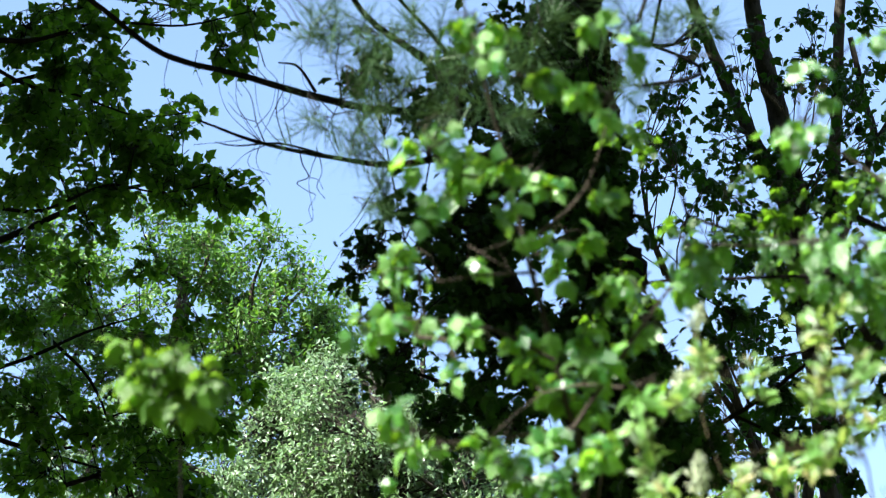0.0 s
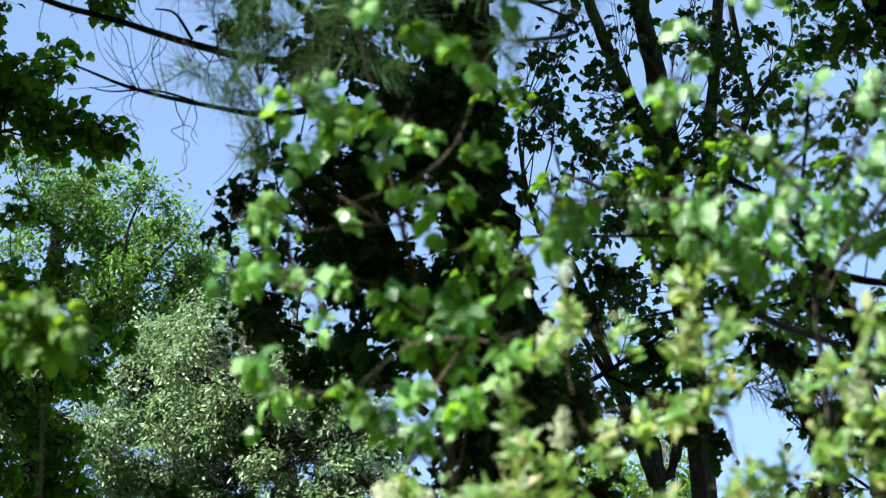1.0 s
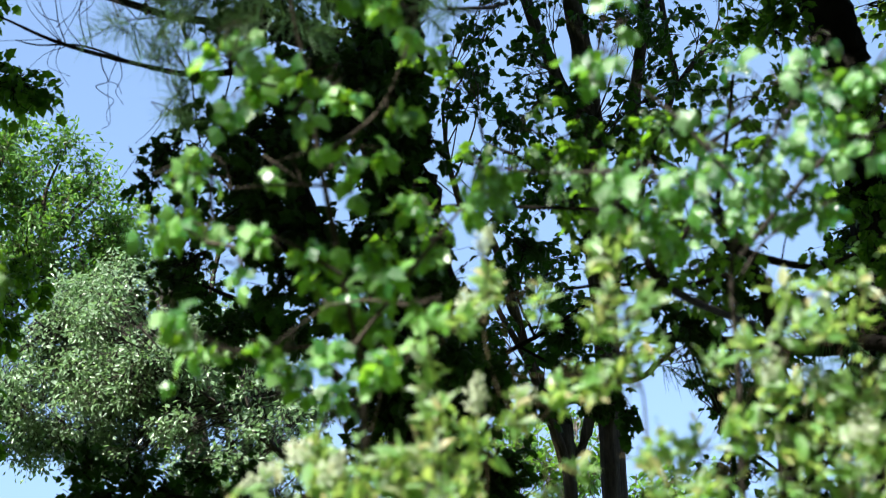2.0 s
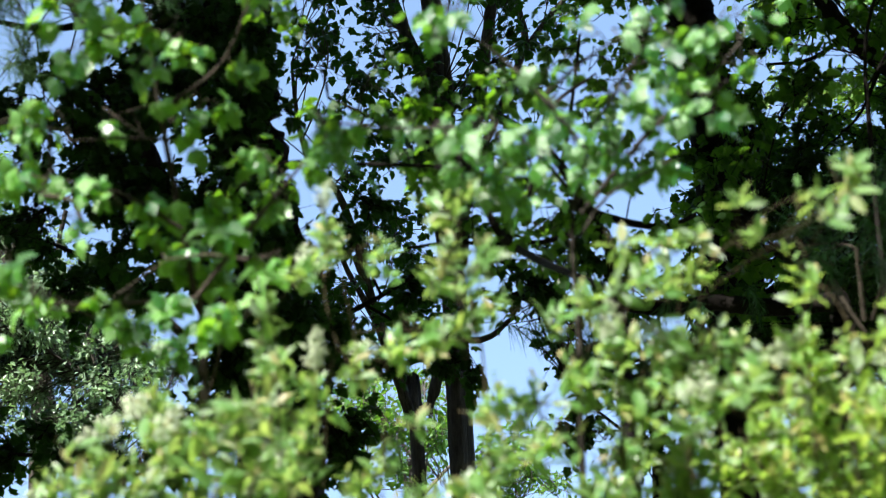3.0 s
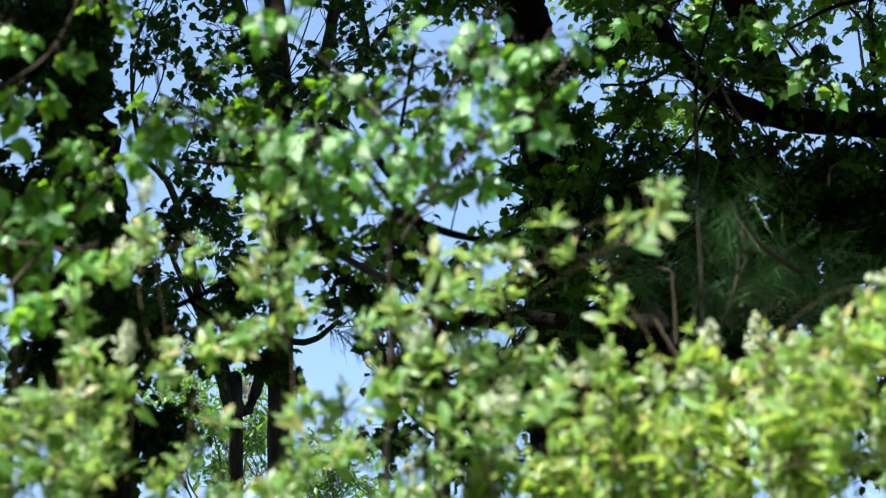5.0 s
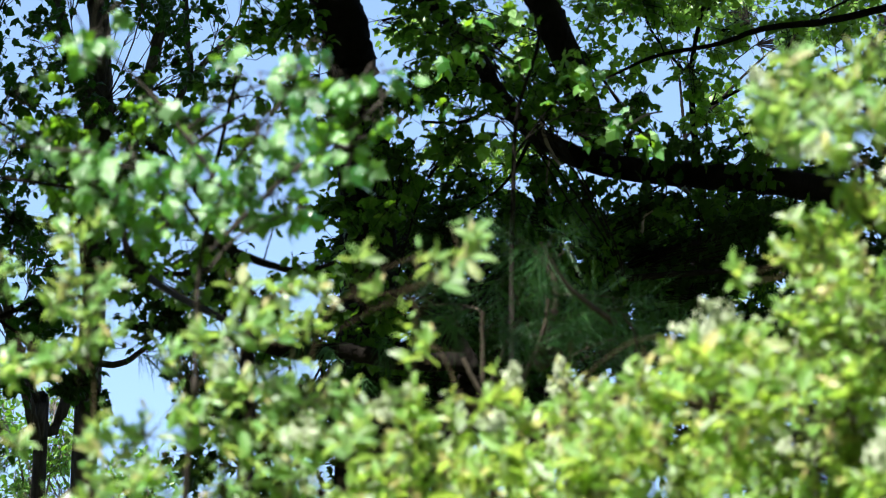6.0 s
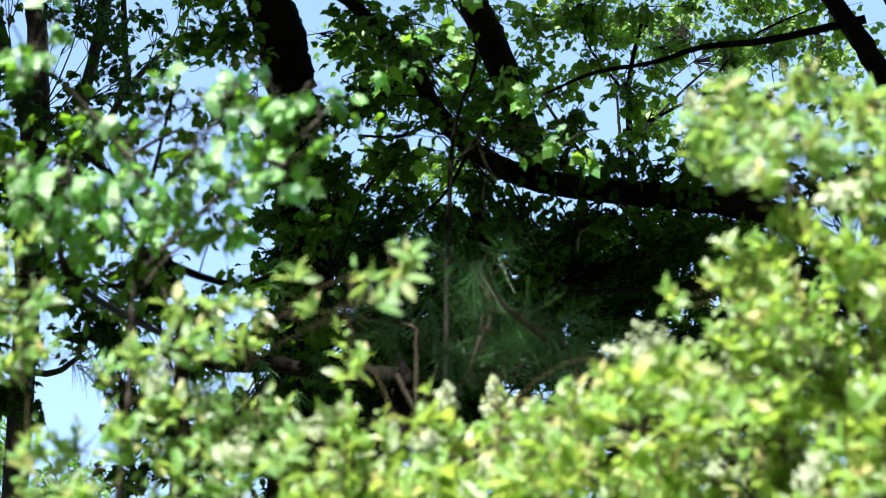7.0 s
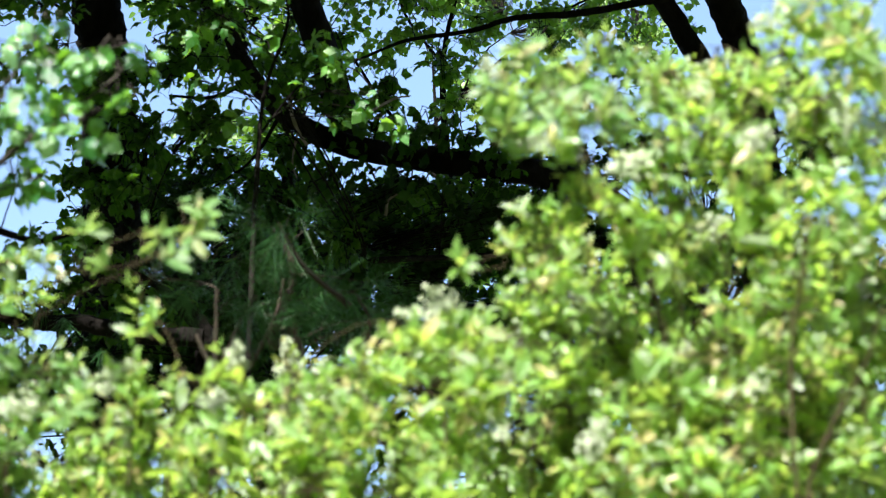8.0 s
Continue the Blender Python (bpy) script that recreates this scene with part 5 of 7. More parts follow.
DARK_MAPLE_SPRAYS += [(-2.53, 7.92, 6.33, 0.12, 0.14), (-2.45, 8.49, 5.85, 0.08, 0.10), (-2.28, 8.88, 5.15, 0.12, 0.10), (-2.37, 8.67, 5.36, 0.10, 0.08), (-2.49, 8.07, 6.07, 0.10, 0.12), (-2.52, 8.45, 6.06, 0.10, 0.10), (-2.74, 8.05, 6.46, 0.10, 0.12), (-2.81, 8.27, 7.09, 0.13, 0.11), (-2.70, 8.30, 6.90, 0.11, 0.13), (-2.65, 8.48, 7.22, 0.11, 0.11), (-3.01, 8.54, 6.96, 0.13, 0.11), (-2.87, 8.65, 6.83, 0.11, 0.11), (-2.63, 8.48, 6.79, 0.08, 0.15), (-2.54, 8.51, 7.03, 0.07, 0.15), (-3.05, 8.31, 7.04, 0.11, 0.11), (-2.95, 8.47, 6.59, 0.11, 0.11), (-2.85, 8.84, 6.73, 0.11, 0.13), (-2.68, 8.83, 6.76, 0.10, 0.13)]
DARK_MAPLE_SPRAYS += [(-3.19, 8.41, 6.91, 0.11, 0.09), (-2.63, 8.55, 5.30, 0.12, 0.12), (-2.65, 9.20, 5.43, 0.13, 0.15), (-2.36, 8.93, 5.20, 0.12, 0.12), (-2.83, 8.94, 5.30, 0.10, 0.12), (-2.90, 8.70, 5.06, 0.12, 0.08), (-2.59, 8.85, 5.46, 0.10, 0.10), (-2.46, 8.84, 5.35, 0.10, 0.10), (-2.37, 9.05, 5.12, 0.12, 0.08), (-2.17, 9.56, 5.82, 0.11, 0.09), (-2.07, 9.54, 5.68, 0.10, 0.07), (-2.30, 9.49, 5.70, 0.09, 0.07), (-2.29, 9.32, 6.28, 0.10, 0.07), (-2.35, 9.08, 6.06, 0.09, 0.06), (-2.52, 9.36, 6.09, 0.07, 0.07), (-2.18, 9.47, 5.98, 0.09, 0.07), (-1.99, 9.56, 5.84, 0.08, 0.07), (-1.97, 9.59, 5.64, 0.07, 0.06)]
DARK_MAPLE_SPRAYS += [(-4.00, 9.10, 5.48, 0.11, 0.07), (-3.81, 9.16, 5.46, 0.13, 0.07), (-4.02, 9.34, 5.41, 0.16, 0.08), (-3.74, 9.35, 5.41, 0.16, 0.08), (-3.46, 9.23, 5.34, 0.13, 0.08), (-3.60, 9.27, 5.48, 0.09, 0.06), (-3.29, 9.07, 5.33, 0.09, 0.07), (-3.86, 9.37, 5.36, 0.16, 0.06), (-3.21, 9.15, 5.24, 0.09, 0.06)]
DARK_MAPLE_SPRAYS += clumps([(-3.76, 9.82, 6.53, 0.12, 0.30, 0.11), (-3.59, 9.92, 6.45, 0.12, 0.30, 0.13), (-3.47, 10.03, 6.30, 0.12, 0.30, 0.13), (-3.70, 9.96, 6.29, 0.10, 0.30, 0.11)], 0.13, 1.5, 67)
DARK_MAPLE_LIMBS = []
DARK_MAPLE_LIMBS += [[(-2.42, 8.59, 0.00, 0.049), (-2.44, 8.59, 2.80, 0.042), (-2.51, 8.59, 5.09, 0.035), (-2.58, 8.38, 5.52, 0.027), (-2.61, 8.19, 5.88, 0.020)]]
DARK_MAPLE_LIMBS += [[(-2.58, 8.38, 5.52, 0.014), (-2.80, 8.20, 5.73, 0.011), (-2.96, 8.06, 5.90, 0.007), (-3.10, 7.90, 6.09, 0.004)]]
DARK_MAPLE_LIMBS += [[(-2.51, 8.59, 5.09, 0.012), (-2.30, 8.56, 5.31, 0.008), (-2.15, 8.53, 5.45, 0.004)]]
DARK_MAPLE_LIMBS += [[(-2.60, 8.25, 5.77, 0.014), (-2.47, 8.14, 6.06, 0.009), (-2.41, 8.00, 6.33, 0.005)]]
DARK_MAPLE_LIMBS += [[(-2.68, 9.36, 5.79, 0.013), (-2.48, 9.39, 5.84, 0.011), (-2.25, 9.40, 5.94, 0.009), (-2.04, 9.40, 6.06, 0.007), (-1.92, 9.39, 6.13, 0.005)]]
DARK_MAPLE_LIMBS += [[(-2.28, 9.40, 5.93, 0.007), (-2.33, 9.32, 6.09, 0.005), (-2.28, 9.25, 6.24, 0.003)]]
DARK_MAPLE_LIMBS += [[(-2.35, 9.40, 5.90, 0.007), (-2.16, 9.49, 5.79, 0.005), (-1.97, 9.59, 5.66, 0.003)]]
DARK_MAPLE_LIMBS += [[(-2.86, 9.63, 5.29, 0.013), (-3.17, 9.51, 5.34, 0.011), (-3.48, 9.39, 5.38, 0.009), (-3.78, 9.27, 5.39, 0.007), (-3.99, 9.15, 5.46, 0.004)]]
DARK_MAPLE_LIMBS += [[(-3.31, 10.15, 6.18, 0.0200), (-3.43, 10.05, 6.29, 0.0163), (-3.59, 9.93, 6.43, 0.0125), (-3.76, 9.83, 6.51, 0.0088), (-3.86, 9.77, 6.54, 0.0050)]]
DARK_MAPLE_LIMBS += [[(-3.43, 10.05, 6.29, 0.0120), (-3.59, 10.00, 6.29, 0.0080), (-3.74, 9.95, 6.28, 0.0040)]]
plant("understorey_maple", "maple growing round the pine trunk in deep shade", "tree", DARK_MAPLE_LIMBS, DARK_MAPLE_SPRAYS, BARK_SHADED, MAPLE_DEEP_SHADE, MAPLE, MAPLE_TRIS,
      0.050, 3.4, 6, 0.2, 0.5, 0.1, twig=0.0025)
GREAT_MAPLE_SPRAYS = []
GREAT_MAPLE_SPRAYS += [(-1.24, 9.46, 7.23, 0.16, 0.16), (-0.96, 9.80, 7.03, 0.19, 0.12), (-0.79, 9.91, 7.20, 0.17, 0.12), (-0.84, 9.88, 6.83, 0.19, 0.14), (-0.59, 9.57, 6.74, 0.16, 0.12), (-1.02, 10.61, 6.94, 0.20, 0.12), (-0.70, 10.58, 7.01, 0.20, 0.12), (-0.41, 10.05, 6.66, 0.19, 0.12), (-0.13, 10.13, 6.72, 0.21, 0.12), (0.16, 10.79, 7.03, 0.25, 0.11), (0.47, 10.53, 6.87, 0.22, 0.11), (0.32, 9.97, 6.93, 0.14, 0.08), (0.06, 10.26, 7.11, 0.12, 0.08), (0.60, 10.13, 6.96, 0.12, 0.08), (-0.08, 9.98, 6.42, 0.23, 0.11), (0.37, 10.65, 6.71, 0.22, 0.11), (-0.57, 10.50, 7.67, 0.13, 0.10), (-0.34, 10.44, 7.49, 0.12, 0.09)]
GREAT_MAPLE_SPRAYS += [(-0.10, 9.81, 7.05, 0.12, 0.09), (0.11, 10.07, 7.17, 0.12, 0.08), (-0.72, 9.59, 7.20, 0.12, 0.08), (0.18, 10.32, 7.82, 0.12, 0.09), (0.40, 11.27, 7.96, 0.12, 0.08), (-0.87, 10.22, 7.71, 0.10, 0.10), (-0.82, 10.12, 7.76, 0.12, 0.07), (-0.12, 10.92, 7.91, 0.09, 0.07), (-0.76, 11.46, 8.07, 0.14, 0.11), (-0.60, 10.54, 7.07, 0.15, 0.10), (-0.32, 11.47, 7.62, 0.16, 0.08), (0.87, 11.75, 7.45, 0.16, 0.11), (0.66, 10.62, 6.67, 0.15, 0.09), (0.16, 11.83, 7.22, 0.19, 0.09), (0.53, 11.36, 7.46, 0.16, 0.08), (-1.16, 10.86, 7.33, 0.15, 0.13), (-1.21, 10.53, 6.93, 0.12, 0.12), (-1.19, 10.87, 6.82, 0.15, 0.10)]
GREAT_MAPLE_SPRAYS += [(-1.07, 11.23, 6.88, 0.15, 0.10), (-0.88, 11.29, 7.14, 0.18, 0.10), (-1.15, 11.07, 6.64, 0.15, 0.08), (-1.37, 10.36, 7.45, 0.15, 0.12), (-1.48, 9.81, 7.44, 0.12, 0.11), (-1.17, 10.05, 7.09, 0.12, 0.10), (0.62, 10.07, 7.09, 0.09, 0.06), (-0.30, 10.61, 7.82, 0.09, 0.10), (-1.50, 10.55, 8.06, 0.15, 0.09), (-0.47, 11.52, 7.13, 0.21, 0.13), (-0.24, 10.60, 6.86, 0.20, 0.10), (0.26, 11.21, 7.10, 0.21, 0.10), (0.01, 10.42, 6.74, 0.19, 0.10), (0.90, 11.60, 7.17, 0.11, 0.11), (-0.90, 9.39, 6.30, 0.11, 0.11), (-0.98, 9.40, 6.11, 0.11, 0.11), (-0.88, 9.55, 5.99, 0.13, 0.11), (-1.00, 9.97, 6.04, 0.11, 0.09)]
GREAT_MAPLE_SPRAYS += [(-1.11, 9.89, 6.15, 0.09, 0.09), (-0.85, 10.06, 6.00, 0.11, 0.07), (-0.76, 9.97, 6.08, 0.11, 0.09), (-0.17, 9.83, 7.15, 0.09, 0.07), (-0.09, 10.01, 7.08, 0.10, 0.07), (-0.22, 9.86, 7.03, 0.09, 0.07), (-0.02, 9.92, 6.93, 0.10, 0.06), (-0.27, 9.90, 7.24, 0.07, 0.06), (0.60, 10.28, 6.80, 0.14, 0.06), (0.36, 9.94, 6.63, 0.14, 0.06), (0.13, 10.32, 6.84, 0.14, 0.06), (-0.11, 10.21, 6.84, 0.14, 0.06), (-0.29, 10.06, 6.87, 0.12, 0.07), (0.73, 10.03, 6.67, 0.12, 0.06), (0.86, 10.28, 6.72, 0.12, 0.07), (0.64, 9.94, 6.83, 0.10, 0.05), (0.20, 10.09, 6.97, 0.12, 0.05), (0.44, 10.18, 6.98, 0.12, 0.05)]
GREAT_MAPLE_SPRAYS += [(-1.26, 10.37, 6.19, 0.09, 0.04), (-1.47, 10.52, 6.23, 0.10, 0.04), (-1.69, 10.28, 6.16, 0.08, 0.04), (-1.98, 10.53, 6.30, 0.06, 0.03)]
GREAT_MAPLE_SPRAYS += clumps([(-0.56, 9.20, 6.94, 0.09, 0.20, 0.07), (-0.43, 9.28, 6.81, 0.08, 0.20, 0.07), (-0.29, 9.35, 6.69, 0.08, 0.20, 0.06)], 0.1, 2.4, 61)
GREAT_MAPLE_LIMBS = []
GREAT_MAPLE_LIMBS += [[(-0.95, 10.79, 0.00, 0.148), (-1.03, 10.79, 3.67, 0.139), (-1.06, 10.79, 6.67, 0.130), (-1.09, 10.49, 7.24, 0.121), (-1.13, 10.30, 7.58, 0.112), (-1.22, 10.14, 7.83, 0.103), (-1.31, 9.90, 8.18, 0.094)]]
GREAT_MAPLE_LIMBS += [[(1.56, 10.39, 6.48, 0.062), (1.19, 10.33, 6.70, 0.062), (0.91, 10.28, 6.85, 0.062), (0.63, 10.27, 6.90, 0.061), (0.42, 10.27, 6.92, 0.057), (0.06, 10.26, 6.96, 0.053), (-0.18, 10.22, 7.02, 0.048), (-0.32, 10.18, 7.10, 0.042), (-0.47, 10.09, 7.24, 0.039), (-0.56, 10.00, 7.38, 0.034), (-0.68, 9.92, 7.50, 0.029), (-0.84, 9.84, 7.62, 0.025), (-1.03, 9.77, 7.69, 0.021), (-1.22, 9.72, 7.74, 0.015)]]
GREAT_MAPLE_LIMBS += [[(-0.04, 10.76, 7.30, 0.073), (-0.18, 10.56, 7.65, 0.071), (-0.25, 10.47, 7.80, 0.070), (-0.32, 10.39, 7.92, 0.068), (-0.39, 10.28, 8.09, 0.067), (-0.46, 10.13, 8.32, 0.065)]]
GREAT_MAPLE_LIMBS += [[(-0.12, 10.79, 7.65, 0.004), (0.02, 10.76, 7.70, 0.006), (0.21, 10.72, 7.77, 0.009), (0.49, 10.69, 7.81, 0.011), (0.69, 10.65, 7.86, 0.014), (0.99, 10.62, 7.88, 0.017), (1.27, 10.57, 7.92, 0.019), (1.42, 10.54, 7.94, 0.022)]]
GREAT_MAPLE_LIMBS += [[(2.02, 11.88, 0.00, 0.087), (1.99, 11.88, 5.87, 0.080), (1.83, 11.36, 7.14, 0.073), (1.71, 11.15, 7.59, 0.066), (1.60, 11.04, 7.82, 0.059), (1.49, 10.96, 7.99, 0.052), (1.37, 10.88, 8.15, 0.046), (1.24, 10.80, 8.31, 0.038)]]
GREAT_MAPLE_LIMBS += [[(1.94, 11.46, 6.90, 0.087), (1.86, 11.16, 7.54, 0.084), (1.78, 10.99, 7.86, 0.083), (1.68, 10.88, 8.07, 0.080), (1.60, 10.79, 8.25, 0.078), (1.50, 10.67, 8.45, 0.076)]]
GREAT_MAPLE_LIMBS += [[(0.06, 10.36, 6.52, 0.009), (0.27, 10.32, 6.61, 0.011), (0.53, 10.28, 6.67, 0.013), (0.81, 10.25, 6.69, 0.014)]]
GREAT_MAPLE_LIMBS += [[(-0.58, 10.40, 6.15, 0.016), (-0.88, 10.31, 6.31, 0.013), (-1.07, 10.28, 6.33, 0.010), (-1.25, 10.30, 6.23, 0.007)]]
GREAT_MAPLE_LIMBS += [[(0.06, 10.10, 6.37, 0.014), (0.40, 10.09, 6.39, 0.012), (0.72, 10.07, 6.41, 0.009)]]
GREAT_MAPLE_LIMBS += [[(-0.45, 10.28, 7.31, 0.012), (-0.62, 10.32, 7.23, 0.009), (-0.81, 10.30, 7.22, 0.005)]]
GREAT_MAPLE_LIMBS += [[(-0.57, 10.17, 7.48, 0.012), (-0.81, 10.26, 7.31, 0.009), (-1.06, 10.27, 7.23, 0.005)]]
GREAT_MAPLE_LIMBS += [[(-0.33, 10.36, 7.18, 0.010), (-0.45, 10.45, 7.00, 0.007), (-0.62, 10.50, 6.88, 0.004)]]
great = plant("great_maple", "large maple with a heavy dark limb and shaded leaves", "tree", GREAT_MAPLE_LIMBS, GREAT_MAPLE_SPRAYS, BARK_SHADED, MAPLE_SHADE, MAPLE, MAPLE_TRIS,
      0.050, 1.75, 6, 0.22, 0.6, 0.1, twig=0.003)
SHADE_MAPLE_SPRAYS = []
SHADE_MAPLE_SPRAYS += [(-1.36, 7.49, 5.43, 0.12, 0.09), (-1.28, 7.72, 5.36, 0.14, 0.08), (-1.29, 7.36, 5.06, 0.14, 0.07), (-1.13, 7.44, 5.17, 0.10, 0.06), (-1.47, 7.68, 5.34, 0.11, 0.07), (-1.48, 7.37, 5.33, 0.10, 0.06), (-1.64, 7.49, 5.45, 0.11, 0.07), (-1.17, 7.40, 5.32, 0.10, 0.09), (-1.13, 7.65, 5.64, 0.07, 0.07), (-1.33, 6.94, 5.40, 0.09, 0.07), (-1.29, 7.47, 5.69, 0.09, 0.07), (-1.25, 7.57, 5.88, 0.09, 0.07), (-1.09, 7.72, 5.88, 0.08, 0.07), (-1.63, 7.29, 5.55, 0.09, 0.06), (-1.07, 7.89, 5.31, 0.11, 0.05), (-0.94, 7.57, 5.22, 0.09, 0.05), (-1.16, 7.49, 5.06, 0.09, 0.04), (-1.47, 7.03, 5.30, 0.08, 0.07)]
SHADE_MAPLE_SPRAYS += [(-0.93, 7.19, 5.28, 0.07, 0.08)]
SHADE_MAPLE_SPRAYS += clumps([(-1.55, 5.99, 4.88, 0.08, 0.25, 0.06), (-1.43, 6.05, 4.83, 0.11, 0.25, 0.07), (-1.28, 6.06, 4.87, 0.09, 0.25, 0.07), (-1.12, 6.09, 4.87, 0.11, 0.25, 0.09), (-1.07, 6.15, 4.78, 0.09, 0.25, 0.09), (-1.23, 6.13, 4.75, 0.09, 0.25, 0.06), (-1.06, 6.23, 4.63, 0.08, 0.25, 0.07), (-1.23, 6.20, 4.62, 0.08, 0.25, 0.06), (-1.34, 6.00, 4.94, 0.08, 0.25, 0.04), (-0.92, 6.09, 4.93, 0.08, 0.25, 0.06), (-1.61, 5.89, 5.02, 0.09, 0.25, 0.06), (-1.72, 5.99, 4.79, 0.07, 0.25, 0.08), (-1.86, 6.03, 4.64, 0.09, 0.25, 0.08)], 0.08, 1.7, 17)
SHADE_MAPLE_LIMBS = []
SHADE_MAPLE_LIMBS += [[(-1.03, 7.75, 0.00, 0.035), (-1.08, 7.75, 2.71, 0.029), (-1.11, 7.75, 4.92, 0.024), (-1.15, 7.60, 5.24, 0.018), (-1.28, 7.46, 5.47, 0.013), (-1.47, 7.36, 5.60, 0.007)]]
SHADE_MAPLE_LIMBS += [[(-1.23, 7.55, 5.31, 0.016), (-1.10, 7.59, 5.26, 0.013), (-0.95, 7.63, 5.23, 0.010), (-0.84, 7.63, 5.26, 0.007)]]
SHADE_MAPLE_LIMBS += [[(-1.15, 7.60, 5.24, 0.011), (-1.35, 7.58, 5.20, 0.008), (-1.59, 7.53, 5.21, 0.006), (-1.73, 7.51, 5.20, 0.004)]]
SHADE_MAPLE_LIMBS += [[(-1.24, 7.51, 5.39, 0.009), (-1.18, 7.42, 5.59, 0.006), (-1.13, 7.32, 5.77, 0.004)]]
SHADE_MAPLE_LIMBS += [[(-1.13, 7.68, 5.06, 0.010), (-1.17, 6.24, 4.57, 0.011), (-1.24, 6.14, 4.74, 0.008), (-1.41, 6.05, 4.83, 0.006), (-1.57, 5.97, 4.90, 0.004)]]
SHADE_MAPLE_LIMBS += [[(-1.17, 6.24, 4.57, 0.010), (-1.07, 6.17, 4.74, 0.007), (-1.03, 6.11, 4.86, 0.006), (-0.90, 6.09, 4.94, 0.003)]]
SHADE_MAPLE_LIMBS += [[(-1.24, 6.14, 4.74, 0.006), (-1.46, 6.08, 4.75, 0.005), (-1.72, 6.01, 4.75, 0.004), (-1.87, 6.02, 4.65, 0.003)]]
plant("young_maple", "young maple with green leaves in half shade", "tree", SHADE_MAPLE_LIMBS, SHADE_MAPLE_SPRAYS, BARK_SHADED, MAPLE_HALF_SHADE, MAPLE, MAPLE_TRIS,
      0.044, 1.05, 5, 0.18, 0.8, 0.1, twig=0.0022)
PINE_BOUGH_SPRAYS = []
PINE_BOUGH_SPRAYS += [(-0.31, 6.77, 4.77, 0.11, 0.09), (-0.18, 6.36, 4.63, 0.12, 0.09), (-0.09, 6.86, 4.81, 0.13, 0.09), (-0.17, 6.80, 4.65, 0.14, 0.09), (-0.03, 6.80, 4.67, 0.12, 0.09), (-0.28, 6.28, 4.40, 0.09, 0.09), (-0.38, 6.56, 4.58, 0.07, 0.07), (0.05, 6.34, 4.49, 0.09, 0.07), (-0.11, 6.19, 4.59, 0.09, 0.06), (0.00, 6.88, 4.62, 0.08, 0.06), (-0.23, 6.43, 4.39, 0.09, 0.06), (0.08, 6.69, 4.53, 0.06, 0.06), (-0.40, 6.77, 4.77, 0.09, 0.08), (-0.48, 6.60, 4.63, 0.08, 0.06), (0.12, 6.82, 4.73, 0.09, 0.08), (-0.06, 6.66, 4.84, 0.11, 0.06), (-0.25, 6.74, 4.91, 0.09, 0.06), (0.16, 6.87, 4.65, 0.08, 0.06)]
PINE_BOUGH_SPRAYS += [(-0.15, 6.62, 4.65, 0.15, 0.09)]
PINE_BOUGH_LIMBS = []
PINE_BOUGH_LIMBS += [[(0.00, 6.82, 0.00, 0.031), (-0.03, 6.82, 2.42, 0.026), (-0.09, 6.82, 4.39, 0.021), (-0.17, 6.76, 4.53, 0.016), (-0.12, 6.69, 4.70, 0.011), (-0.18, 6.63, 4.81, 0.006)]]
PINE_BOUGH_LIMBS += [[(-0.15, 6.27, 4.65, 0.004), (-0.08, 6.32, 4.55, 0.006), (0.04, 6.36, 4.46, 0.009)]]
PINE_BOUGH_LIMBS += [[(-0.21, 6.42, 4.31, 0.007), (-0.15, 6.37, 4.43, 0.006), (-0.13, 6.33, 4.52, 0.005)]]
PINE_BOUGH_LIMBS += [[(-0.30, 6.41, 4.32, 0.007), (-0.30, 6.37, 4.42, 0.006), (-0.30, 6.34, 4.49, 0.006)]]
PINE_BOUGH_LIMBS += [[(-0.30, 6.42, 4.29, 0.007), (-0.33, 6.40, 4.34, 0.007), (-0.35, 6.38, 4.38, 0.006)]]
PINE_BOUGH_LIMBS += [[(-0.28, 6.41, 4.32, 0.006), (-0.24, 6.37, 4.41, 0.005), (-0.20, 6.35, 4.48, 0.004)]]
PINE_BOUGH_LIMBS += [[(0.09, 6.41, 4.35, 0.005), (0.09, 6.37, 4.43, 0.004), (0.06, 6.35, 4.48, 0.004)]]
plant("pine_sapling", "young pine with long drooping needles and brown stems", "tree", PINE_BOUGH_LIMBS, PINE_BOUGH_SPRAYS, BARK_YOUNG, NEEDLE_DARK, SPLINTER, SPLINTER_TRIS,
      0.15, 40, 60, 0.12, 0.45, 0.25, singles=0, twig=0.0016, stalk=0.0, width=0.0020)
WEEPING_PINE_LIMBS = []
WEEPING_PINE_LIMBS += [[(-0.65, 10.15, 0.00, 0.090), (-0.65, 10.15, 5.25, 0.070), (-0.58, 10.00, 5.66, 0.055), (-0.57, 9.89, 5.92, 0.045), (-0.73, 9.81, 6.07, 0.022), (-0.85, 9.77, 6.14, 0.006)]]
WEEPING_PINE_LIMBS += [[(-0.57, 9.80, 5.87, 0.040), (-0.82, 9.78, 5.87, 0.037), (-1.04, 9.75, 5.90, 0.034), (-1.23, 9.73, 5.89, 0.032), (-1.42, 9.69, 5.92, 0.029), (-1.60, 9.66, 5.93, 0.027), (-1.74, 9.62, 5.96, 0.024), (-1.84, 9.61, 5.95, 0.018), (-1.91, 9.59, 5.96, 0.006)]]
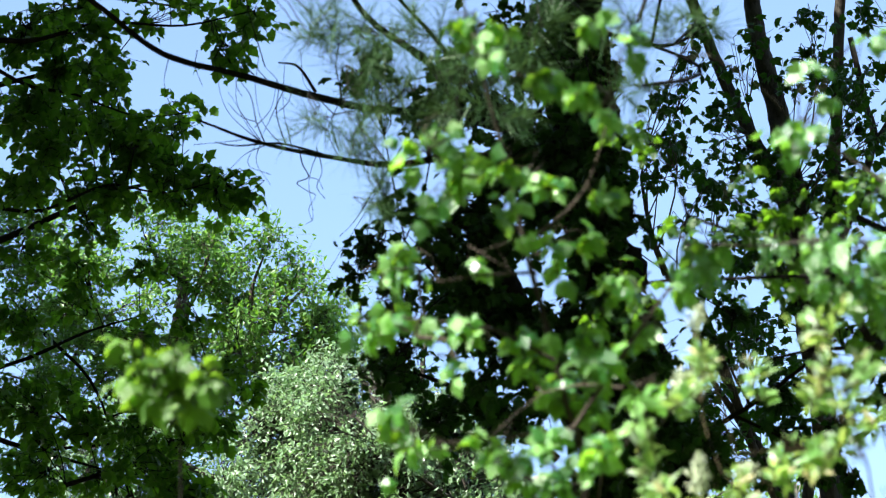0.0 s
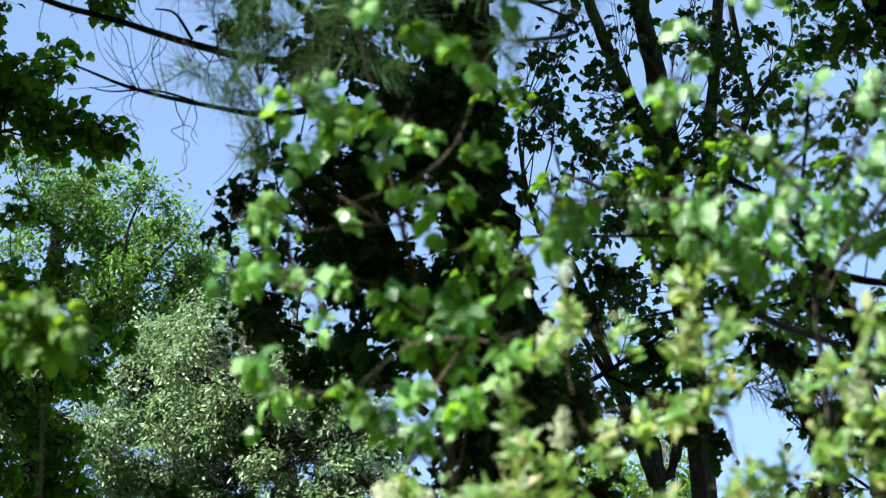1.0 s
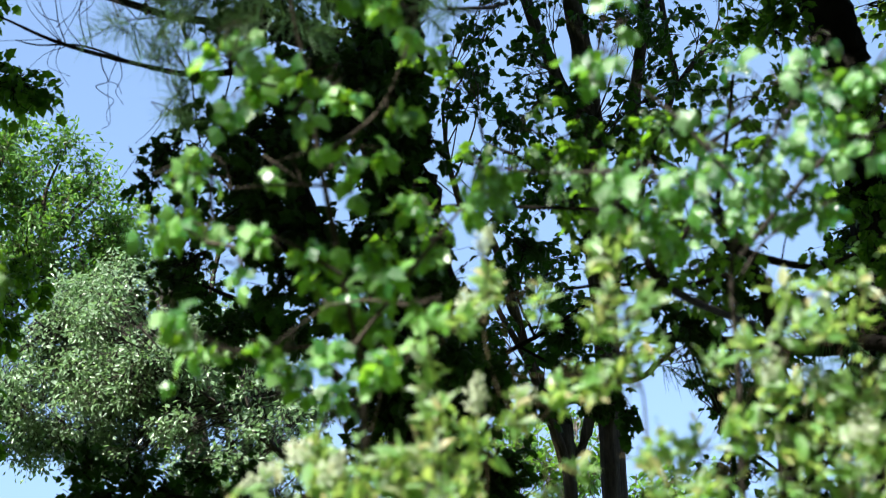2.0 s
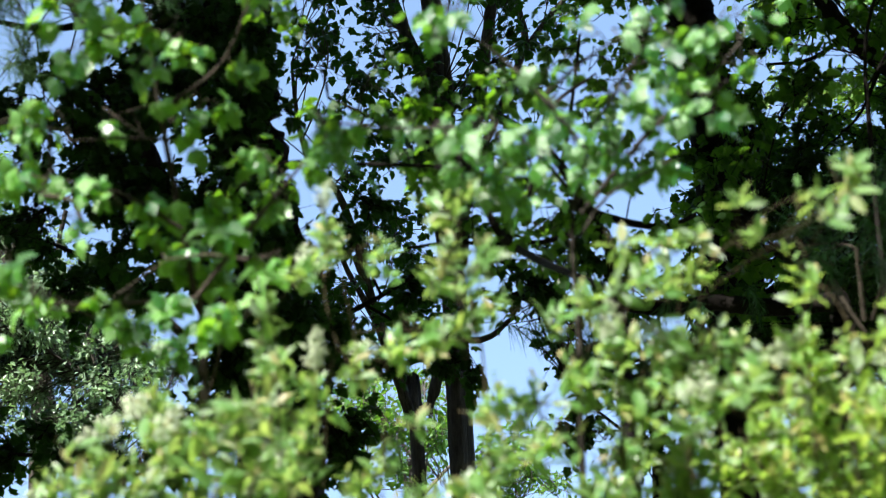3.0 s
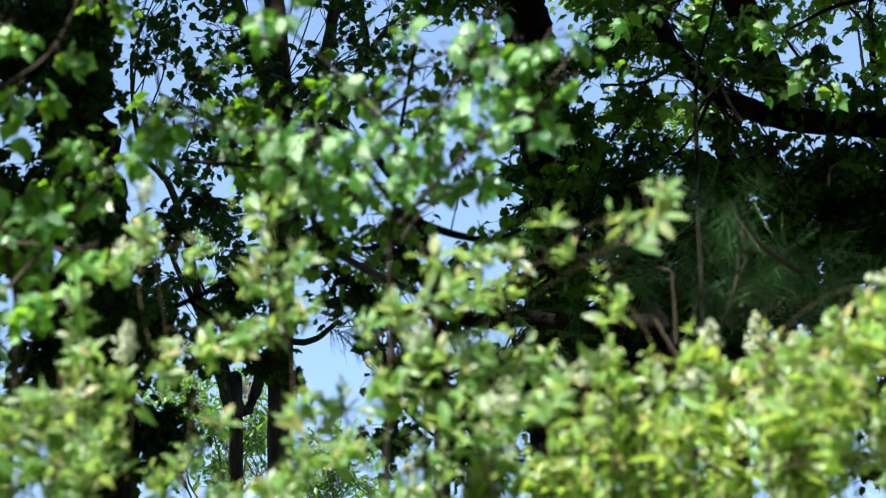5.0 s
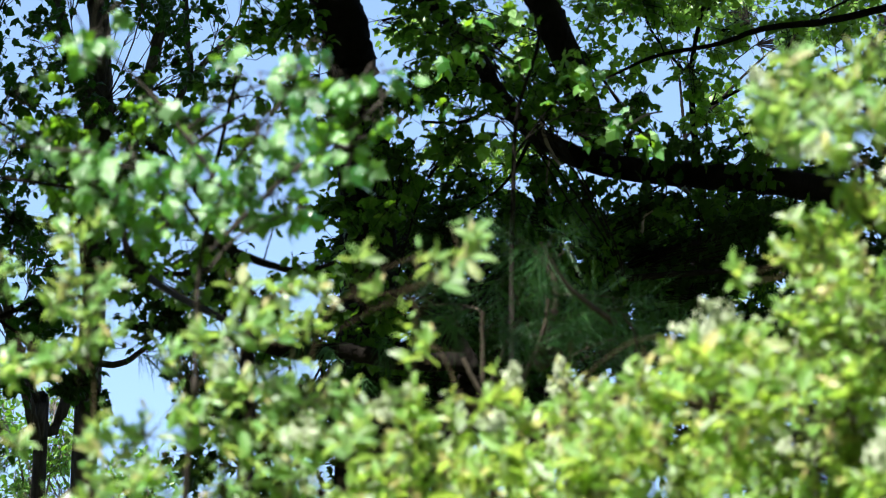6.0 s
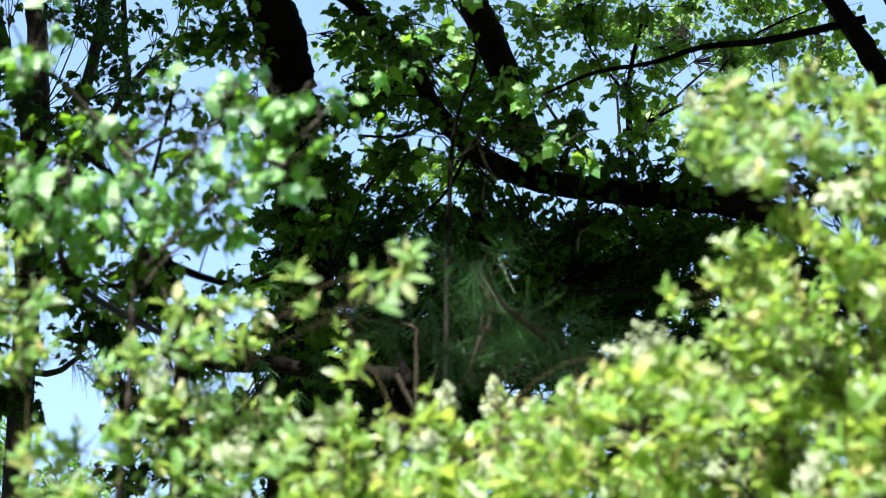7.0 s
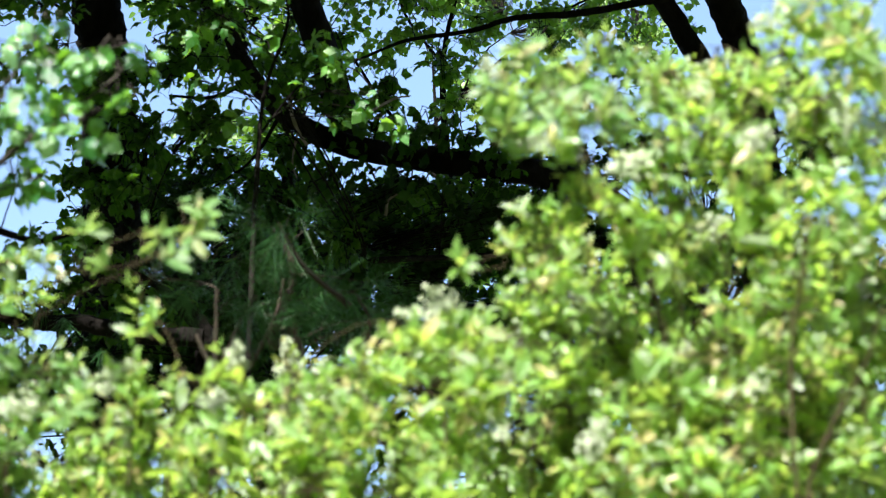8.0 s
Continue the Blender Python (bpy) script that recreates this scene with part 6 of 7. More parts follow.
WEEPING_PINE_SPRAYS = clumps([(-1.74, 9.57, 5.82, 0.10, 0.25, 0.08), (-1.61, 9.60, 5.82, 0.12, 0.25, 0.08), (-1.47, 9.64, 5.77, 0.12, 0.25, 0.11), (-1.29, 9.66, 5.78, 0.13, 0.25, 0.11), (-1.08, 9.67, 5.81, 0.13, 0.25, 0.11), (-0.88, 9.70, 5.80, 0.13, 0.25, 0.10), (-1.39, 9.70, 5.65, 0.11, 0.25, 0.07)], 0.12, 0.7, 29)
plant("weeping_pine", "dark pine with thin needles hanging from a level limb", "tree", WEEPING_PINE_LIMBS, WEEPING_PINE_SPRAYS, BARK_SHADED, NEEDLE_DARK, SPLINTER, SPLINTER_TRIS,
      0.13, 9, 50, 0.16, 1.2, -0.3, singles=0, twig=0.003, stalk=0.0, width=0.0028)
LIT_MAPLE_SPRAYS = []
LIT_MAPLE_SPRAYS += [(-0.35, 8.16, 6.52, 0.05, 0.04), (-0.24, 8.35, 6.56, 0.05, 0.04), (-0.13, 8.69, 6.58, 0.07, 0.05), (-0.02, 8.40, 6.32, 0.07, 0.04), (-0.18, 8.59, 6.36, 0.06, 0.04), (0.06, 8.34, 6.18, 0.05, 0.04), (-0.08, 8.50, 6.72, 0.05, 0.04), (-0.50, 8.38, 6.57, 0.05, 0.04), (-0.44, 8.34, 6.44, 0.05, 0.04), (-0.59, 8.48, 6.48, 0.05, 0.04), (-0.30, 8.38, 6.37, 0.05, 0.04), (0.18, 8.53, 6.18, 0.05, 0.03), (-0.40, 8.84, 6.35, 0.05, 0.04), (-0.06, 8.57, 6.22, 0.04, 0.03), (-0.55, 8.67, 6.37, 0.05, 0.04), (-0.24, 8.28, 6.68, 0.05, 0.04)]
LIT_MAPLE_LIMBS = []
LIT_MAPLE_LIMBS += [[(-0.31, 9.00, 0.00, 0.014), (-0.33, 9.00, 3.10, 0.013), (-0.35, 9.00, 5.64, 0.011), (-0.34, 8.80, 6.05, 0.009), (-0.32, 8.65, 6.34, 0.007), (-0.24, 8.51, 6.59, 0.006), (-0.34, 8.40, 6.76, 0.004)]]
LIT_MAPLE_LIMBS += [[(-0.33, 8.72, 6.21, 0.005), (-0.18, 8.64, 6.38, 0.004), (-0.02, 8.61, 6.43, 0.003), (0.08, 8.65, 6.35, 0.002)]]
LIT_MAPLE_LIMBS += [[(-0.28, 8.57, 6.48, 0.004), (-0.43, 8.53, 6.55, 0.003), (-0.55, 8.49, 6.60, 0.002)]]
# added thin tree; its lit leaf tint stands for sun flecks by the limb
plant("striped_maple", "thin young maple with scattered sunlit leaves below a limb", "tree", LIT_MAPLE_LIMBS, LIT_MAPLE_SPRAYS, BARK_SHADED, MAPLE_SUN, MAPLE, MAPLE_TRIS,
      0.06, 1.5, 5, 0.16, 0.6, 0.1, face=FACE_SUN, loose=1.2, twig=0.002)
DEAD_BRANCH_LIMBS = []
DEAD_BRANCH_LIMBS += [[(-0.28, 9.88, 7.01, 0.010), (-0.27, 9.91, 6.95, 0.009), (-0.24, 9.95, 6.88, 0.008), (-0.20, 9.98, 6.83, 0.007)]]
DEAD_BRANCH_LIMBS += [[(-0.27, 9.89, 7.00, 0.005), (-0.15, 9.90, 6.99, 0.004), (0.01, 9.91, 6.97, 0.003)]]
DEAD_BRANCH_LIMBS += [[(-0.24, 9.95, 6.88, 0.006), (-0.26, 10.01, 6.77, 0.005), (-0.24, 10.04, 6.71, 0.003)]]
DEAD_BRANCH_LIMBS += [[(0.13, 10.11, 6.58, 0.007), (0.15, 10.08, 6.65, 0.006), (0.27, 10.05, 6.70, 0.005), (0.31, 10.02, 6.75, 0.003)]]
DEAD_BRANCH_LIMBS += [[(0.06, 9.91, 6.96, 0.007), (0.15, 9.89, 7.01, 0.005), (0.22, 9.88, 7.02, 0.003)]]
for limb in DEAD_BRANCH_LIMBS:
    under("dead_twig", stem_mesh("dead_twig", smooth_line(limb, 5, 0.01), BARK_PALE, 6, 0.1), great, "bare pale dead twig")
# unseen leaf canopies placed to shade the trees, saplings and young pine below
shade_canopy(great, 0.2, 7.5, 11.3, 4.6, 4.8, 1.0, 11500, 0.3, MAPLE_DEEP_SHADE)
shade_canopy(great, -3.1, 1.7, 10.3, 0.7, 1.0, 0.4, 600, 0.24, MAPLE_DEEP_SHADE, 0.3)
shade_canopy(great, -2.3, -0.2, 10.3, 0.6, 0.8, 0.35, 210, 0.2, MAPLE_DEEP_SHADE, 0.5)
shade_canopy(pine, -4.3, 4.3, 10.4, 1.9, 2.3, 0.6, 3200, 0.28, MAPLE_DEEP_SHADE)
shade_canopy(pine, -3.9, -2.4, 10.3, 0.5, 0.5, 0.4, 140, 0.16, MAPLE_DEEP_SHADE, 0.5)
shade_canopy(broad, -6.4, 6.7, 10.4, 1.5, 1.8, 0.6, 1600, 0.28, MAPLE_DEEP_SHADE)
shade_canopy(slender, -4.2, 11.9, 12.0, 1.6, 1.9, 0.5, 1900, 0.28, MAPLE_DEEP_SHADE)

# ---- sunlit saplings ----
MAPLE_SAPLING_SPRAYS = []
MAPLE_SAPLING_SPRAYS += [(-2.09, 3.95, 3.75, 0.03, 0.02), (-2.07, 4.05, 3.78, 0.05, 0.03), (-1.95, 3.98, 3.69, 0.05, 0.03), (-2.07, 4.06, 3.73, 0.06, 0.04), (-2.06, 3.94, 3.69, 0.04, 0.03), (-2.07, 4.16, 3.73, 0.04, 0.03)]
MAPLE_SAPLING_LIMBS = []
MAPLE_SAPLING_LIMBS += [[(-2.11, 4.24, 0.00, 0.002), (-2.11, 4.24, 1.92, 0.002), (-2.12, 4.24, 3.49, 0.002), (-2.09, 4.15, 3.69, 0.002), (-2.10, 4.11, 3.78, 0.002), (-2.14, 4.07, 3.81, 0.002)]]
MAPLE_SAPLING_LIMBS += [[(-2.07, 4.09, 3.73, 0.002), (-2.03, 4.09, 3.75, 0.002), (-1.99, 4.11, 3.76, 0.001)]]
plant("maple_sapling", "small maple sapling with large bright green leaves", "tree", MAPLE_SAPLING_LIMBS, MAPLE_SAPLING_SPRAYS, BARK_SHADED, MAPLE_LIT, MAPLE, MAPLE_TRIS,
      0.047, 3.6, 5, 0.11, 1.1, 0.1, face=(-0.1, -0.3, 0.8), loose=0.7)
NEAR_MAPLE_SPRAYS = []
NEAR_MAPLE_SPRAYS += [(-1.53, 4.23, 4.46, 0.03, 0.03), (-1.45, 4.14, 4.38, 0.04, 0.03), (-1.41, 4.02, 4.23, 0.02, 0.04), (-1.59, 4.25, 4.22, 0.05, 0.04), (-1.55, 4.03, 4.08, 0.03, 0.03), (-1.63, 4.42, 4.24, 0.06, 0.05), (-1.59, 4.24, 4.08, 0.03, 0.03), (-1.41, 4.13, 4.07, 0.03, 0.03), (-1.47, 4.28, 4.06, 0.04, 0.03), (-1.41, 4.32, 4.36, 0.05, 0.03), (-1.25, 4.09, 4.16, 0.05, 0.03), (-1.33, 4.47, 4.34, 0.03, 0.03), (-1.44, 4.41, 4.19, 0.04, 0.03), (-1.35, 4.49, 4.18, 0.04, 0.03), (-1.40, 4.54, 4.12, 0.03, 0.03), (-1.62, 4.51, 4.10, 0.03, 0.02), (-1.72, 4.33, 4.01, 0.03, 0.04), (-1.76, 4.49, 4.13, 0.03, 0.02)]
NEAR_MAPLE_SPRAYS += [(-1.71, 4.16, 3.81, 0.03, 0.03), (-1.76, 4.42, 3.95, 0.04, 0.03), (-1.83, 4.55, 4.03, 0.05, 0.05), (-1.55, 4.25, 3.82, 0.04, 0.03), (-1.65, 4.25, 3.84, 0.03, 0.02), (-1.53, 4.47, 3.88, 0.05, 0.04), (-1.48, 4.61, 3.85, 0.06, 0.05), (-1.38, 4.48, 3.85, 0.05, 0.03), (-1.31, 4.50, 3.98, 0.03, 0.03), (-1.34, 4.70, 3.97, 0.05, 0.03), (-1.44, 4.67, 3.83, 0.04, 0.04), (-1.11, 4.28, 3.89, 0.04, 0.03), (-1.19, 4.42, 3.91, 0.04, 0.03), (-1.16, 4.11, 4.26, 0.02, 0.02), (-1.25, 4.18, 4.38, 0.03, 0.03), (-1.43, 4.45, 4.05, 0.04, 0.03), (-1.48, 4.39, 3.76, 0.04, 0.03), (-1.67, 4.31, 3.62, 0.04, 0.03)]
NEAR_MAPLE_SPRAYS += [(-1.54, 4.31, 3.61, 0.04, 0.04), (-1.42, 4.26, 3.57, 0.05, 0.04), (-1.29, 4.20, 3.51, 0.05, 0.03), (-1.62, 4.03, 3.56, 0.05, 0.02), (-1.43, 4.42, 3.56, 0.05, 0.03), (-1.50, 4.31, 3.55, 0.04, 0.03), (-1.59, 4.29, 3.77, 0.02, 0.03), (-1.21, 4.25, 3.61, 0.04, 0.03), (-1.30, 4.24, 3.68, 0.05, 0.03)]
NEAR_MAPLE_LIMBS = []
NEAR_MAPLE_LIMBS += [[(-1.46, 4.71, 0.00, 0.009), (-1.47, 4.71, 1.96, 0.008), (-1.48, 4.71, 3.55, 0.007), (-1.48, 4.61, 3.79, 0.006), (-1.49, 4.52, 3.95, 0.006), (-1.50, 4.45, 4.08, 0.005), (-1.50, 4.38, 4.20, 0.004), (-1.51, 4.29, 4.34, 0.003), (-1.50, 4.21, 4.46, 0.003)]]
NEAR_MAPLE_LIMBS += [[(-1.46, 4.41, 3.98, 0.004), (-1.55, 4.38, 3.98, 0.003), (-1.64, 4.35, 3.97, 0.002)]]
NEAR_MAPLE_LIMBS += [[(-1.30, 4.39, 3.70, 0.004), (-1.37, 4.37, 3.71, 0.003), (-1.44, 4.35, 3.70, 0.002)]]
NEAR_MAPLE_LIMBS += [[(-1.64, 4.23, 3.80, 0.005), (-1.59, 4.25, 3.79, 0.005), (-1.58, 4.27, 3.76, 0.004)]]
NEAR_MAPLE_LIMBS += [[(-1.64, 4.25, 3.95, 0.004), (-1.65, 4.28, 3.90, 0.004), (-1.64, 4.31, 3.84, 0.003)]]
NEAR_MAPLE_LIMBS += [[(-1.45, 4.55, 3.71, 0.005), (-1.31, 4.52, 3.86, 0.004), (-1.18, 4.49, 3.99, 0.002)]]
NEAR_MAPLE_LIMBS += [[(-1.46, 4.49, 3.83, 0.005), (-1.57, 4.42, 3.89, 0.003), (-1.71, 4.36, 3.91, 0.002)]]
NEAR_MAPLE_LIMBS += [[(-1.47, 4.38, 4.03, 0.005), (-1.35, 4.37, 4.11, 0.003), (-1.27, 4.32, 4.24, 0.002)]]
NEAR_MAPLE_LIMBS += [[(-1.45, 4.55, 3.71, 0.005), (-1.59, 4.51, 3.70, 0.003), (-1.75, 4.45, 3.69, 0.002)]]
NEAR_MAPLE_LIMBS += [[(-1.47, 4.32, 4.14, 0.004), (-1.56, 4.28, 4.15, 0.003), (-1.61, 4.24, 4.19, 0.002)]]
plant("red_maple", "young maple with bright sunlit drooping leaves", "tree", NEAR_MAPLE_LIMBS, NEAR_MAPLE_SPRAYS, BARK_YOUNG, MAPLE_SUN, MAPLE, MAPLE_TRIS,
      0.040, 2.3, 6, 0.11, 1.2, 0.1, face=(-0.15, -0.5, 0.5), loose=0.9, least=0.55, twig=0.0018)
BRIGHT_MAPLE_SPRAYS = []
BRIGHT_MAPLE_SPRAYS += [(-0.94, 4.50, 3.98, 0.04, 0.04), (-0.78, 4.28, 3.83, 0.04, 0.03), (-0.92, 4.62, 3.99, 0.04, 0.03), (-1.09, 4.25, 3.88, 0.04, 0.03), (-1.19, 4.50, 4.04, 0.03, 0.02), (-0.88, 4.19, 4.06, 0.02, 0.04), (-0.90, 4.21, 4.03, 0.02, 0.03), (-0.64, 4.27, 4.04, 0.04, 0.02), (-0.54, 4.47, 4.15, 0.05, 0.03), (-0.54, 4.20, 3.97, 0.03, 0.03), (-0.44, 4.41, 4.06, 0.03, 0.03), (-0.47, 4.48, 4.05, 0.02, 0.03), (-0.53, 4.25, 3.93, 0.04, 0.03), (-0.50, 4.50, 4.11, 0.04, 0.03), (-0.56, 4.25, 3.86, 0.04, 0.03), (-0.47, 4.30, 3.87, 0.04, 0.03), (-0.43, 4.52, 3.95, 0.03, 0.03), (-0.66, 4.65, 4.01, 0.03, 0.05)]
BRIGHT_MAPLE_SPRAYS += [(-0.55, 4.67, 3.94, 0.02, 0.03), (-0.35, 4.37, 4.08, 0.04, 0.03), (-0.75, 4.54, 4.01, 0.04, 0.03), (-0.80, 4.48, 4.03, 0.04, 0.03), (-0.68, 4.29, 3.98, 0.03, 0.03), (-0.84, 4.52, 3.86, 0.04, 0.03), (-0.75, 4.38, 3.86, 0.04, 0.03), (-0.65, 4.50, 3.88, 0.03, 0.03), (-0.55, 4.52, 4.03, 0.03, 0.03), (-1.03, 4.47, 3.98, 0.04, 0.03), (-0.40, 4.34, 3.90, 0.03, 0.03), (-0.54, 4.57, 3.99, 0.03, 0.03), (-0.89, 4.53, 3.87, 0.04, 0.03), (-0.69, 4.44, 3.89, 0.04, 0.03), (-0.80, 4.56, 3.84, 0.04, 0.03), (-0.62, 4.44, 3.95, 0.04, 0.03), (-0.86, 4.17, 4.17, 0.04, 0.03), (-0.86, 4.25, 4.15, 0.04, 0.03)]
BRIGHT_MAPLE_SPRAYS += [(-0.93, 4.30, 4.11, 0.02, 0.04), (-0.74, 4.16, 4.19, 0.03, 0.04), (-0.92, 4.42, 3.92, 0.03, 0.04), (-0.82, 4.37, 3.88, 0.03, 0.04), (-1.13, 4.00, 4.19, 0.02, 0.02), (-1.21, 4.47, 3.97, 0.04, 0.03), (-1.14, 4.45, 3.96, 0.03, 0.04), (-0.92, 4.37, 3.89, 0.04, 0.03), (-0.86, 4.32, 3.91, 0.04, 0.03), (-0.75, 4.26, 3.82, 0.04, 0.03), (-0.69, 4.29, 3.89, 0.04, 0.03), (-0.86, 4.54, 3.88, 0.05, 0.03), (-0.66, 4.42, 3.84, 0.05, 0.03), (-0.57, 4.52, 3.97, 0.04, 0.03), (-0.75, 4.52, 3.90, 0.04, 0.03), (-0.58, 4.28, 3.89, 0.04, 0.03), (-0.52, 4.35, 4.06, 0.04, 0.03), (-0.48, 4.43, 4.05, 0.04, 0.03)]
BRIGHT_MAPLE_SPRAYS += [(-0.51, 4.44, 4.00, 0.04, 0.03), (-0.40, 4.28, 3.98, 0.03, 0.03), (-0.59, 4.55, 3.91, 0.05, 0.03), (-0.38, 4.32, 3.95, 0.03, 0.03), (-0.42, 4.25, 3.98, 0.03, 0.02), (-0.92, 4.48, 3.88, 0.04, 0.03)]
BRIGHT_MAPLE_LIMBS = []
BRIGHT_MAPLE_LIMBS += [[(-0.73, 4.77, 0.00, 0.008), (-0.74, 4.77, 1.84, 0.008), (-0.76, 4.77, 3.35, 0.007), (-0.74, 4.68, 3.59, 0.006), (-0.73, 4.59, 3.78, 0.005), (-0.69, 4.53, 3.92, 0.004), (-0.62, 4.49, 4.01, 0.003), (-0.56, 4.46, 4.08, 0.003)]]
BRIGHT_MAPLE_LIMBS += [[(-0.71, 4.57, 3.83, 0.005), (-0.80, 4.50, 3.93, 0.004), (-0.91, 4.47, 3.96, 0.003), (-1.03, 4.44, 3.96, 0.003), (-1.13, 4.41, 3.97, 0.002)]]
BRIGHT_MAPLE_LIMBS += [[(-0.69, 4.53, 3.92, 0.005), (-0.78, 4.45, 4.03, 0.004), (-0.87, 4.39, 4.11, 0.003), (-0.92, 4.36, 4.14, 0.002)]]
BRIGHT_MAPLE_LIMBS += [[(-0.71, 4.58, 3.81, 0.006), (-0.58, 4.54, 3.93, 0.005), (-0.48, 4.51, 4.00, 0.004), (-0.40, 4.49, 4.06, 0.003), (-0.35, 4.46, 4.11, 0.002)]]
BRIGHT_MAPLE_LIMBS += [[(-0.75, 4.47, 4.01, 0.004), (-0.67, 4.45, 4.06, 0.003), (-0.60, 4.44, 4.09, 0.002), (-0.53, 4.45, 4.11, 0.002)]]
BRIGHT_MAPLE_LIMBS += [[(-0.72, 4.60, 3.77, 0.004), (-0.65, 4.57, 3.84, 0.003), (-0.53, 4.56, 3.89, 0.002)]]
plant("sugar_maple", "young maple with pale sunlit hanging leaf clusters", "tree", BRIGHT_MAPLE_LIMBS, BRIGHT_MAPLE_SPRAYS, BARK_BROWN, MAPLE_DAPPLED, MAPLE, MAPLE_TRIS,
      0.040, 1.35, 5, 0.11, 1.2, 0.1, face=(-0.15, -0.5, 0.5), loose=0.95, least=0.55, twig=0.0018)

# ---- flowering shrubs ----
SHRUB_A_SPRAYS = []
SHRUB_A_SPRAYS += [(-1.25, 3.84, 3.14, 0.07, 0.05), (-1.16, 3.82, 3.16, 0.06, 0.05), (-1.20, 4.17, 3.49, 0.02, 0.05), (-1.12, 3.94, 3.30, 0.04, 0.04), (-1.20, 4.26, 3.35, 0.06, 0.05), (-1.23, 3.90, 3.07, 0.09, 0.04), (-1.13, 4.01, 3.12, 0.07, 0.05), (-1.14, 3.84, 3.11, 0.06, 0.05), (-1.37, 4.08, 3.30, 0.05, 0.04), (-1.12, 4.11, 3.23, 0.04, 0.05), (-1.36, 3.82, 3.10, 0.06, 0.05), (-1.57, 4.19, 3.22, 0.06, 0.05), (-1.06, 4.01, 3.28, 0.04, 0.03), (-1.30, 3.89, 3.09, 0.06, 0.05), (-1.03, 4.15, 3.36, 0.04, 0.03), (-0.96, 4.14, 3.39, 0.04, 0.03), (-0.90, 4.19, 3.43, 0.04, 0.03), (-1.07, 4.11, 3.62, 0.03, 0.03)]
SHRUB_A_SPRAYS += [(-1.10, 4.22, 3.61, 0.03, 0.02), (-1.13, 4.14, 3.53, 0.03, 0.02), (-1.02, 4.20, 3.59, 0.02, 0.03), (-1.13, 4.36, 3.70, 0.03, 0.03)]
SHRUB_A_LIMBS = []
SHRUB_A_LIMBS += [[(-1.28, 4.14, 0.00, 0.004), (-1.29, 4.14, 1.75, 0.003), (-1.26, 4.14, 3.19, 0.002), (-1.21, 4.11, 3.29, 0.001)]]
SHRUB_A_LIMBS += [[(-1.41, 4.12, 0.00, 0.004), (-1.40, 4.12, 1.71, 0.003), (-1.40, 4.12, 3.11, 0.002), (-1.37, 4.07, 3.25, 0.001)]]
SHRUB_A_LIMBS += [[(-1.17, 4.16, 0.00, 0.004), (-1.17, 4.16, 1.76, 0.003), (-1.17, 4.16, 3.21, 0.002), (-1.16, 4.04, 3.49, 0.001)]]
SHRUB_A_LIMBS += [[(-1.12, 4.21, 0.00, 0.001), (-1.11, 4.21, 3.12, 0.001), (-1.03, 4.14, 3.34, 0.001), (-1.05, 4.03, 3.58, 0.001)]]
SHRUB_B_SPRAYS = []
SHRUB_B_SPRAYS += [(-0.83, 3.93, 3.53, 0.03, 0.03), (-0.79, 3.93, 3.55, 0.02, 0.02), (-0.86, 4.11, 3.54, 0.04, 0.04), (-0.90, 4.17, 3.51, 0.03, 0.03), (-0.82, 4.09, 3.48, 0.03, 0.03), (-0.82, 4.27, 3.50, 0.03, 0.03), (-0.74, 3.80, 3.39, 0.02, 0.02), (-0.84, 4.16, 3.43, 0.03, 0.03), (-0.90, 4.10, 3.37, 0.03, 0.02), (-1.05, 4.27, 3.19, 0.05, 0.03), (-1.01, 4.26, 3.24, 0.03, 0.03), (-0.96, 4.27, 3.17, 0.05, 0.03), (-0.88, 4.20, 3.15, 0.04, 0.03), (-0.89, 3.88, 3.14, 0.03, 0.01), (-0.76, 3.88, 3.17, 0.04, 0.03), (-0.75, 3.90, 3.09, 0.04, 0.04), (-0.79, 4.00, 3.07, 0.05, 0.03), (-0.78, 4.32, 3.34, 0.04, 0.04)]
SHRUB_B_SPRAYS += [(-0.68, 4.12, 3.40, 0.03, 0.03), (-0.57, 3.85, 3.32, 0.04, 0.03), (-0.50, 3.86, 3.34, 0.05, 0.03), (-0.47, 4.10, 3.45, 0.04, 0.02), (-0.51, 4.20, 3.56, 0.03, 0.02), (-0.53, 3.87, 3.39, 0.03, 0.02), (-0.45, 4.13, 3.52, 0.03, 0.01), (-0.59, 4.12, 3.35, 0.06, 0.03), (-0.48, 3.96, 3.25, 0.06, 0.04), (-0.42, 4.35, 3.41, 0.05, 0.04), (-0.65, 4.10, 3.28, 0.05, 0.04), (-0.55, 4.17, 3.27, 0.07, 0.05), (-0.43, 3.97, 3.18, 0.06, 0.04), (-0.34, 3.94, 3.18, 0.05, 0.04), (-0.70, 4.13, 3.20, 0.04, 0.04), (-0.64, 4.39, 3.25, 0.07, 0.05), (-0.50, 4.28, 3.20, 0.08, 0.04), (-0.61, 4.09, 3.08, 0.06, 0.03)]
SHRUB_B_SPRAYS += [(-0.52, 4.32, 3.16, 0.09, 0.03), (-0.34, 3.73, 3.38, 0.03, 0.01), (-0.24, 3.75, 3.39, 0.02, 0.02), (-0.17, 3.77, 3.44, 0.03, 0.02), (-0.17, 3.70, 3.35, 0.02, 0.01), (-0.33, 3.96, 3.44, 0.03, 0.01), (-0.21, 3.66, 3.31, 0.02, 0.01)]
SHRUB_B_LIMBS = []
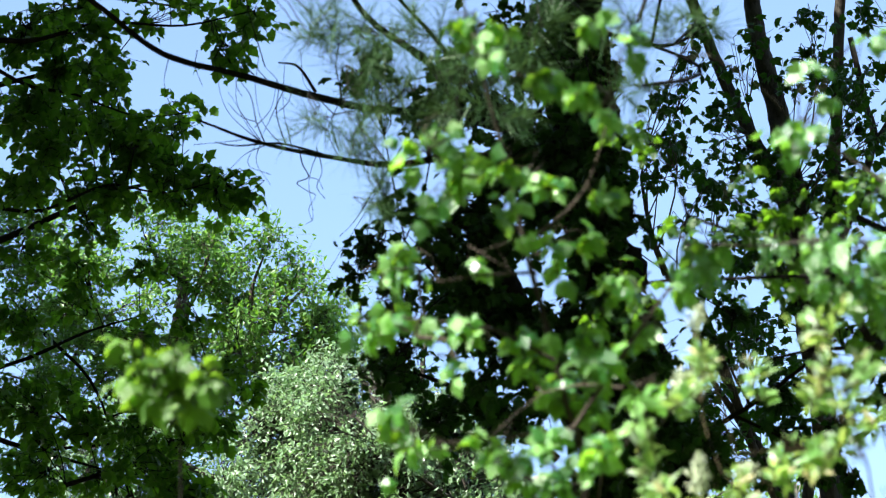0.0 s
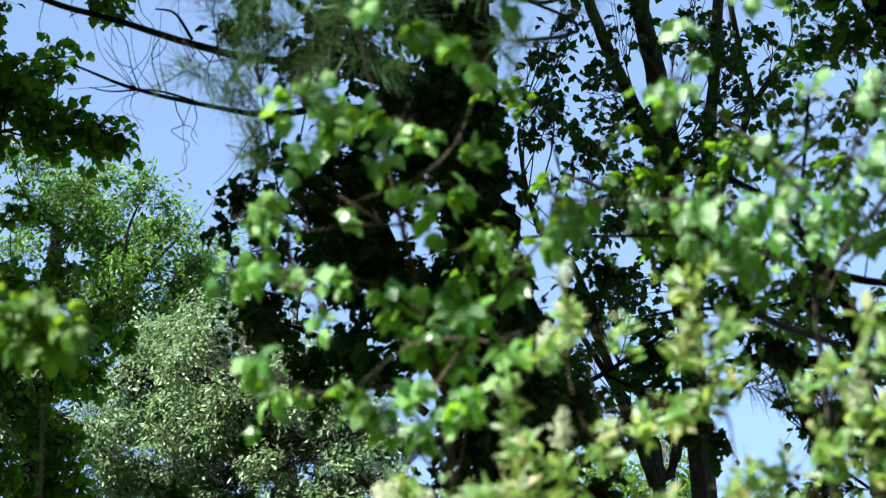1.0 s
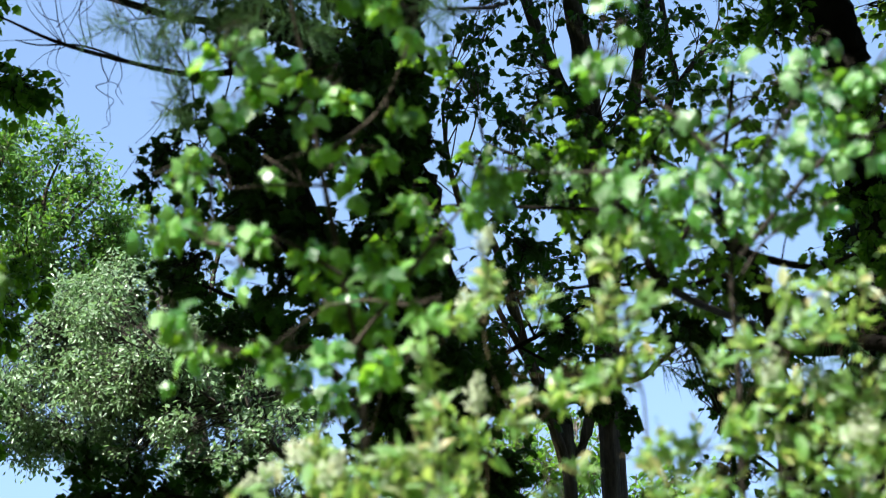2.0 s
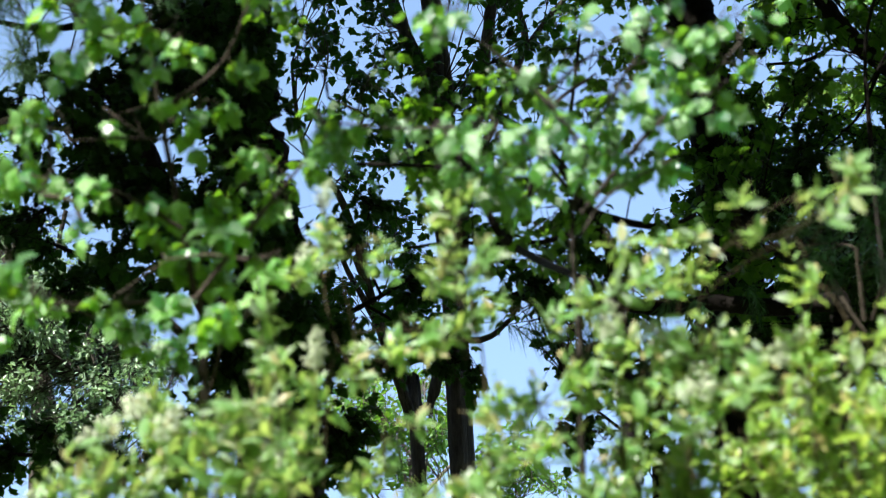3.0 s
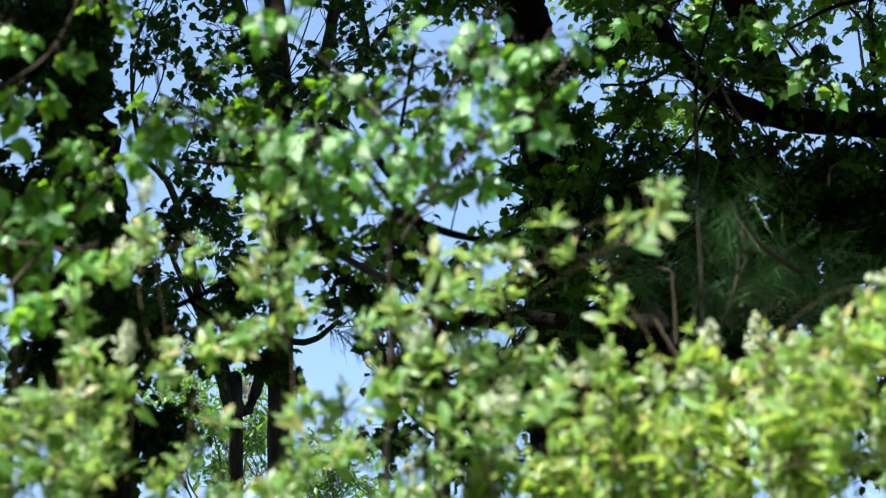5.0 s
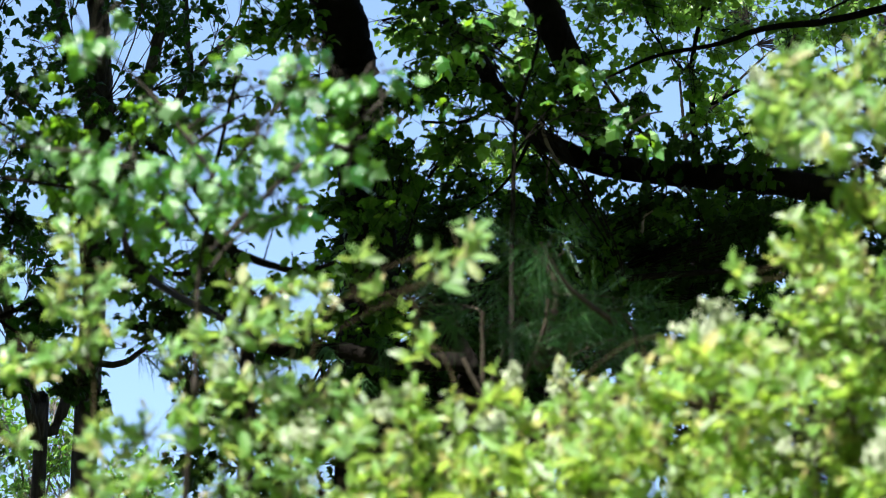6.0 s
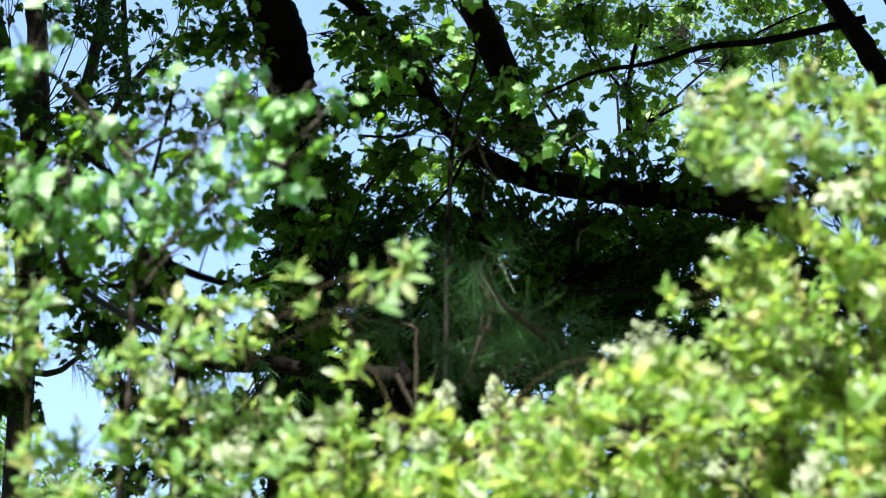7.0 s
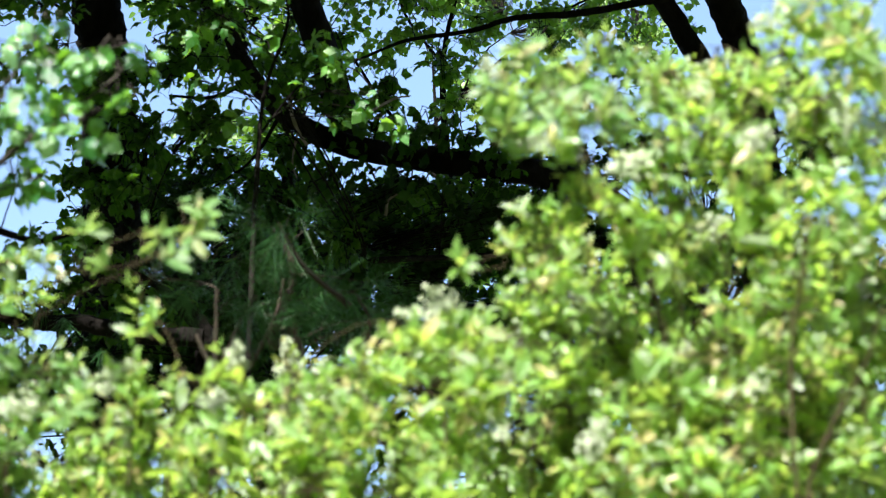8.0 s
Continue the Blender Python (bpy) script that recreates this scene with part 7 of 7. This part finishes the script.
SHRUB_B_LIMBS += [[(-0.82, 4.14, 0.00, 0.004), (-0.81, 4.14, 1.75, 0.003), (-0.81, 4.14, 3.17, 0.002), (-0.81, 4.05, 3.38, 0.002), (-0.82, 3.96, 3.56, 0.001)]]
SHRUB_B_LIMBS += [[(-0.95, 4.11, 0.00, 0.001), (-0.96, 4.11, 1.74, 0.001), (-0.98, 4.11, 3.16, 0.001), (-0.94, 4.09, 3.23, 0.001)]]
SHRUB_B_LIMBS += [[(-0.58, 4.20, 0.00, 0.004), (-0.59, 4.20, 1.72, 0.003), (-0.60, 4.20, 3.13, 0.002), (-0.58, 4.11, 3.34, 0.002), (-0.53, 4.07, 3.45, 0.001)]]
SHRUB_B_LIMBS += [[(-0.48, 4.24, 0.00, 0.001), (-0.49, 4.24, 3.04, 0.001), (-0.50, 4.16, 3.26, 0.001), (-0.47, 4.08, 3.44, 0.001)]]
SHRUB_B_LIMBS += [[(-0.69, 4.20, 0.00, 0.001), (-0.69, 4.20, 3.09, 0.001), (-0.66, 4.10, 3.35, 0.001)]]
SHRUB_B_LIMBS += [[(-0.43, 4.20, 3.17, 0.001), (-0.45, 4.12, 3.38, 0.001), (-0.40, 4.08, 3.47, 0.001), (-0.29, 4.08, 3.49, 0.001), (-0.16, 4.05, 3.57, 0.001)]]
SHRUB_C_SPRAYS = []
SHRUB_C_SPRAYS += [(-0.28, 4.16, 3.44, 0.02, 0.04), (-0.28, 4.03, 3.29, 0.03, 0.04), (-0.28, 4.15, 3.28, 0.05, 0.04), (-0.28, 4.75, 3.45, 0.06, 0.04), (-0.20, 4.05, 3.25, 0.04, 0.03), (-0.37, 4.19, 3.19, 0.07, 0.04), (-0.47, 4.76, 3.36, 0.08, 0.04), (-0.28, 4.25, 3.22, 0.07, 0.05), (-0.34, 4.88, 3.43, 0.08, 0.05), (-0.18, 3.91, 3.12, 0.05, 0.04), (-0.18, 4.54, 3.35, 0.07, 0.04), (-0.14, 4.04, 3.29, 0.03, 0.04), (-0.10, 4.28, 3.35, 0.04, 0.03), (-0.03, 4.25, 3.42, 0.02, 0.04), (-0.04, 4.25, 3.34, 0.04, 0.03), (-0.05, 4.81, 3.56, 0.05, 0.04), (0.03, 4.25, 3.34, 0.04, 0.04), (-0.10, 3.85, 3.11, 0.05, 0.03)]
SHRUB_C_SPRAYS += [(-0.12, 4.46, 3.32, 0.07, 0.04), (-0.01, 4.23, 3.25, 0.06, 0.04), (0.00, 4.64, 3.39, 0.07, 0.05), (-0.24, 4.28, 3.13, 0.08, 0.03), (-0.28, 4.72, 3.27, 0.09, 0.04), (-0.11, 4.35, 3.18, 0.08, 0.05), (-0.18, 4.76, 3.31, 0.09, 0.05), (0.01, 4.30, 3.17, 0.06, 0.05), (-0.02, 4.86, 3.32, 0.07, 0.05), (-0.35, 4.18, 3.11, 0.07, 0.03), (-0.38, 4.67, 3.26, 0.08, 0.04), (-0.19, 4.19, 3.15, 0.06, 0.04), (-0.22, 4.64, 3.29, 0.07, 0.04), (0.09, 3.86, 3.23, 0.04, 0.03), (0.11, 4.43, 3.44, 0.05, 0.03), (0.16, 3.57, 3.15, 0.05, 0.02), (0.19, 4.05, 3.33, 0.06, 0.03), (0.09, 3.77, 3.10, 0.07, 0.04)]
SHRUB_C_SPRAYS += [(0.05, 4.25, 3.27, 0.08, 0.05), (0.23, 3.78, 3.25, 0.05, 0.03), (0.21, 4.34, 3.47, 0.06, 0.03), (0.27, 3.62, 3.13, 0.08, 0.04), (0.29, 4.25, 3.37, 0.09, 0.05), (0.22, 3.92, 3.17, 0.08, 0.05), (0.28, 4.55, 3.40, 0.10, 0.06), (0.08, 3.86, 3.04, 0.07, 0.03), (0.04, 4.46, 3.22, 0.09, 0.04), (0.21, 3.65, 2.96, 0.07, 0.03), (0.19, 4.13, 3.10, 0.09, 0.03), (0.02, 4.02, 3.25, 0.05, 0.03), (-0.02, 4.53, 3.44, 0.06, 0.04), (0.01, 3.84, 3.09, 0.05, 0.04), (-0.03, 4.41, 3.26, 0.06, 0.05), (0.14, 3.92, 3.22, 0.05, 0.04), (0.11, 4.57, 3.47, 0.07, 0.05), (0.16, 4.06, 3.16, 0.06, 0.04)]
SHRUB_C_SPRAYS += [(0.20, 4.68, 3.38, 0.07, 0.05)]
SHRUB_C_LIMBS = []
SHRUB_C_LIMBS += [[(-0.29, 4.12, 0.00, 0.004), (-0.29, 4.12, 1.72, 0.003), (-0.28, 4.12, 3.12, 0.002), (-0.27, 4.00, 3.40, 0.001)]]
SHRUB_C_LIMBS += [[(-0.16, 4.13, 0.00, 0.004), (-0.16, 4.13, 1.71, 0.003), (-0.15, 4.13, 3.12, 0.002), (-0.14, 4.04, 3.33, 0.001)]]
SHRUB_C_LIMBS += [[(-0.04, 4.13, 0.00, 0.004), (-0.04, 4.13, 1.71, 0.003), (-0.03, 4.13, 3.11, 0.002), (-0.02, 4.03, 3.37, 0.001)]]
SHRUB_C_LIMBS += [[(-0.23, 4.15, 0.00, 0.001), (-0.22, 4.15, 3.04, 0.001), (-0.20, 4.06, 3.27, 0.001)]]
SHRUB_C_LIMBS += [[(0.20, 3.88, 0.00, 0.003), (0.20, 3.88, 1.68, 0.003), (0.22, 3.88, 3.05, 0.002), (0.23, 3.79, 3.28, 0.001)]]
SHRUB_C_LIMBS += [[(0.10, 3.90, 0.00, 0.001), (0.10, 3.90, 3.01, 0.001), (0.09, 3.82, 3.21, 0.001)]]
SHRUB_D_SPRAYS = []
SHRUB_D_SPRAYS += [(0.36, 3.82, 3.30, 0.06, 0.03), (0.40, 4.45, 3.52, 0.08, 0.03), (0.40, 3.75, 3.19, 0.07, 0.04), (0.43, 4.27, 3.39, 0.08, 0.05), (0.42, 4.03, 3.21, 0.09, 0.06), (0.47, 4.58, 3.39, 0.11, 0.06), (0.37, 4.09, 3.14, 0.07, 0.04), (0.36, 4.51, 3.25, 0.09, 0.04), (0.53, 3.96, 3.32, 0.07, 0.04), (0.59, 4.48, 3.52, 0.09, 0.05), (0.54, 3.95, 3.22, 0.08, 0.05), (0.62, 4.38, 3.38, 0.10, 0.06), (0.56, 3.73, 3.04, 0.09, 0.05), (0.66, 4.18, 3.18, 0.10, 0.06), (0.62, 3.92, 3.29, 0.06, 0.04), (0.67, 4.44, 3.50, 0.08, 0.05), (0.67, 3.57, 3.21, 0.07, 0.05), (0.72, 4.07, 3.39, 0.08, 0.06)]
SHRUB_D_SPRAYS += [(0.70, 3.92, 3.25, 0.05, 0.05), (0.73, 4.47, 3.42, 0.06, 0.05), (0.75, 3.75, 3.20, 0.07, 0.06), (0.85, 4.26, 3.37, 0.09, 0.07), (0.75, 3.85, 3.12, 0.09, 0.06), (0.85, 4.28, 3.27, 0.11, 0.07), (0.84, 3.69, 3.21, 0.05, 0.08), (0.95, 4.31, 3.44, 0.07, 0.09), (0.83, 3.70, 3.06, 0.05, 0.07), (0.96, 4.21, 3.22, 0.06, 0.08), (0.47, 3.67, 2.97, 0.06, 0.03), (0.52, 4.27, 3.19, 0.07, 0.03), (0.65, 3.75, 3.01, 0.08, 0.03), (0.69, 4.22, 3.17, 0.09, 0.04), (0.67, 4.04, 3.23, 0.06, 0.05), (0.75, 4.48, 3.39, 0.07, 0.05), (0.32, 3.89, 3.45, 0.03, 0.02), (0.24, 3.61, 3.28, 0.03, 0.01)]
SHRUB_D_SPRAYS += [(0.36, 3.77, 3.43, 0.04, 0.03), (0.45, 4.41, 3.69, 0.06, 0.03), (0.38, 3.56, 3.26, 0.04, 0.03), (0.38, 4.07, 3.46, 0.05, 0.03), (0.43, 3.76, 3.50, 0.06, 0.04), (0.38, 3.52, 3.44, 0.03, 0.02), (0.49, 3.58, 3.35, 0.07, 0.04), (0.57, 4.02, 3.53, 0.08, 0.04), (0.54, 3.84, 3.59, 0.07, 0.04), (0.57, 3.91, 3.43, 0.03, 0.03), (0.62, 3.76, 3.58, 0.07, 0.05), (0.60, 3.87, 3.53, 0.06, 0.04), (0.67, 3.53, 3.38, 0.07, 0.04), (0.67, 3.57, 3.32, 0.06, 0.03), (0.77, 4.00, 3.47, 0.07, 0.04), (0.75, 3.51, 3.40, 0.06, 0.06), (0.83, 3.81, 3.43, 0.06, 0.06), (0.94, 4.19, 3.56, 0.08, 0.07)]
SHRUB_D_SPRAYS += [(0.80, 3.87, 3.36, 0.07, 0.05), (0.92, 4.32, 3.53, 0.09, 0.05), (0.68, 3.73, 3.58, 0.05, 0.05), (0.58, 3.61, 3.57, 0.04, 0.03), (0.66, 3.46, 3.53, 0.04, 0.04), (0.74, 3.73, 3.77, 0.04, 0.04), (0.77, 3.50, 3.63, 0.06, 0.04), (0.80, 3.36, 3.49, 0.04, 0.06), (0.80, 3.75, 3.65, 0.07, 0.06), (0.86, 3.69, 3.54, 0.04, 0.05), (0.83, 3.65, 3.76, 0.05, 0.04), (0.86, 3.62, 3.41, 0.03, 0.05), (0.90, 3.61, 3.56, 0.05, 0.07), (0.95, 3.83, 3.38, 0.05, 0.09), (1.10, 4.42, 3.62, 0.07, 0.11), (0.71, 3.38, 3.60, 0.04, 0.03), (0.50, 4.35, 3.62, 0.06, 0.05), (0.54, 4.89, 3.82, 0.07, 0.06)]
SHRUB_D_SPRAYS += [(0.57, 4.04, 3.42, 0.06, 0.05), (0.68, 4.63, 3.65, 0.07, 0.05), (0.69, 4.29, 3.66, 0.06, 0.06), (0.72, 4.86, 3.90, 0.07, 0.07), (0.43, 4.23, 3.48, 0.06, 0.04), (0.48, 4.87, 3.74, 0.07, 0.05), (0.77, 4.37, 3.40, 0.06, 0.05), (0.86, 4.91, 3.61, 0.07, 0.06), (0.92, 4.24, 3.57, 0.06, 0.06), (1.02, 4.74, 3.78, 0.07, 0.07), (0.79, 3.99, 3.13, 0.07, 0.05), (0.92, 4.52, 3.28, 0.09, 0.05), (0.50, 4.17, 3.21, 0.06, 0.05), (0.59, 4.61, 3.34, 0.07, 0.05), (0.35, 4.42, 3.31, 0.06, 0.05), (0.35, 5.06, 3.51, 0.07, 0.06), (0.66, 3.50, 3.13, 0.05, 0.03), (0.74, 4.00, 3.31, 0.06, 0.03)]
SHRUB_D_SPRAYS += [(0.75, 3.59, 3.08, 0.05, 0.03), (0.85, 4.14, 3.27, 0.06, 0.04), (0.72, 3.52, 3.12, 0.04, 0.03), (0.83, 4.01, 3.30, 0.05, 0.03), (0.65, 3.60, 3.03, 0.05, 0.03), (0.76, 4.08, 3.17, 0.06, 0.03), (0.70, 3.59, 2.97, 0.05, 0.03), (0.76, 4.00, 3.10, 0.06, 0.03), (0.77, 3.50, 3.10, 0.04, 0.04), (0.86, 4.14, 3.32, 0.05, 0.04), (0.77, 3.52, 2.98, 0.04, 0.03), (0.88, 3.98, 3.13, 0.05, 0.04), (0.58, 3.52, 3.05, 0.05, 0.03), (0.63, 3.99, 3.21, 0.06, 0.03), (0.57, 3.53, 2.95, 0.05, 0.03), (0.66, 4.16, 3.17, 0.06, 0.03), (0.50, 3.49, 3.08, 0.04, 0.03), (0.58, 3.88, 3.23, 0.05, 0.03)]
SHRUB_D_SPRAYS += [(0.74, 3.55, 3.22, 0.04, 0.03), (0.85, 4.03, 3.43, 0.05, 0.03), (0.75, 3.38, 3.25, 0.04, 0.03), (0.86, 3.91, 3.49, 0.05, 0.04), (0.70, 3.46, 3.30, 0.04, 0.03), (0.46, 3.57, 3.03, 0.05, 0.03), (0.51, 4.21, 3.25, 0.06, 0.03), (0.41, 3.58, 2.95, 0.05, 0.02), (0.44, 4.13, 3.14, 0.06, 0.03)]
SHRUB_D_SPRAYS += [(0.57, 4.02, 3.84, 0.035, 0.028), (0.60, 3.97, 3.83, 0.035, 0.028), (0.66, 4.05, 3.86, 0.035, 0.028), (0.69, 3.98, 3.83, 0.035, 0.028), (0.73, 3.95, 3.81, 0.035, 0.028), (0.79, 4.03, 3.87, 0.035, 0.028), (0.61, 4.21, 3.90, 0.035, 0.028), (0.65, 4.18, 3.88, 0.035, 0.028), (0.70, 4.16, 3.88, 0.035, 0.028), (0.73, 4.02, 3.79, 0.035, 0.028), (0.79, 4.09, 3.85, 0.035, 0.028), (0.82, 4.00, 3.83, 0.035, 0.028), (0.82, 4.00, 3.77, 0.035, 0.028)]
SHRUB_D_SPRAYS += [(0.18, 4.27, 3.43, 0.040, 0.028), (0.23, 4.27, 3.45, 0.040, 0.028), (0.28, 4.16, 3.43, 0.040, 0.028), (0.32, 4.08, 3.45, 0.040, 0.028), (0.36, 3.99, 3.45, 0.040, 0.028), (0.40, 4.15, 3.57, 0.040, 0.028), (0.41, 4.07, 3.60, 0.040, 0.028), (0.31, 4.25, 3.44, 0.040, 0.028), (0.36, 4.12, 3.43, 0.040, 0.028), (0.40, 4.20, 3.53, 0.040, 0.028), (0.25, 4.13, 3.35, 0.040, 0.028), (0.44, 4.18, 3.61, 0.040, 0.028), (0.85, 4.01, 3.80, 0.040, 0.028), (0.88, 3.93, 3.74, 0.040, 0.028)]
SHRUB_D_LIMBS = []
SHRUB_D_LIMBS += [[(0.74, 3.82, 0.00, 0.003), (0.74, 3.82, 1.70, 0.003), (0.73, 3.82, 3.08, 0.002), (0.75, 3.71, 3.32, 0.002), (0.76, 3.64, 3.47, 0.001), (0.78, 3.53, 3.65, 0.001)]]
SHRUB_D_LIMBS += [[(0.79, 3.83, 0.00, 0.001), (0.77, 3.83, 3.04, 0.001), (0.83, 3.75, 3.21, 0.001), (0.87, 3.67, 3.36, 0.001), (0.84, 3.54, 3.61, 0.001)]]
SHRUB_D_LIMBS += [[(0.56, 3.86, 0.00, 0.003), (0.56, 3.86, 1.68, 0.003), (0.57, 3.86, 3.05, 0.002), (0.55, 3.78, 3.25, 0.002), (0.50, 3.70, 3.41, 0.001), (0.43, 3.68, 3.47, 0.001)]]
SHRUB_D_LIMBS += [[(0.42, 3.89, 0.00, 0.001), (0.41, 3.89, 3.01, 0.001), (0.40, 3.80, 3.22, 0.001), (0.36, 3.72, 3.40, 0.001)]]
SHRUB_D_LIMBS += [[(0.66, 3.86, 0.00, 0.001), (0.65, 3.86, 3.01, 0.001), (0.68, 3.74, 3.29, 0.001), (0.67, 3.65, 3.47, 0.001), (0.68, 3.58, 3.61, 0.001)]]
SHRUB_D_LIMBS += [[(0.62, 3.87, 3.01, 0.001), (0.57, 3.74, 3.32, 0.001), (0.58, 3.61, 3.57, 0.001)]]
SHRUB_D_LIMBS += [[(0.71, 3.55, 2.86, 0.004), (0.70, 3.53, 2.92, 0.003), (0.69, 3.47, 3.08, 0.003), (0.70, 3.42, 3.18, 0.002), (0.71, 3.38, 3.25, 0.002)]]
SHRUB_D_LIMBS += [[(0.71, 3.55, 2.86, 0.003), (0.72, 3.52, 2.93, 0.003), (0.75, 3.49, 3.00, 0.003), (0.79, 3.45, 3.07, 0.002), (0.81, 3.41, 3.14, 0.002)]]
SHRUB_E_SPRAYS = []
SHRUB_E_SPRAYS += [(0.32, 3.62, 3.66, 0.04, 0.03), (0.44, 3.70, 3.71, 0.05, 0.03), (0.27, 3.49, 3.51, 0.03, 0.03), (0.37, 3.67, 3.62, 0.06, 0.03), (0.43, 3.38, 3.44, 0.04, 0.03), (0.30, 3.49, 3.47, 0.03, 0.02), (0.51, 3.75, 3.71, 0.03, 0.02), (0.34, 3.65, 3.53, 0.03, 0.02), (0.37, 3.45, 3.46, 0.04, 0.02), (0.53, 3.69, 3.63, 0.03, 0.02), (0.34, 3.59, 3.61, 0.03, 0.02), (0.40, 3.56, 3.57, 0.03, 0.02), (0.31, 3.58, 3.56, 0.04, 0.02), (0.38, 3.56, 3.53, 0.04, 0.02), (0.45, 3.58, 3.55, 0.03, 0.02), (0.34, 3.61, 3.52, 0.04, 0.02), (0.40, 3.60, 3.51, 0.04, 0.02), (0.47, 3.61, 3.52, 0.04, 0.03)]
SHRUB_E_SPRAYS += [(0.28, 3.60, 3.52, 0.03, 0.02), (0.52, 3.60, 3.51, 0.03, 0.03)]
SHRUB_E_LIMBS = []
SHRUB_E_LIMBS += [[(0.62, 3.75, 0.00, 0.003), (0.61, 3.75, 1.73, 0.003), (0.55, 3.75, 3.14, 0.002), (0.47, 3.64, 3.41, 0.001), (0.43, 3.54, 3.61, 0.001)]]
SHRUB_E_LIMBS += [[(0.53, 3.72, 3.22, 0.001), (0.44, 3.63, 3.44, 0.001), (0.35, 3.57, 3.56, 0.001), (0.28, 3.58, 3.56, 0.001)]]
SHRUB_E_LIMBS += [[(0.47, 3.64, 3.41, 0.001), (0.39, 3.59, 3.51, 0.001), (0.32, 3.54, 3.61, 0.001)]]
SHRUB_E_LIMBS += [[(0.57, 3.78, 3.07, 0.001), (0.55, 3.67, 3.34, 0.001), (0.52, 3.56, 3.55, 0.001)]]
for limbs, sprays, words, blade, bloom in ((SHRUB_A_LIMBS, SHRUB_A_SPRAYS, "light green shrub with slender upright leafy shoots", SHRUB_LEAF, 0.1),
                             (SHRUB_B_LIMBS, SHRUB_B_SPRAYS, "loose shrub with a tall pale flowering stem", SHRUB_LEAF, 0.11),
                             (SHRUB_C_LIMBS, SHRUB_C_SPRAYS, "low bright shrub with cream flower spikes", SHRUB_LIME, 0.08),
                             (SHRUB_D_LIMBS, SHRUB_D_SPRAYS, "tall dense yellow-green shrub with cream flower spikes", SHRUB_LIME, 0.045),
                             (SHRUB_E_LIMBS, SHRUB_E_SPRAYS, "pale flowering shrub arching over its neighbour", SHRUB_LEAF, 0.1)):
    plant("flowering_shrub", words, "shrub", limbs, sprays, SHOOT, blade, LANCE, OVAL_TRIS, 0.047, 10.5, 12, 0.145, 0.05, 0.7,
          sides=7, twig=0.0013, stalk=0.1, group="flowering shrubs", deep=0.65, flowers=bloom, face=FACE_SUN, loose=0.48, wild=0.42, taper=0.6, least=0.6, back=0.8)
